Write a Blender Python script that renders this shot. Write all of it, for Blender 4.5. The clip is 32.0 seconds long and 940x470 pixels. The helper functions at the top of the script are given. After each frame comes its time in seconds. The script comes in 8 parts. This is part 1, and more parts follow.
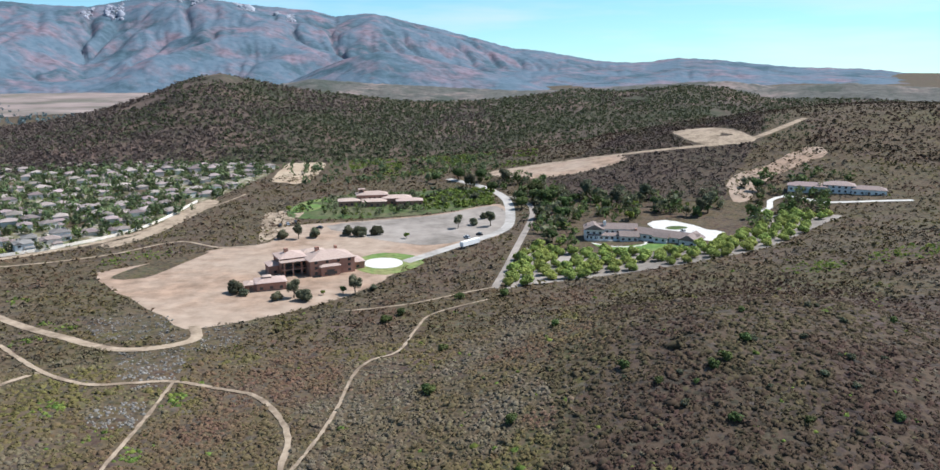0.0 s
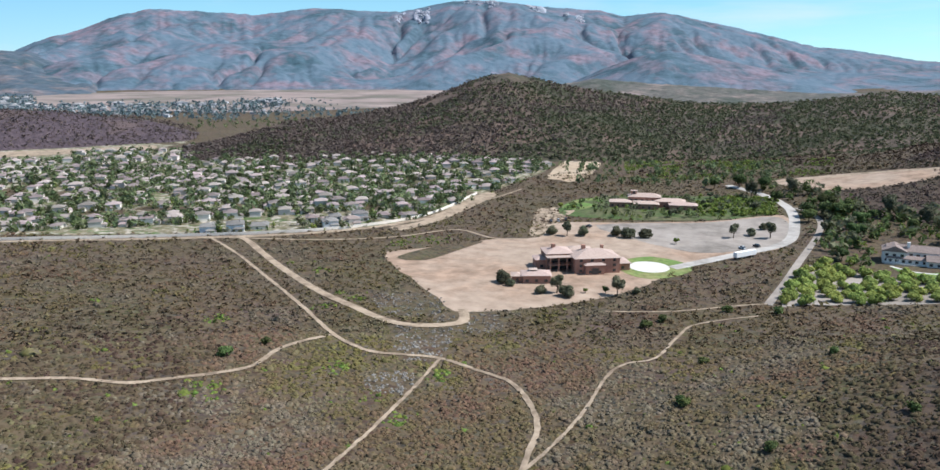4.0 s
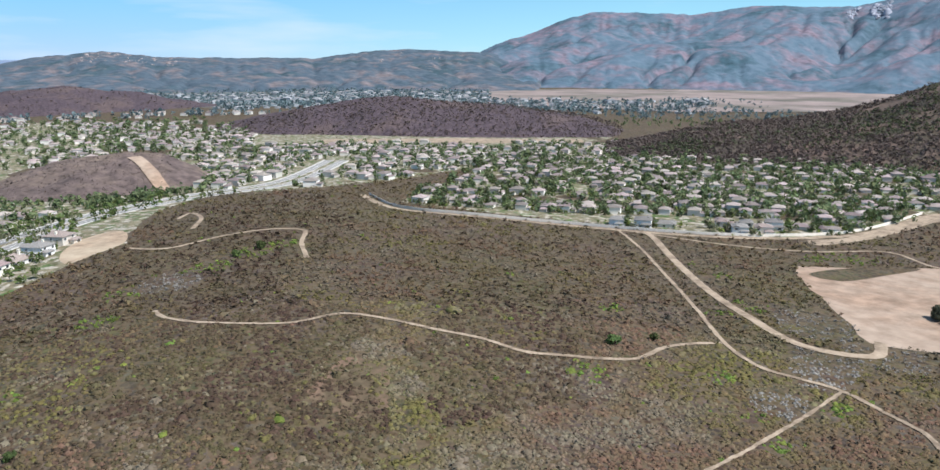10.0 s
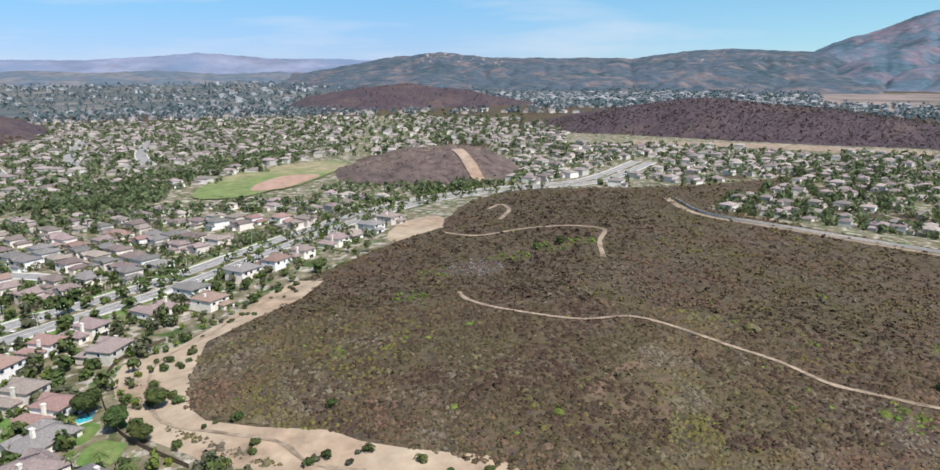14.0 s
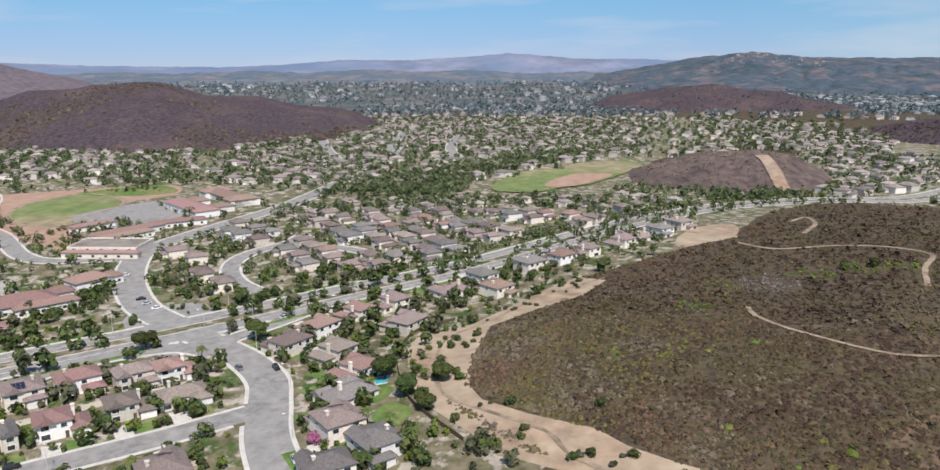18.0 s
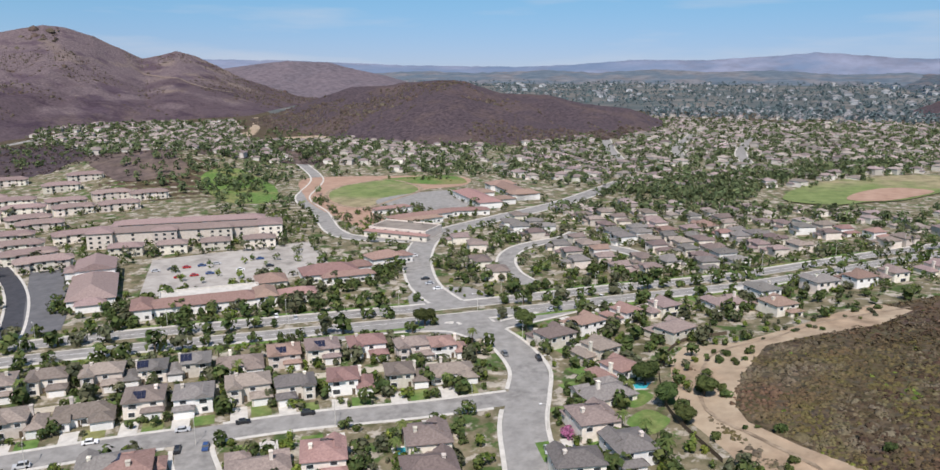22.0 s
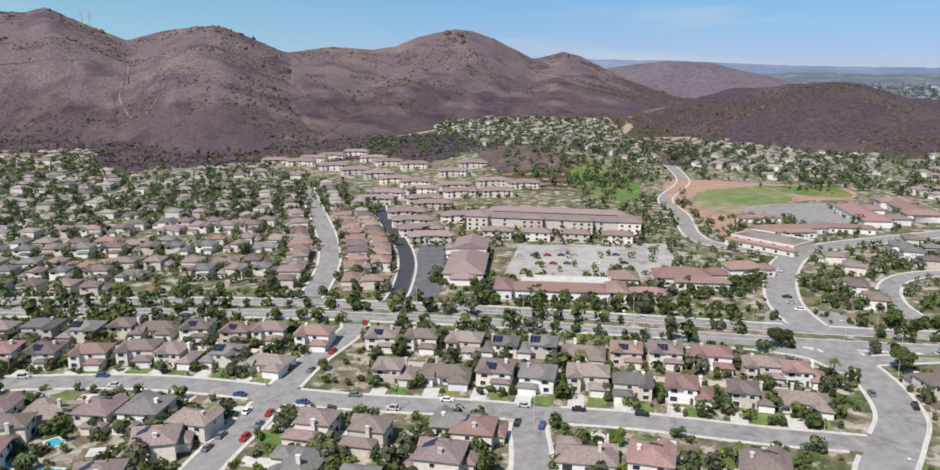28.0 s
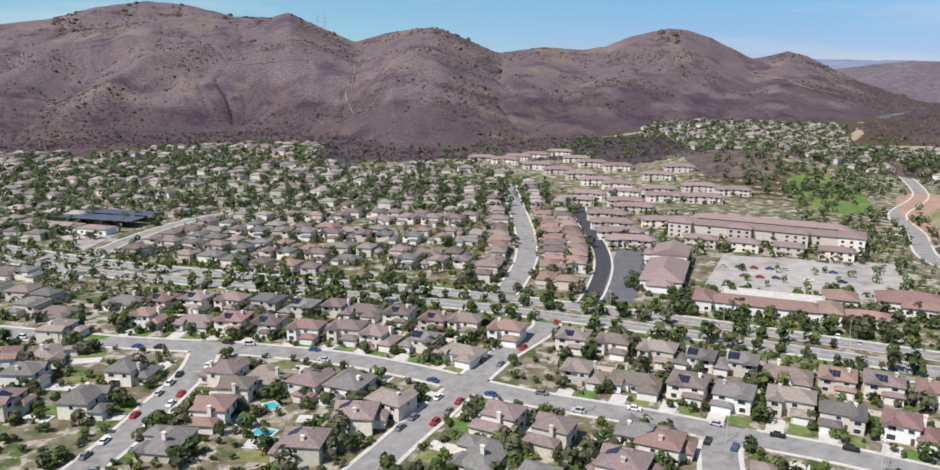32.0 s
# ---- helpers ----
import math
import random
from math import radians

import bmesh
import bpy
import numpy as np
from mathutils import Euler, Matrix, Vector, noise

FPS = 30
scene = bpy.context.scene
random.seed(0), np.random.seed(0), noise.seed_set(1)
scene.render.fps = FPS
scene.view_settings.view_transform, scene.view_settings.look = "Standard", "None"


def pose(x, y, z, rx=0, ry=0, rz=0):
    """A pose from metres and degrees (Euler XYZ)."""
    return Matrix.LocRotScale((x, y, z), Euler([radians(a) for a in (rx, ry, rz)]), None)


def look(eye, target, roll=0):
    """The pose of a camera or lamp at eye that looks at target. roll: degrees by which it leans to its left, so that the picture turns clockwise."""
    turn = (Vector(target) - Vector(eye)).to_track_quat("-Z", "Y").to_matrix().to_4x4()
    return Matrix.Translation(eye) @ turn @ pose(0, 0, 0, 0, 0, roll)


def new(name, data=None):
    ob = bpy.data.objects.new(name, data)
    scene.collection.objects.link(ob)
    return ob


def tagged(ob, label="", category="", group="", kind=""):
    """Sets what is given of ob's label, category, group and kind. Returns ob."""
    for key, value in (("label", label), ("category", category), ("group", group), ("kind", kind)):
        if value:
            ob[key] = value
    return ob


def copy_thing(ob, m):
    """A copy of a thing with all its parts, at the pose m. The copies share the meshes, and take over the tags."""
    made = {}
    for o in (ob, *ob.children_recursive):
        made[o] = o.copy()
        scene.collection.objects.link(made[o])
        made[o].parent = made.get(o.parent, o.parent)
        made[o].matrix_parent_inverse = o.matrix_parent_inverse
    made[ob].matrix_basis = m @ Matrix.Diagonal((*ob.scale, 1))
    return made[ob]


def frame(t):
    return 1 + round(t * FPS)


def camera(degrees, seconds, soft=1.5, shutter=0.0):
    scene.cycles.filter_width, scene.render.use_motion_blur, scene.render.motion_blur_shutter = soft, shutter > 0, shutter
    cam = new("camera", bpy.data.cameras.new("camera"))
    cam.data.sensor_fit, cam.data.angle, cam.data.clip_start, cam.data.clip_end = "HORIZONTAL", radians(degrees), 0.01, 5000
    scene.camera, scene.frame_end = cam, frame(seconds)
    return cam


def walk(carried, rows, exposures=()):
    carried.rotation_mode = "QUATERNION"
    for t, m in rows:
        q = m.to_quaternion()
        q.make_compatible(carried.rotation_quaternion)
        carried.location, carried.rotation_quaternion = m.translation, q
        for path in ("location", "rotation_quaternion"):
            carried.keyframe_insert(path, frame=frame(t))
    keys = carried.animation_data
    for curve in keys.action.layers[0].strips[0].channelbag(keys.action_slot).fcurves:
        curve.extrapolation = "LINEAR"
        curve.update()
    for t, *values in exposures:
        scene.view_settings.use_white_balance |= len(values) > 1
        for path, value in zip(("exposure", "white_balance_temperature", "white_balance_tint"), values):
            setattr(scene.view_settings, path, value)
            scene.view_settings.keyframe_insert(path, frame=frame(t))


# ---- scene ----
cam = camera(63.1, 32.0)
PATH = [
    (0.0, pose(0.00, 0.00, 110.00, 77.17, 0.00, 0.00)),
    (0.5, pose(0.25, -0.05, 110.02, 77.17, 0.00, 2.77)),
    (1.0, pose(0.49, -0.10, 110.04, 77.17, 0.00, 5.59)),
    (1.5, pose(0.75, -0.14, 110.06, 77.17, 0.00, 8.04)),
    (2.0, pose(1.01, -0.17, 110.07, 77.17, 0.00, 10.35)),
    (2.5, pose(1.28, -0.18, 110.07, 77.17, 0.00, 12.62)),
    (3.0, pose(1.57, -0.19, 110.07, 77.17, 0.00, 15.06)),
    (3.5, pose(1.88, -0.17, 110.04, 77.17, 0.00, 17.80)),
    (5.5, pose(3.28, 0.12, 109.82, 77.17, 0.00, 29.08)),
    (6.0, pose(3.65, 0.25, 109.74, 77.17, 0.00, 31.92)),
    (6.5, pose(4.00, 0.39, 109.66, 77.17, 0.00, 34.68)),
    (7.0, pose(4.33, 0.55, 109.58, 77.17, 0.00, 37.12)),
    (7.5, pose(4.63, 0.72, 109.51, 77.17, 0.00, 39.40)),
    (8.0, pose(4.89, 0.91, 109.46, 77.17, 0.00, 41.67)),
    (8.5, pose(5.11, 1.10, 109.41, 77.17, 0.00, 43.91)),
    (9.0, pose(5.28, 1.30, 109.39, 77.17, 0.00, 46.15)),
    (9.5, pose(5.42, 1.51, 109.37, 77.17, 0.00, 48.51)),
    (10.0, pose(5.54, 1.73, 109.37, 77.17, 0.00, 51.45)),
    (10.5, pose(5.64, 1.95, 109.38, 77.17, 0.00, 54.35)),
    (11.0, pose(5.73, 2.17, 109.39, 77.17, 0.00, 57.19)),
    (11.5, pose(5.82, 2.40, 109.42, 77.17, 0.00, 60.03)),
    (12.0, pose(5.92, 2.64, 109.45, 77.17, 0.00, 62.88)),
    (12.5, pose(6.02, 2.87, 109.48, 77.17, 0.00, 65.72)),
    (13.0, pose(6.13, 3.10, 109.52, 77.17, 0.00, 68.59)),
    (13.5, pose(6.24, 3.33, 109.56, 77.17, 0.00, 71.47)),
    (14.0, pose(6.35, 3.56, 109.59, 77.17, 0.00, 74.36)),
    (14.5, pose(6.44, 3.78, 109.62, 77.17, 0.00, 77.21)),
    (16.5, pose(6.57, 4.59, 109.62, 77.17, 0.00, 88.18)),
    (17.0, pose(6.52, 4.77, 109.59, 77.17, 0.00, 90.89)),
    (17.5, pose(6.44, 4.94, 109.54, 77.17, 0.00, 93.61)),
    (18.0, pose(6.34, 5.11, 109.48, 77.17, 0.00, 96.31)),
    (18.5, pose(6.22, 5.29, 109.42, 77.17, 0.00, 99.02)),
    (19.0, pose(6.09, 5.48, 109.35, 77.17, 0.00, 101.72)),
    (19.5, pose(5.94, 5.68, 109.28, 77.17, 0.00, 104.37)),
    (20.0, pose(5.79, 5.89, 109.21, 77.17, 0.00, 106.97)),
    (20.5, pose(5.64, 6.13, 109.15, 77.17, 0.00, 109.57)),
    (21.0, pose(5.49, 6.37, 109.09, 77.17, 0.00, 112.18)),
    (21.5, pose(5.34, 6.63, 109.04, 77.17, 0.00, 114.78)),
    (22.0, pose(5.18, 6.90, 108.99, 77.17, 0.00, 117.36)),
    (22.5, pose(5.03, 7.16, 108.95, 77.17, 0.00, 119.86)),
    (23.0, pose(4.87, 7.42, 108.91, 77.17, 0.00, 122.27)),
    (23.5, pose(4.72, 7.66, 108.89, 77.17, 0.00, 124.61)),
    (24.0, pose(4.56, 7.89, 108.87, 77.17, 0.00, 126.80)),
    (24.5, pose(4.40, 8.09, 108.86, 77.17, 0.00, 129.13)),
    (25.0, pose(4.25, 8.28, 108.86, 77.17, 0.00, 131.43)),
    (25.5, pose(4.09, 8.45, 108.86, 77.17, 0.00, 133.68)),
    (27.5, pose(3.49, 8.99, 108.95, 77.17, 0.00, 142.57)),
    (28.0, pose(3.35, 9.10, 108.98, 77.17, 0.00, 144.66)),
    (28.5, pose(3.21, 9.21, 109.01, 77.17, 0.00, 146.72)),
    (29.0, pose(3.09, 9.31, 109.05, 77.17, 0.00, 148.73)),
    (29.5, pose(2.96, 9.41, 109.09, 77.17, 0.00, 150.46)),
    (30.0, pose(2.84, 9.50, 109.13, 77.17, 0.00, 152.47)),
    (30.5, pose(2.73, 9.59, 109.18, 77.17, 0.00, 154.48)),
    (31.0, pose(2.61, 9.68, 109.22, 77.17, 0.00, 156.50)),
    (31.5, pose(2.50, 9.77, 109.26, 77.17, 0.00, 158.37)),
    (32.0, pose(2.39, 9.86, 109.31, 77.17, 0.00, 159.90)),
]
walk(cam, PATH, [(0.0, 0.54, 6200, 8), (10.0, 0.54, 6250, 8), (18.0, 0.12, 6640, 13), (24.0, 0.06, 6640, 13), (32.0, 0.14, 6600, 13)])

# ---------------------------------------------------------------- light
SUN_AZ, SUN_EL = math.atan2(0.93, 0.36), radians(54)
world = bpy.data.worlds.new("sky_world")
scene.world = world
world.use_nodes = True
wn, wl = world.node_tree.nodes, world.node_tree.links
sky = wn.new("ShaderNodeTexSky")
sky.sky_type = "NISHITA"
sky.sun_disc = False
sky.sun_elevation, sky.sun_rotation = SUN_EL, SUN_AZ
sky.altitude, sky.air_density, sky.dust_density, sky.ozone_density = 300, 1.0, 0.35, 3.0
wn["Background"].inputs["Strength"].default_value = 0.094
sky_dir = wn.new("ShaderNodeTexCoord")
sky_lift = wn.new("ShaderNodeVectorMath")
sky_lift.inputs[1].default_value = (0.0, 0.0, 0.05)
sky_unit = wn.new("ShaderNodeVectorMath")
sky_unit.operation = "NORMALIZE"
wl.new(sky_dir.outputs["Generated"], sky_lift.inputs[0])
wl.new(sky_lift.outputs[0], sky_unit.inputs[0])
wl.new(sky_unit.outputs[0], sky.inputs["Vector"])
sky_tint = wn.new("ShaderNodeMix")
sky_tint.data_type, sky_tint.blend_type = "RGBA", "MULTIPLY"
sky_tint.inputs[0].default_value = 1.0
# deeper blue away from the sun, with a dull lavender haze along that horizon
sky_side = wn.new("ShaderNodeVectorMath")
sky_side.operation = "DOT_PRODUCT"
sky_side.inputs[1].default_value = (-math.sin(SUN_AZ), -math.cos(SUN_AZ), 0)
wl.new(sky_dir.outputs["Generated"], sky_side.inputs[0])
sky_far = wn.new("ShaderNodeMapRange")
sky_far.inputs["From Min"].default_value, sky_far.inputs["From Max"].default_value = 0.3, 0.85
wl.new(sky_side.outputs["Value"], sky_far.inputs["Value"])
sky_sep = wn.new("ShaderNodeSeparateXYZ")
wl.new(sky_dir.outputs["Generated"], sky_sep.inputs[0])
sky_low = wn.new("ShaderNodeMapRange")
sky_low.interpolation_type = "SMOOTHSTEP"
sky_low.inputs["From Min"].default_value, sky_low.inputs["From Max"].default_value = -0.02, 0.11
wl.new(sky_sep.outputs["Z"], sky_low.inputs["Value"])
sky_away, sky_mix = wn.new("ShaderNodeMix"), wn.new("ShaderNodeMix")
sky_away.data_type = sky_mix.data_type = "RGBA"
sky_away.inputs[6].default_value, sky_away.inputs[7].default_value = (0.7, 0.74, 1.02, 1), (0.64, 0.97, 1.1, 1)
wl.new(sky_low.outputs[0], sky_away.inputs[0])
sky_mix.inputs[6].default_value = (0.88, 1.16, 1.17, 1)
wl.new(sky_far.outputs[0], sky_mix.inputs[0])
wl.new(sky_away.outputs[2], sky_mix.inputs[7])
wl.new(sky_mix.outputs[2], sky_tint.inputs[7])
wl.new(sky.outputs[0], sky_tint.inputs[6])
# faint streaks of high cloud
cirrus_at = wn.new("ShaderNodeMapping")
cirrus_at.inputs["Scale"].default_value = (2.2, 2.2, 16.0)
wl.new(sky_dir.outputs["Generated"], cirrus_at.inputs["Vector"])
cirrus = wn.new("ShaderNodeTexNoise")
cirrus.inputs["Scale"].default_value, cirrus.inputs["Detail"].default_value = 1.6, 7
wl.new(cirrus_at.outputs[0], cirrus.inputs["Vector"])
wisp = wn.new("ShaderNodeMapRange")
wisp.inputs["From Min"].default_value, wisp.inputs["From Max"].default_value = 0.5, 0.72
wisp.inputs["To Max"].default_value = 0.5
wl.new(cirrus.outputs["Fac"], wisp.inputs["Value"])
veil = wn.new("ShaderNodeMix")
veil.data_type = "RGBA"
veil.inputs[7].default_value = (6.4, 6.8, 7.6, 1)
wl.new(wisp.outputs[0], veil.inputs[0])
wl.new(sky_tint.outputs[2], veil.inputs[6])
wl.new(veil.outputs[2], wn["Background"].inputs["Color"])
sun_data = bpy.data.lights.new("sun", "SUN")
sun_data.energy, sun_data.angle, sun_data.color = 5.0, radians(0.6), (1.0, 0.955, 0.93)
sun_ob = new("sun", sun_data)
SUN_DIR = Vector((math.sin(SUN_AZ) * math.cos(SUN_EL), math.cos(SUN_AZ) * math.cos(SUN_EL), math.sin(SUN_EL)))
sun_ob.matrix_world = look(SUN_DIR * 900, (0, 0, 0))

# ---------------------------------------------------------------- materials


def material(name, dark, light, scale=0.5, rough=0.9, patch=None, patch_scale=0.02, vary=0.0, bump=0.0,
             island=0.0, detail=6.0, metallic=0.0, spec=0.2, stops=(0.32, 0.68), patch_stops=(0.45, 0.6), thin=0.0):
    """Grain between two colours at one scale, patches of a third at a larger one, and a change from object to object."""
    m = bpy.data.materials.new(name)
    m.use_nodes = True
    n, l = m.node_tree.nodes, m.node_tree.links
    b = n["Principled BSDF"]
    b.inputs["Roughness"].default_value = rough
    b.inputs["Metallic"].default_value = metallic
    b.inputs["Specular IOR Level"].default_value = spec
    geo = n.new("ShaderNodeNewGeometry")
    where = geo.outputs["Position"]
    tex = n.new("ShaderNodeTexNoise")
    tex.inputs["Scale"].default_value, tex.inputs["Detail"].default_value = scale, detail
    tex.inputs["Roughness"].default_value = 0.62
    l.new(where, tex.inputs["Vector"])
    ramp = n.new("ShaderNodeValToRGB")
    ramp.color_ramp.elements[0].color, ramp.color_ramp.elements[1].color = (*dark, 1), (*light, 1)
    ramp.color_ramp.elements[0].position, ramp.color_ramp.elements[1].position = stops
    l.new(tex.outputs["Fac"], ramp.inputs["Fac"])
    out = ramp.outputs["Color"]
    for k, colour in enumerate(patch or ()):
        big = n.new("ShaderNodeTexNoise")
        big.inputs["Scale"].default_value, big.inputs["Detail"].default_value = patch_scale * (1 + 0.7 * k), 9
        big.inputs["Roughness"].default_value = 0.64
        shift = n.new("ShaderNodeVectorMath")
        shift.inputs[1].default_value = (37.0 + 91 * k, -53.0 * (k + 1), 11.0)
        l.new(where, shift.inputs[0])
        l.new(shift.outputs[0], big.inputs["Vector"])
        edge = n.new("ShaderNodeMapRange")
        edge.inputs["From Min"].default_value, edge.inputs["From Max"].default_value = patch_stops
        l.new(big.outputs["Fac"], edge.inputs["Value"])
        grain = n.new("ShaderNodeMix")
        grain.data_type, grain.blend_type = "RGBA", "MULTIPLY"
        grain.inputs[0].default_value = 0.75
        bright = n.new("ShaderNodeMapRange")
        bright.inputs["From Min"].default_value, bright.inputs["From Max"].default_value = 0.3, 0.7
        bright.inputs["To Min"].default_value, bright.inputs["To Max"].default_value = 0.45, 1.35
        l.new(tex.outputs["Fac"], bright.inputs["Value"])
        grain.inputs[6].default_value = (*colour, 1)
        l.new(bright.outputs[0], grain.inputs[7])
        mix = n.new("ShaderNodeMix")
        mix.data_type = "RGBA"
        l.new(edge.outputs[0], mix.inputs[0])
        l.new(out, mix.inputs[6])
        l.new(grain.outputs[2], mix.inputs[7])
        out = mix.outputs[2]
    if vary or island:
        hsv = n.new("ShaderNodeHueSaturation")
        if island:
            source = geo.outputs["Random Per Island"]
        else:
            source = n.new("ShaderNodeObjectInfo").outputs["Random"]
        amount = island or vary
        val = n.new("ShaderNodeMapRange")
        val.inputs["To Min"].default_value, val.inputs["To Max"].default_value = 1 - amount, 1 + amount
        l.new(source, val.inputs["Value"])
        l.new(val.outputs[0], hsv.inputs["Value"])
        wrap = n.new("ShaderNodeMath")
        wrap.operation = "MULTIPLY"
        wrap.inputs[1].default_value = 7.13
        frac = n.new("ShaderNodeMath")
        frac.operation = "FRACT"
        hue = n.new("ShaderNodeMapRange")
        hue.inputs["To Min"].default_value, hue.inputs["To Max"].default_value = 0.5 - 0.09 * amount, 0.5 + 0.09 * amount
        l.new(source, wrap.inputs[0])
        l.new(wrap.outputs[0], frac.inputs[0])
        l.new(frac.outputs[0], hue.inputs["Value"])
        l.new(hue.outputs[0], hsv.inputs["Hue"])
        l.new(out, hsv.inputs["Color"])
        out = hsv.outputs["Color"]
    l.new(out, b.inputs["Base Color"])
    if bump:
        bp = n.new("ShaderNodeBump")
        bp.inputs["Strength"].default_value, bp.inputs["Distance"].default_value = 0.8, bump
        l.new(tex.outputs["Fac"], bp.inputs["Height"])
        l.new(bp.outputs[0], b.inputs["Normal"])
    if thin:
        glow = n.new("ShaderNodeBsdfTranslucent")
        l.new(out, glow.inputs["Color"])
        both = n.new("ShaderNodeMixShader")
        both.inputs[0].default_value = thin
        l.new(b.outputs[0], both.inputs[1])
        l.new(glow.outputs[0], both.inputs[2])
        l.new(both.outputs[0], n["Material Output"].inputs["Surface"])
    return m


def scrub(name, bush_dark, bush_light, soil, patches, cell=0.5, gap=(0.42, 0.75)):
    """Low brush seen from far above: rounded clumps of many tints with dry soil between them, in two sizes, over wide patches of growth."""
    m = material(name, bush_dark, bush_light, 1.6, 1.0, patches, 0.011, detail=5)
    n, l = m.node_tree.nodes, m.node_tree.links
    b = n["Principled BSDF"]
    was = b.inputs["Base Color"].links[0].from_socket
    geo = n.new("ShaderNodeNewGeometry")
    warp = n.new("ShaderNodeTexNoise")
    warp.inputs["Scale"].default_value, warp.inputs["Detail"].default_value = 0.9, 4
    l.new(geo.outputs["Position"], warp.inputs["Vector"])
    push = n.new("ShaderNodeVectorMath")
    push.operation, push.inputs[1].default_value = "MULTIPLY_ADD", (1.3, 1.3, 0.6)
    l.new(warp.outputs["Color"], push.inputs[0])
    l.new(geo.outputs["Position"], push.inputs[2])
    height_of = None
    for k, scale in enumerate((cell, cell * 0.37)):
        cells = n.new("ShaderNodeTexVoronoi")
        cells.inputs["Scale"].default_value = scale
        l.new(push.outputs[0], cells.inputs["Vector"])
        tint = n.new("ShaderNodeSeparateColor")
        l.new(cells.outputs["Color"], tint.inputs[0])
        hsv = n.new("ShaderNodeHueSaturation")
        for out, low, high, socket in (("Red", 0.72, 1.3, "Value"), ("Green", 0.478, 0.518, "Hue"), ("Blue", 0.75, 1.1, "Saturation")):
            ran = n.new("ShaderNodeMapRange")
            ran.inputs["To Min"].default_value, ran.inputs["To Max"].default_value = low, high
            l.new(tint.outputs[out], ran.inputs["Value"])
            l.new(ran.outputs[0], hsv.inputs[socket])
        l.new(was, hsv.inputs["Color"])
        was = hsv.outputs["Color"]
        if k == 0:
            height_of = cells.outputs["Distance"]
    bare = n.new("ShaderNodeMapRange")
    bare.inputs["From Min"].default_value, bare.inputs["From Max"].default_value = gap
    spread = n.new("ShaderNodeTexNoise")
    spread.inputs["Scale"].default_value, spread.inputs["Detail"].default_value = 0.06, 6
    l.new(geo.outputs["Position"], spread.inputs["Vector"])
    add = n.new("ShaderNodeMath")
    add.operation, add.inputs[1].default_value = "MULTIPLY_ADD", 0.5
    l.new(spread.outputs["Fac"], add.inputs[0])
    l.new(height_of, add.inputs[2])
    less = n.new("ShaderNodeMath")
    less.operation, less.inputs[1].default_value = "SUBTRACT", 0.25
    l.new(add.outputs[0], less.inputs[0])
    l.new(less.outputs[0], bare.inputs["Value"])
    mix = n.new("ShaderNodeMix")
    mix.data_type = "RGBA"
    l.new(bare.outputs[0], mix.inputs[0])
    l.new(was, mix.inputs[6])
    mix.inputs[7].default_value = (*soil, 1)
    l.new(mix.outputs[2], b.inputs["Base Color"])
    bump = n.new("ShaderNodeBump")
    bump.invert = True
    bump.inputs["Strength"].default_value, bump.inputs["Distance"].default_value = 0.6, 0.4
    l.new(height_of, bump.inputs["Height"])
    l.new(bump.outputs[0], b.inputs["Normal"])
    return m


M_SCRUB = scrub("dry_scrub_soil", (0.05, 0.037, 0.019), (0.078, 0.058, 0.03), (0.098, 0.072, 0.043), [(0.066, 0.057, 0.022), (0.072, 0.048, 0.031)])
M_BURNT = scrub("burnt_scrub_soil", (0.03, 0.021, 0.015), (0.064, 0.043, 0.03), (0.08, 0.056, 0.038), [(0.054, 0.043, 0.025)])
# valley floor colour shifted to blue-grey to stand for distance haze
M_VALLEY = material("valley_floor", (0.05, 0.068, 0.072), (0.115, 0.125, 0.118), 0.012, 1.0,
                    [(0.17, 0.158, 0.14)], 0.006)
M_BUSH = material("dry_bush_leaves", (0.074, 0.056, 0.028), (0.13, 0.098, 0.05), 1.0, 1.0,
                  [(0.115, 0.1, 0.034), (0.126, 0.078, 0.05), (0.14, 0.115, 0.08)], 0.014, island=0.14, patch_stops=(0.48, 0.6))
M_DARKBUSH = material("burnt_brown_brush", (0.036, 0.023, 0.016), (0.077, 0.05, 0.034), 1.2, 1.0,
                      [(0.078, 0.062, 0.032)], 0.02, island=0.22)
M_PURPLEBUSH = material("purple_brown_brush", (0.06, 0.043, 0.038), (0.115, 0.083, 0.074), 0.8, 1.0, [(0.08, 0.07, 0.045)], 0.02, island=0.22)
M_LEAFSTUFF = material("mixed_tree_leaves", (0.042, 0.066, 0.022), (0.12, 0.152, 0.048), 0.15, 0.85, island=0.3, thin=0.25)
M_DUSTYSTUFF = material("mixed_dusty_leaves", (0.075, 0.085, 0.048), (0.175, 0.178, 0.1), 0.15, 0.85, island=0.3, thin=0.35)
M_LIGHTSTUFF = material("mixed_bright_leaves", (0.095, 0.14, 0.025), (0.235, 0.285, 0.062), 0.12, 0.85, [(0.085, 0.11, 0.04)], 0.05, island=0.25, thin=0.35)
M_GREYBUSH = material("pale_dead_brush", (0.15, 0.138, 0.12), (0.28, 0.26, 0.232), 1.2, 1.0, island=0.25, thin=0.2)
M_OLIVE = material("fresh_green_brush", (0.075, 0.115, 0.022), (0.19, 0.235, 0.055), 0.9, 1.0, island=0.3, thin=0.3)
M_CHAPARRAL = material("dark_chaparral", (0.042, 0.052, 0.03), (0.11, 0.118, 0.062), 0.25, 1.0, island=0.35, thin=0.3)
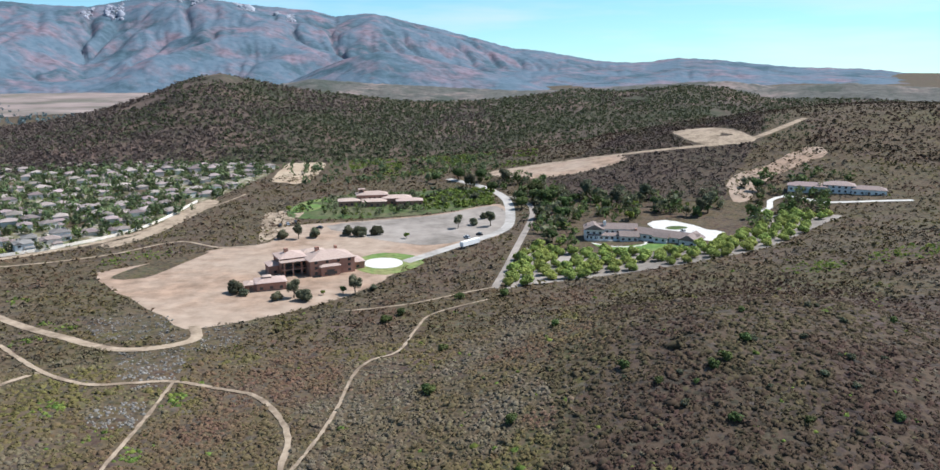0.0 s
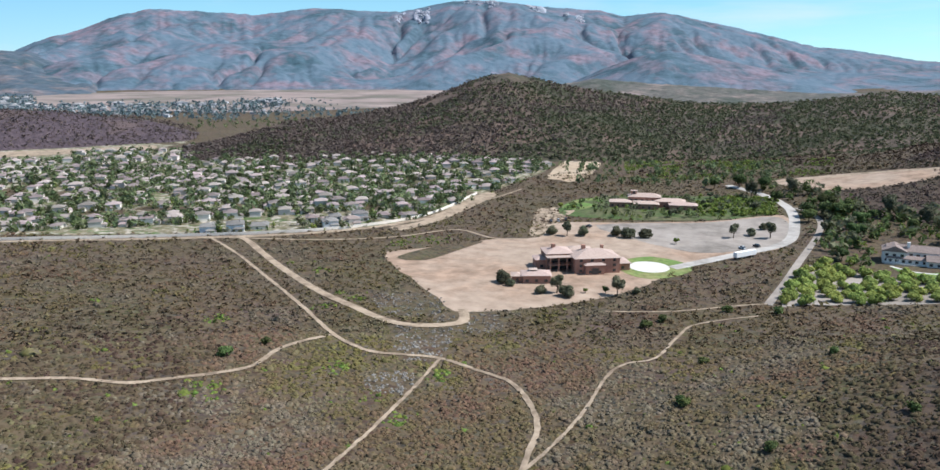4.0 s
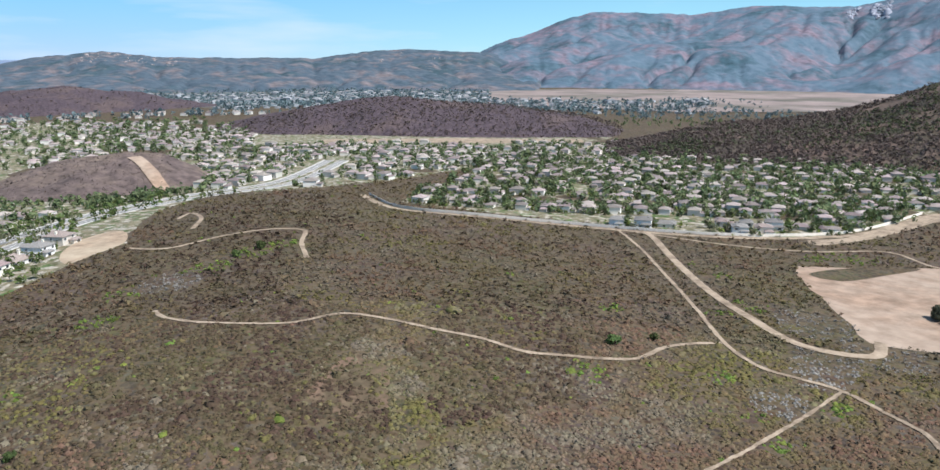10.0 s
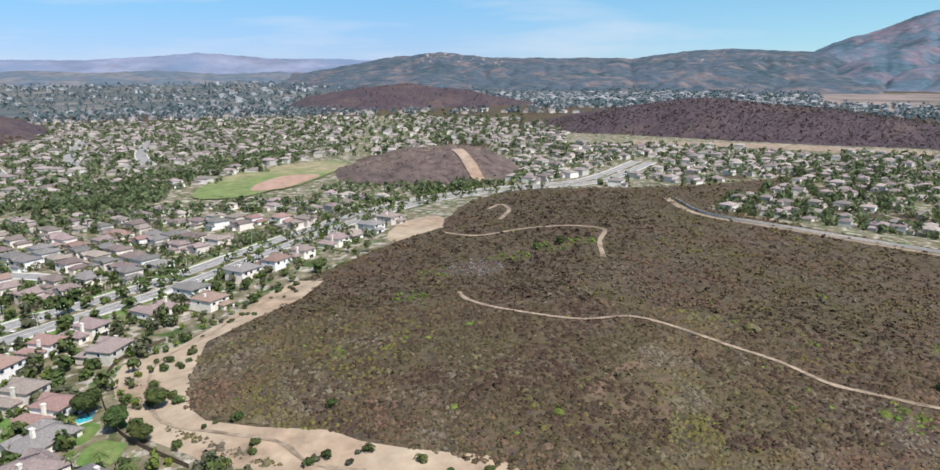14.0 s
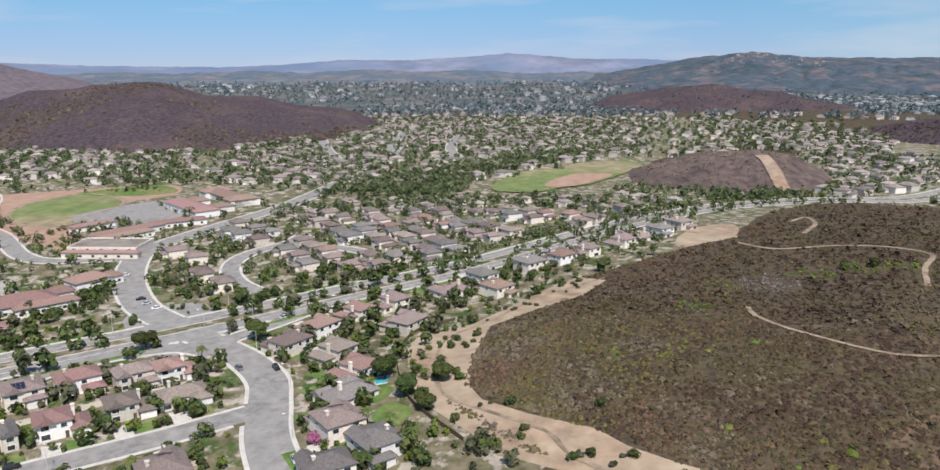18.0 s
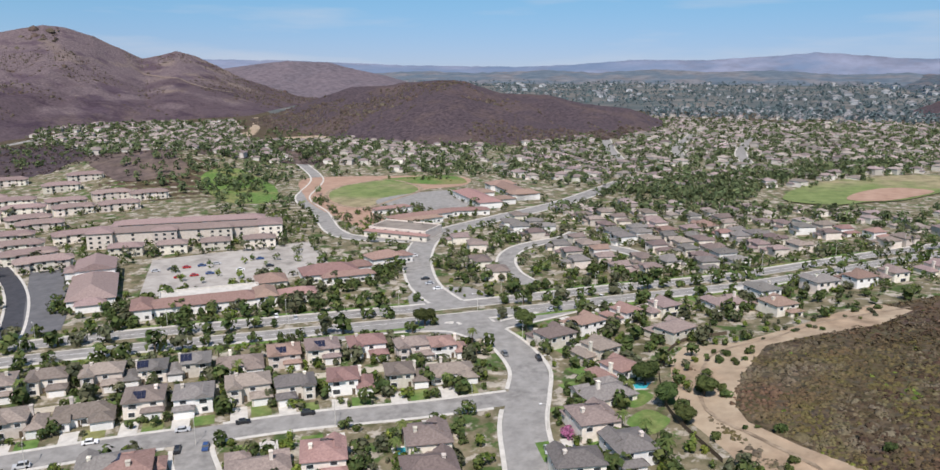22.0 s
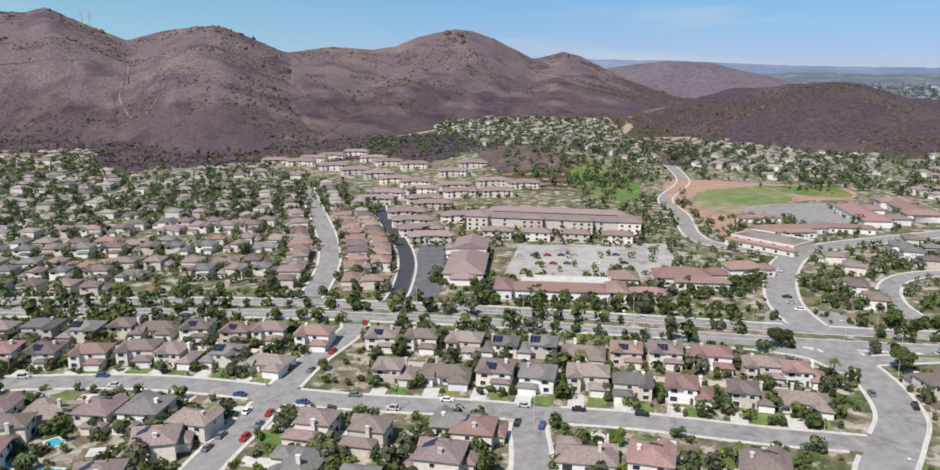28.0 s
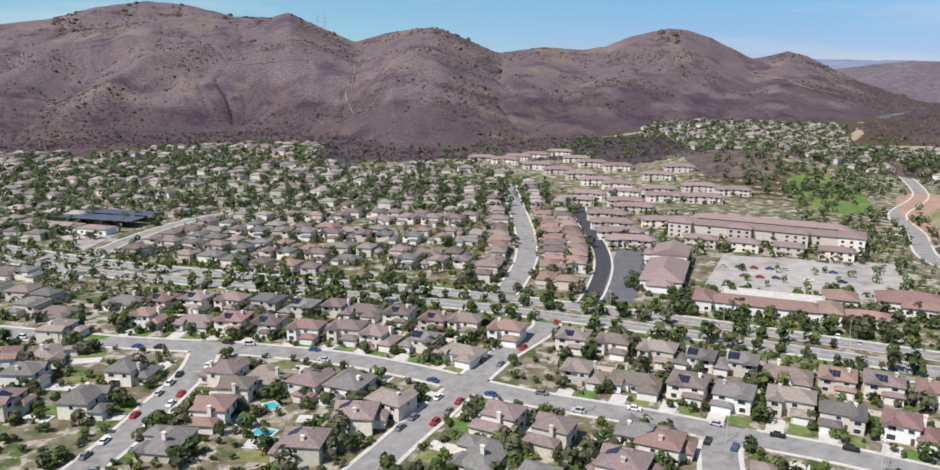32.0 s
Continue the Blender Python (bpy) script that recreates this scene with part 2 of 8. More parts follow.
M_HILLSOIL = material("chaparral_soil", (0.045, 0.036, 0.028), (0.11, 0.083, 0.064), 0.1, 1.0,
                      [(0.13, 0.088, 0.068), (0.05, 0.05, 0.03)], 0.008)
M_DIRT = material("bare_dirt", (0.25, 0.185, 0.135), (0.37, 0.285, 0.215), 0.12, 1.0, [(0.29, 0.2, 0.14)], 0.02, bump=0.1)
M_TRAIL = material("trail_dust", (0.25, 0.19, 0.13), (0.38, 0.298, 0.215), 0.4, 1.0, [(0.22, 0.165, 0.115)], 0.1, bump=0.05)
M_ASPHALT = material("grey_asphalt", (0.215, 0.206, 0.192), (0.31, 0.298, 0.278), 0.25, 0.95, [(0.26, 0.248, 0.23)], 0.05)
M_BLACKTOP = material("fresh_blacktop", (0.045, 0.046, 0.052), (0.07, 0.07, 0.078), 0.3, 0.85)
M_CONCRETE = material("pale_concrete", (0.44, 0.415, 0.37), (0.6, 0.57, 0.515), 0.4, 0.9)
M_GRAVEL = material("grey_gravel_lot", (0.22, 0.188, 0.16), (0.31, 0.272, 0.235), 0.1, 1.0, [(0.19, 0.165, 0.14)], 0.02)
M_PARKING = material("worn_pale_paving", (0.33, 0.305, 0.275), (0.43, 0.4, 0.36), 0.15, 0.95, [(0.3, 0.275, 0.245)], 0.03)
M_GARDEN = material("shrubby_garden", (0.05, 0.058, 0.024), (0.13, 0.122, 0.065), 0.3, 1.0, [(0.06, 0.095, 0.028)], 0.04)
M_LAWN = material("mown_lawn", (0.06, 0.12, 0.025), (0.14, 0.22, 0.06), 0.3, 1.0, [(0.2, 0.2, 0.08)], 0.03)
M_FIELD = material("worn_playing_field", (0.11, 0.15, 0.05), (0.2, 0.24, 0.09), 0.08, 1.0, [(0.28, 0.24, 0.14)], 0.012)
M_CLAY = material("infield_clay", (0.3, 0.19, 0.135), (0.4, 0.27, 0.2), 0.1, 1.0)
M_YARD = material("yard_ground", (0.07, 0.07, 0.031), (0.235, 0.196, 0.13), 0.16, 1.0,
                  [(0.066, 0.104, 0.03), (0.37, 0.33, 0.27)], 0.09, patch_stops=(0.52, 0.58))
M_ROOF = material("clay_tile_roof", (0.158, 0.123, 0.108), (0.265, 0.212, 0.188), 1.4, 0.85, vary=0.3, bump=0.06)
M_ROOFRED = material("red_tile_roof", (0.2, 0.128, 0.106), (0.3, 0.202, 0.168), 1.4, 0.85, vary=0.22, bump=0.06)
M_ROOFGREY = material("grey_tile_roof", (0.13, 0.118, 0.108), (0.215, 0.2, 0.185), 1.4, 0.85, vary=0.25, bump=0.06)
M_STUCCO = material("beige_stucco", (0.57, 0.51, 0.43), (0.72, 0.66, 0.575), 0.8, 0.95, vary=0.25)
M_WHITE = material("white_stucco", (0.68, 0.66, 0.62), (0.8, 0.78, 0.74), 0.8, 0.9, vary=0.08)
M_TERRA = material("terracotta_stucco", (0.3, 0.16, 0.115), (0.4, 0.225, 0.165), 0.5, 0.95)
M_TRIM = material("white_trim", (0.7, 0.69, 0.66), (0.8, 0.79, 0.76), 2.0, 0.7, vary=0.1)
M_GLASS = material("window_glass", (0.02, 0.025, 0.03), (0.05, 0.055, 0.06), 0.7, 0.12, spec=0.6)
M_TRUNK = material("tree_bark", (0.06, 0.045, 0.03), (0.15, 0.115, 0.08), 3.0, 1.0)
M_LEAF = material("tree_leaves", (0.04, 0.062, 0.02), (0.115, 0.145, 0.044), 0.8, 0.8, vary=0.35, thin=0.25)
M_LEAFLIGHT = material("bright_leaves", (0.095, 0.14, 0.025), (0.235, 0.285, 0.062), 0.8, 0.8, vary=0.3, thin=0.35)
M_LEAFDUSTY = material("dusty_leaves", (0.075, 0.082, 0.048), (0.175, 0.175, 0.105), 0.8, 0.85, vary=0.3, thin=0.35)
M_PALM = material("palm_fronds", (0.075, 0.115, 0.03), (0.19, 0.225, 0.07), 0.8, 0.7, vary=0.2, thin=0.3)
M_FLOWER = material("pink_blossom", (0.2, 0.06, 0.12), (0.38, 0.14, 0.25), 1.0, 0.8)
M_MOUNT = material("dry_mountain", (0.074, 0.056, 0.061), (0.194, 0.148, 0.152), 0.22, 1.0,
                   [(0.188, 0.145, 0.126), (0.09, 0.063, 0.078)], 0.007, bump=1.4, detail=10, patch_stops=(0.52, 0.62))
M_DARKHILL = material("burnt_hill_brush", (0.032, 0.024, 0.03), (0.1, 0.074, 0.08), 0.2, 1.0,
                      [(0.1, 0.072, 0.068)], 0.012, bump=1.6, detail=9, patch_stops=(0.5, 0.62))
# blue of the far range is distance haze put into the base colour
M_HAZEMOUNT = material("haze_blue_mountain", (0.062, 0.102, 0.135), (0.11, 0.148, 0.186), 0.03, 1.0,
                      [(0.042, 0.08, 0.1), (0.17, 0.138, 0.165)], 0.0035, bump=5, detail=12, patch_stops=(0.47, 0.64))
# horizon hills: base colours paled and blued for the haze before them
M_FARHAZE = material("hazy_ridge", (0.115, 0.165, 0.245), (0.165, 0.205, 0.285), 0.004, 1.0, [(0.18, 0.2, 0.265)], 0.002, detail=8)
M_GROVE = material("grove_leaves", (0.17, 0.21, 0.045), (0.36, 0.41, 0.11), 0.8, 0.8, vary=0.2, thin=0.25)
M_REDSOIL = material("reddish_soil", (0.11, 0.07, 0.046), (0.19, 0.12, 0.083), 0.3, 1.0, [(0.1, 0.075, 0.045)], 0.05)
M_PALETILE = material("pale_villa_tile", (0.33, 0.24, 0.2), (0.45, 0.345, 0.29), 1.2, 0.85, vary=0.08, bump=0.06)
M_FARMTILE = material("brown_shingle_roof", (0.17, 0.13, 0.112), (0.27, 0.215, 0.19), 1.2, 0.9, bump=0.06)
M_KNOLLSOIL = material("brown_knoll", (0.06, 0.045, 0.042), (0.145, 0.108, 0.095), 0.12, 1.0, [(0.15, 0.112, 0.088)], 0.015, bump=1.0)
M_DARKPAVE = material("dark_worn_asphalt", (0.1, 0.1, 0.105), (0.15, 0.148, 0.15), 0.2, 0.95)
M_SLOPE = material("tan_graded_earth", (0.3, 0.232, 0.16), (0.44, 0.352, 0.25), 0.12, 1.0, [(0.34, 0.25, 0.17)], 0.03, bump=0.15)
# haze of the distance mixed into the ridge's dark green as blue
M_HAZERIDGE = material("hazed_wooded_ridge", (0.038, 0.06, 0.08), (0.085, 0.107, 0.128), 0.03, 1.0, [(0.042, 0.07, 0.082), (0.15, 0.128, 0.13)], 0.006, bump=4, detail=12, patch_stops=(0.5, 0.64))
# blue cast of distance haze painted into these hills' colour
M_HAZEHILL = material("hazed_valley_hills", (0.07, 0.1, 0.13), (0.125, 0.155, 0.185), 0.02, 1.0, [(0.165, 0.165, 0.175)], 0.006, detail=10)
M_WATER = material("pool_water", (0.03, 0.32, 0.38), (0.06, 0.45, 0.5), 0.5, 0.08, spec=0.5)
M_SOLAR = material("solar_panel", (0.012, 0.014, 0.03), (0.03, 0.033, 0.06), 1.0, 0.2, spec=0.5)
M_FLAT = material("pinkish_flat", (0.19, 0.148, 0.13), (0.285, 0.225, 0.2), 0.01, 1.0, [(0.14, 0.125, 0.1)], 0.004)
M_BACKHILL = material("backcountry_brush", (0.055, 0.058, 0.05), (0.12, 0.112, 0.098), 0.06, 1.0, [(0.2, 0.158, 0.14), (0.06, 0.068, 0.055)], 0.006, bump=2.0, detail=10, patch_stops=(0.52, 0.62))
M_CONDOROOF = material("pinkish_tile_roof", (0.2, 0.145, 0.13), (0.295, 0.225, 0.205), 1.4, 0.85, vary=0.15, bump=0.06)
# lavender cast over the mesa's brown is haze painted into the colour
M_MESA = material("hazed_mesa", (0.1, 0.082, 0.096), (0.175, 0.143, 0.155), 0.06, 1.0, [(0.13, 0.11, 0.125)], 0.008, bump=2.0, detail=9)
M_CANOPY = material("canopy_panels", (0.06, 0.066, 0.09), (0.095, 0.1, 0.128), 0.4, 0.4, spec=0.5)
M_TRACK = material("dusty_track", (0.16, 0.122, 0.105), (0.24, 0.185, 0.155), 0.15, 1.0, [(0.13, 0.1, 0.09)], 0.03)
M_LINE = material("road_paint", (0.6, 0.6, 0.58), (0.75, 0.75, 0.72), 1.0, 0.8)

# the foot of the dry mountain is thick with darker purple-brown brush
_n, _l = M_MOUNT.node_tree.nodes, M_MOUNT.node_tree.links
_bsdf = _n["Principled BSDF"]
_was = _bsdf.inputs["Base Color"].links[0].from_socket
_geo, _sep, _nz = _n.new("ShaderNodeNewGeometry"), _n.new("ShaderNodeSeparateXYZ"), _n.new("ShaderNodeTexNoise")
_nz.inputs["Scale"].default_value, _nz.inputs["Detail"].default_value = 0.011, 10
_l.new(_geo.outputs["Position"], _sep.inputs[0])
_l.new(_geo.outputs["Position"], _nz.inputs["Vector"])
_wob = _n.new("ShaderNodeMath")
_wob.operation, _wob.inputs[1].default_value = "MULTIPLY_ADD", 230.0
_l.new(_nz.outputs["Fac"], _wob.inputs[0])
_l.new(_sep.outputs["Z"], _wob.inputs[2])
_belt = _n.new("ShaderNodeMapRange")
_belt.inputs["From Min"].default_value, _belt.inputs["From Max"].default_value = 150.0, 180.0
_belt.inputs["To Min"].default_value, _belt.inputs["To Max"].default_value = 0.6, 0.0
_l.new(_wob.outputs[0], _belt.inputs["Value"])
_mx = _n.new("ShaderNodeMix")
_mx.data_type, _mx.blend_type = "RGBA", "MULTIPLY"
_mx.inputs[7].default_value = (0.42, 0.36, 0.43, 1)
_l.new(_belt.outputs[0], _mx.inputs[0])
_l.new(_was, _mx.inputs[6])
_l.new(_mx.outputs[2], _bsdf.inputs["Base Color"])

# ---------------------------------------------------------------- small makers


def mesh_object(name, verts, faces, mat, parent=None, smooth=False):
    me = bpy.data.meshes.new(name)
    me.from_pydata(verts, [], faces)
    me.materials.append(mat)
    if smooth:
        me.polygons.foreach_set("use_smooth", [True] * len(me.polygons))
    ob = new(name, me)
    ob.parent = parent
    return ob


def part(name, bm, mat, parent, label=""):
    me = bpy.data.meshes.new(name)
    bmesh.ops.recalc_face_normals(bm, faces=bm.faces)
    bm.to_mesh(me)
    bm.free()
    me.materials.append(mat)
    ob = new(name, me)
    ob.parent = parent
    if label:
        ob["label"] = label
    return ob


def box(bm, x0, x1, y0, y1, z0, z1):
    v = [bm.verts.new(p) for p in ((x0, y0, z0), (x1, y0, z0), (x1, y1, z0), (x0, y1, z0),
                                   (x0, y0, z1), (x1, y0, z1), (x1, y1, z1), (x0, y1, z1))]
    for f in ((0, 3, 2, 1), (4, 5, 6, 7), (0, 1, 5, 4), (1, 2, 6, 5), (2, 3, 7, 6), (3, 0, 4, 7)):
        bm.faces.new([v[i] for i in f])


def hip(bm, x0, x1, y0, y1, z, rise, over=0.5, gable=False, thick=0.22):
    """A hipped or gabled roof with a fascia, its ridge along the longer side."""
    x0, x1, y0, y1 = x0 - over, x1 + over, y0 - over, y1 + over
    w, d = x1 - x0, y1 - y0
    inset = 0.0 if gable else min(w, d) / 2
    if w >= d:
        r = [(x0 + inset, (y0 + y1) / 2), (x1 - inset, (y0 + y1) / 2)]
    else:
        r = [((x0 + x1) / 2, y0 + inset), ((x0 + x1) / 2, y1 - inset)]
    low = [bm.verts.new((x, y, z - thick)) for x, y in ((x0, y0), (x1, y0), (x1, y1), (x0, y1))]
    mid = [bm.verts.new((x, y, z)) for x, y in ((x0, y0), (x1, y0), (x1, y1), (x0, y1))]
    a, b = (bm.verts.new((x, y, z + rise)) for x, y in r)
    bm.faces.new(low[::-1])
    for i in range(4):
        bm.faces.new((low[i], low[(i + 1) % 4], mid[(i + 1) % 4], mid[i]))
    if w >= d:
        faces = ((mid[0], mid[1], b, a), (mid[2], mid[3], a, b), (mid[1], mid[2], b), (mid[3], mid[0], a))
    else:
        faces = ((mid[1], mid[2], b, a), (mid[3], mid[0], a, b), (mid[0], mid[1], a), (mid[2], mid[3], b))
    for f in faces:
        bm.faces.new(f)


def polar(az, d):
    return -math.sin(radians(az)) * d, math.cos(radians(az)) * d


# ---------------------------------------------------------------- the lie of the land
# rounded hills: bearing from the lookout, distance, height, radius along and across the bearing
HILLS = [
    (66, 430, 16, 120, 110), (48, 300, 7, 70, 90), (76, 240, 9, 60, 60), (62, 190, 6, 60, 90),
    (341, 235, 24, 55, 55), (321, 380, 32, 110, 75), (330, 150, 10, 60, 70),
    (70, 1700, 12, 200, 300),
    (335, 900, 38, 170, 170), (324, 1050, 42, 250, 200), (347, 800, 12, 110, 90),
    (160, 760, 8, 60, 90), (139.5, 800, 22, 70, 60), (147, 960, 12, 90, 80), (132, 900, 8, 70, 60),
]
HILLS = [(*polar(a, d), a, amp, sr, st) for a, d, amp, sr, st in HILLS]


def height(x, y):
    x, y = np.asarray(x, float), np.asarray(y, float)
    r = np.hypot(x, y)
    z = 45 * np.clip((r - 2500) / 2200, 0, 1) ** 1.5
    for cx, cy, a, amp, sr, st in HILLS:
        c, s = math.cos(radians(a)), math.sin(radians(a))
        along, across = -(x - cx) * s + (y - cy) * c, (x - cx) * c + (y - cy) * s
        z = z + amp * np.exp(-0.5 * (along / sr) ** 2 - 0.5 * (across / st) ** 2)
    z = z + 0.7 * np.sin(x / 31 + 1.3 * np.sin(y / 47)) * np.sin(y / 37) * np.clip((x + 330 + y) / 150, 0, 1)
    return z


def ground_at(x, y):
    return float(height(x, y))


def value_noise(x, y, seed=0):
    """Smooth lattice noise, 0 to 1, on arrays."""
    xi, yi = np.floor(x).astype(int), np.floor(y).astype(int)
    xf, yf = x - xi, y - yi
    xf, yf = xf * xf * (3 - 2 * xf), yf * yf * (3 - 2 * yf)

    def corner(a, b):
        n = np.sin(a * 127.1 + b * 311.7 + seed * 74.7) * 43758.5453
        return n - np.floor(n)
    return (corner(xi, yi) * (1 - xf) + corner(xi + 1, yi) * xf) * (1 - yf) + (corner(xi, yi + 1) * (1 - xf) + corner(xi + 1, yi + 1) * xf) * yf


def fractal(x, y, octaves=5, seed=0, ridged=False):
    out, amp = 0, 0.5
    for k in range(octaves):
        v = value_noise(x * 2 ** k, y * 2 ** k, seed + k)
        out = out + amp * (1 - abs(2 * v - 1) if ridged else v)
        amp *= 0.5
    return out


def grid_faces(n, m):
    i, j = np.meshgrid(np.arange(n - 1), np.arange(m - 1), indexing="ij")
    a = (i * m + j).ravel()
    return np.stack([a, a + 1, a + m + 1, a + m], -1).tolist()


# one sheet of ground out to the horizon
azs = np.radians(np.concatenate([np.arange(-45, 205, 0.6), np.arange(205, 315.1, 5)]))
rad = np.concatenate([[0.5, 20, 40], np.geomspace(55, 4850, 190)])
A, R = np.meshgrid(azs, rad, indexing="ij")
gx, gy = -np.sin(A) * R, np.cos(A) * R
gz = height(gx, gy)
ground = mesh_object("ground", np.stack([gx, gy, gz], -1).reshape(-1, 3).tolist(), grid_faces(*A.shape), M_SCRUB, smooth=True)
tagged(ground, "dry brown scrubland and valley floor", "ground", kind="structure")


def erode(z, x, y, fixed, k, steps, soften):
    """Runs rain over a grid of heights: streams gather downhill and cut valleys, and the slopes between them soften. Also gives each point's catchment."""
    n, m = z.shape
    shifts = [(i, j) for i in (-1, 0, 1) for j in (-1, 0, 1) if i or j]

    def moved(a, i, j, fill):
        out = np.full((n, m), fill, float)
        out[max(-i, 0):n - max(i, 0), max(-j, 0):m - max(j, 0)] = a[max(i, 0):n + min(i, 0), max(j, 0):m + min(j, 0)]
        return out
    gaps = [np.hypot(moved(x, i, j, 1e9) - x, moved(y, i, j, 1e9) - y) for i, j in shifts]
    ids = np.arange(n * m).reshape(n, m)
    cell = np.abs(np.gradient(x, axis=0) * np.gradient(y, axis=1) - np.gradient(x, axis=1) * np.gradient(y, axis=0))
    stay = fixed.ravel()
    z0 = z.copy()
    for step in range(steps):
        for _ in range(4):
            least = np.min([moved(z, i, j, 1e9) for i, j in shifts], axis=0)
            z = np.where((z <= least) & ~fixed, least + 0.05, z)
        fall = np.array([(z - moved(z, i, j, 1e9)) / g for (i, j), g in zip(shifts, gaps)])
        best = fall.argmax(0)
        down = np.choose(best, [ids + i * m + j for i, j in shifts]).clip(0, n * m - 1)
        run = np.choose(best, gaps)
        down = np.where((fall.max(0) <= 0) | fixed, ids, down).ravel().tolist()
        order = np.argsort(z.ravel())
        area = cell.ravel().tolist()
        for i in order[::-1].tolist():
            if down[i] != i:
                area[down[i]] += area[i]
        cut = (k * np.sqrt(np.array(area)) / run.ravel()).tolist()
        flat = z.ravel().tolist()
        for i in order.tolist():
            r = down[i]
            if r != i:
                flat[i] = (flat[i] + cut[i] * flat[r]) / (1 + cut[i])
        z = np.array(flat).reshape(n, m)
        around = (moved(z, 1, 0, 0) + moved(z, -1, 0, 0) + moved(z, 0, 1, 0) + moved(z, 0, -1, 0)) / 4
        inner = ~fixed
        inner[0], inner[-1], inner[:, 0], inner[:, -1] = False, False, False, False
        z = np.where(inner, z + soften * (around - z), z)
        z = np.where(fixed, z0, z)
    return z, np.array(area).reshape(n, m)


DRAINS, SURFACES = {}, {}


def on_mountain(name, bearing, d):
    """The place on a range's face at a bearing and distance."""
    az, b, c, zz = SURFACES[name]
    i = min(max((bearing - az[0]) / (az[1] - az[0]), 0), len(az) - 1.001)
    k, f = int(i), i - int(i)
    out = 0
    for kk, w in ((k, 1 - f), (k + 1, f)):
        j = min(max((d - b[kk]) / (c[kk] - b[kk]), 0), 0.999) * (zz.shape[1] - 1)
        out += w * (zz[kk, int(j)] * (1 - j % 1) + zz[kk, int(j) + 1] * (j % 1))
    return out


def mountain(name, label, mat, knots, base, crest, low=0.0, rough=0.22, seed=0, step=0.2, power=1.25, spur=300.0, back=0.35, rings=64,
             cut=0.03, steps=8, jag=0.05, soften=0.3):
    """A range whose skyline passes through knots of (bearing, angle above level), rising from base to crest metres away and worn into spurs and gullies."""
    knots = sorted(knots)
    az = np.arange(knots[0][0], knots[-1][0] + step / 2, step)
    el = np.interp(az, *zip(*knots)) + jag * (fractal(az * 2.2, 0 * az + seed, 4, seed) - 0.47)
    b = np.interp(az, *zip(*base)) if not np.isscalar(base) else np.full(len(az), float(base))
    c = np.interp(az, *zip(*crest)) if not np.isscalar(crest) else np.full(len(az), float(crest))
    top = 110 + c * np.tan(np.radians(el))
    s = np.linspace(0, 1, rings)
    S, Z = np.meshgrid(s, az, indexing="xy")
    dist = b[:, None] + (c - b)[:, None] * S
    ax, ay = -np.sin(np.radians(Z)) * dist, np.cos(np.radians(Z)) * dist
    bend = fractal(ax / spur, ay / spur, 2, seed + 4)
    lean = (dist - b[:, None]) / spur
    round_ = np.radians(Z) * c.mean() / spur
    wave = fractal(round_ + 0.85 * lean + 0.9 * bend, 0.5 * lean - 0.35 * round_ + 0.7 * bend, 4, seed, True) - 0.5
    fine = fractal(ax / 70, ay / 70, 4, seed + 9) - 0.47
    env = (S * (1 - S) * 4) ** 0.7
    tall = (top - low)[:, None]
    zz = low - 3 + (tall + 3) * (S ** power + rough * env * wave * 1.7) + 0.06 * tall * env * fine
    limit = 110 + dist * np.tan(np.radians(el))[:, None] - 0.012 * (c[:, None] - dist)
    held = np.zeros(S.shape, bool)
    held[:, 0] = held[:, -1] = True
    zz, drain = erode(zz, ax, ay, held, cut, steps, soften)
    zz = np.minimum(zz, limit)
    DRAINS[name], SURFACES[name] = drain, (az, b, c, zz)
    far = 1 + np.linspace(0.08, 1, 7) * back
    S = np.concatenate([S, np.repeat(far[None], len(az), 0)], 1)
    dist = b[:, None] + (c - b)[:, None] * S
    ax, ay = -np.sin(np.radians(az))[:, None] * dist, np.cos(np.radians(az))[:, None] * dist
    zz = np.concatenate([zz, top[:, None] - (far - 1)[None] * tall * 2.4], 1)
    zz[0], zz[-1] = np.minimum(zz[0], low - 3), np.minimum(zz[-1], low - 3)
    ob = mesh_object(name, np.stack([ax, ay, zz], -1).reshape(-1, 3).tolist(), grid_faces(*S.shape), mat, smooth=True)
    return tagged(ob, label, "mountain", kind="structure")


mountain("mountain_range", "hazy blue rocky mountain range with pale cliffs", M_HAZEMOUNT,
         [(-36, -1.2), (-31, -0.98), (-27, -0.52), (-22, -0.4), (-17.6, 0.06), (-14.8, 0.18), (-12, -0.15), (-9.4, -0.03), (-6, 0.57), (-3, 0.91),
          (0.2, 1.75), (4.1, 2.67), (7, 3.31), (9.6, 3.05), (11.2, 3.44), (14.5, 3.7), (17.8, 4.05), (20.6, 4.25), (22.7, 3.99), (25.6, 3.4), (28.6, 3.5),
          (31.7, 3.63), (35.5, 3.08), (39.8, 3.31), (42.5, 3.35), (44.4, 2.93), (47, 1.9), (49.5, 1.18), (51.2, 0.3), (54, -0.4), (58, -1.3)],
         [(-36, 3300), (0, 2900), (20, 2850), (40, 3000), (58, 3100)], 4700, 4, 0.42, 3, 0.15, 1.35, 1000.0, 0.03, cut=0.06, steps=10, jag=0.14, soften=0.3)
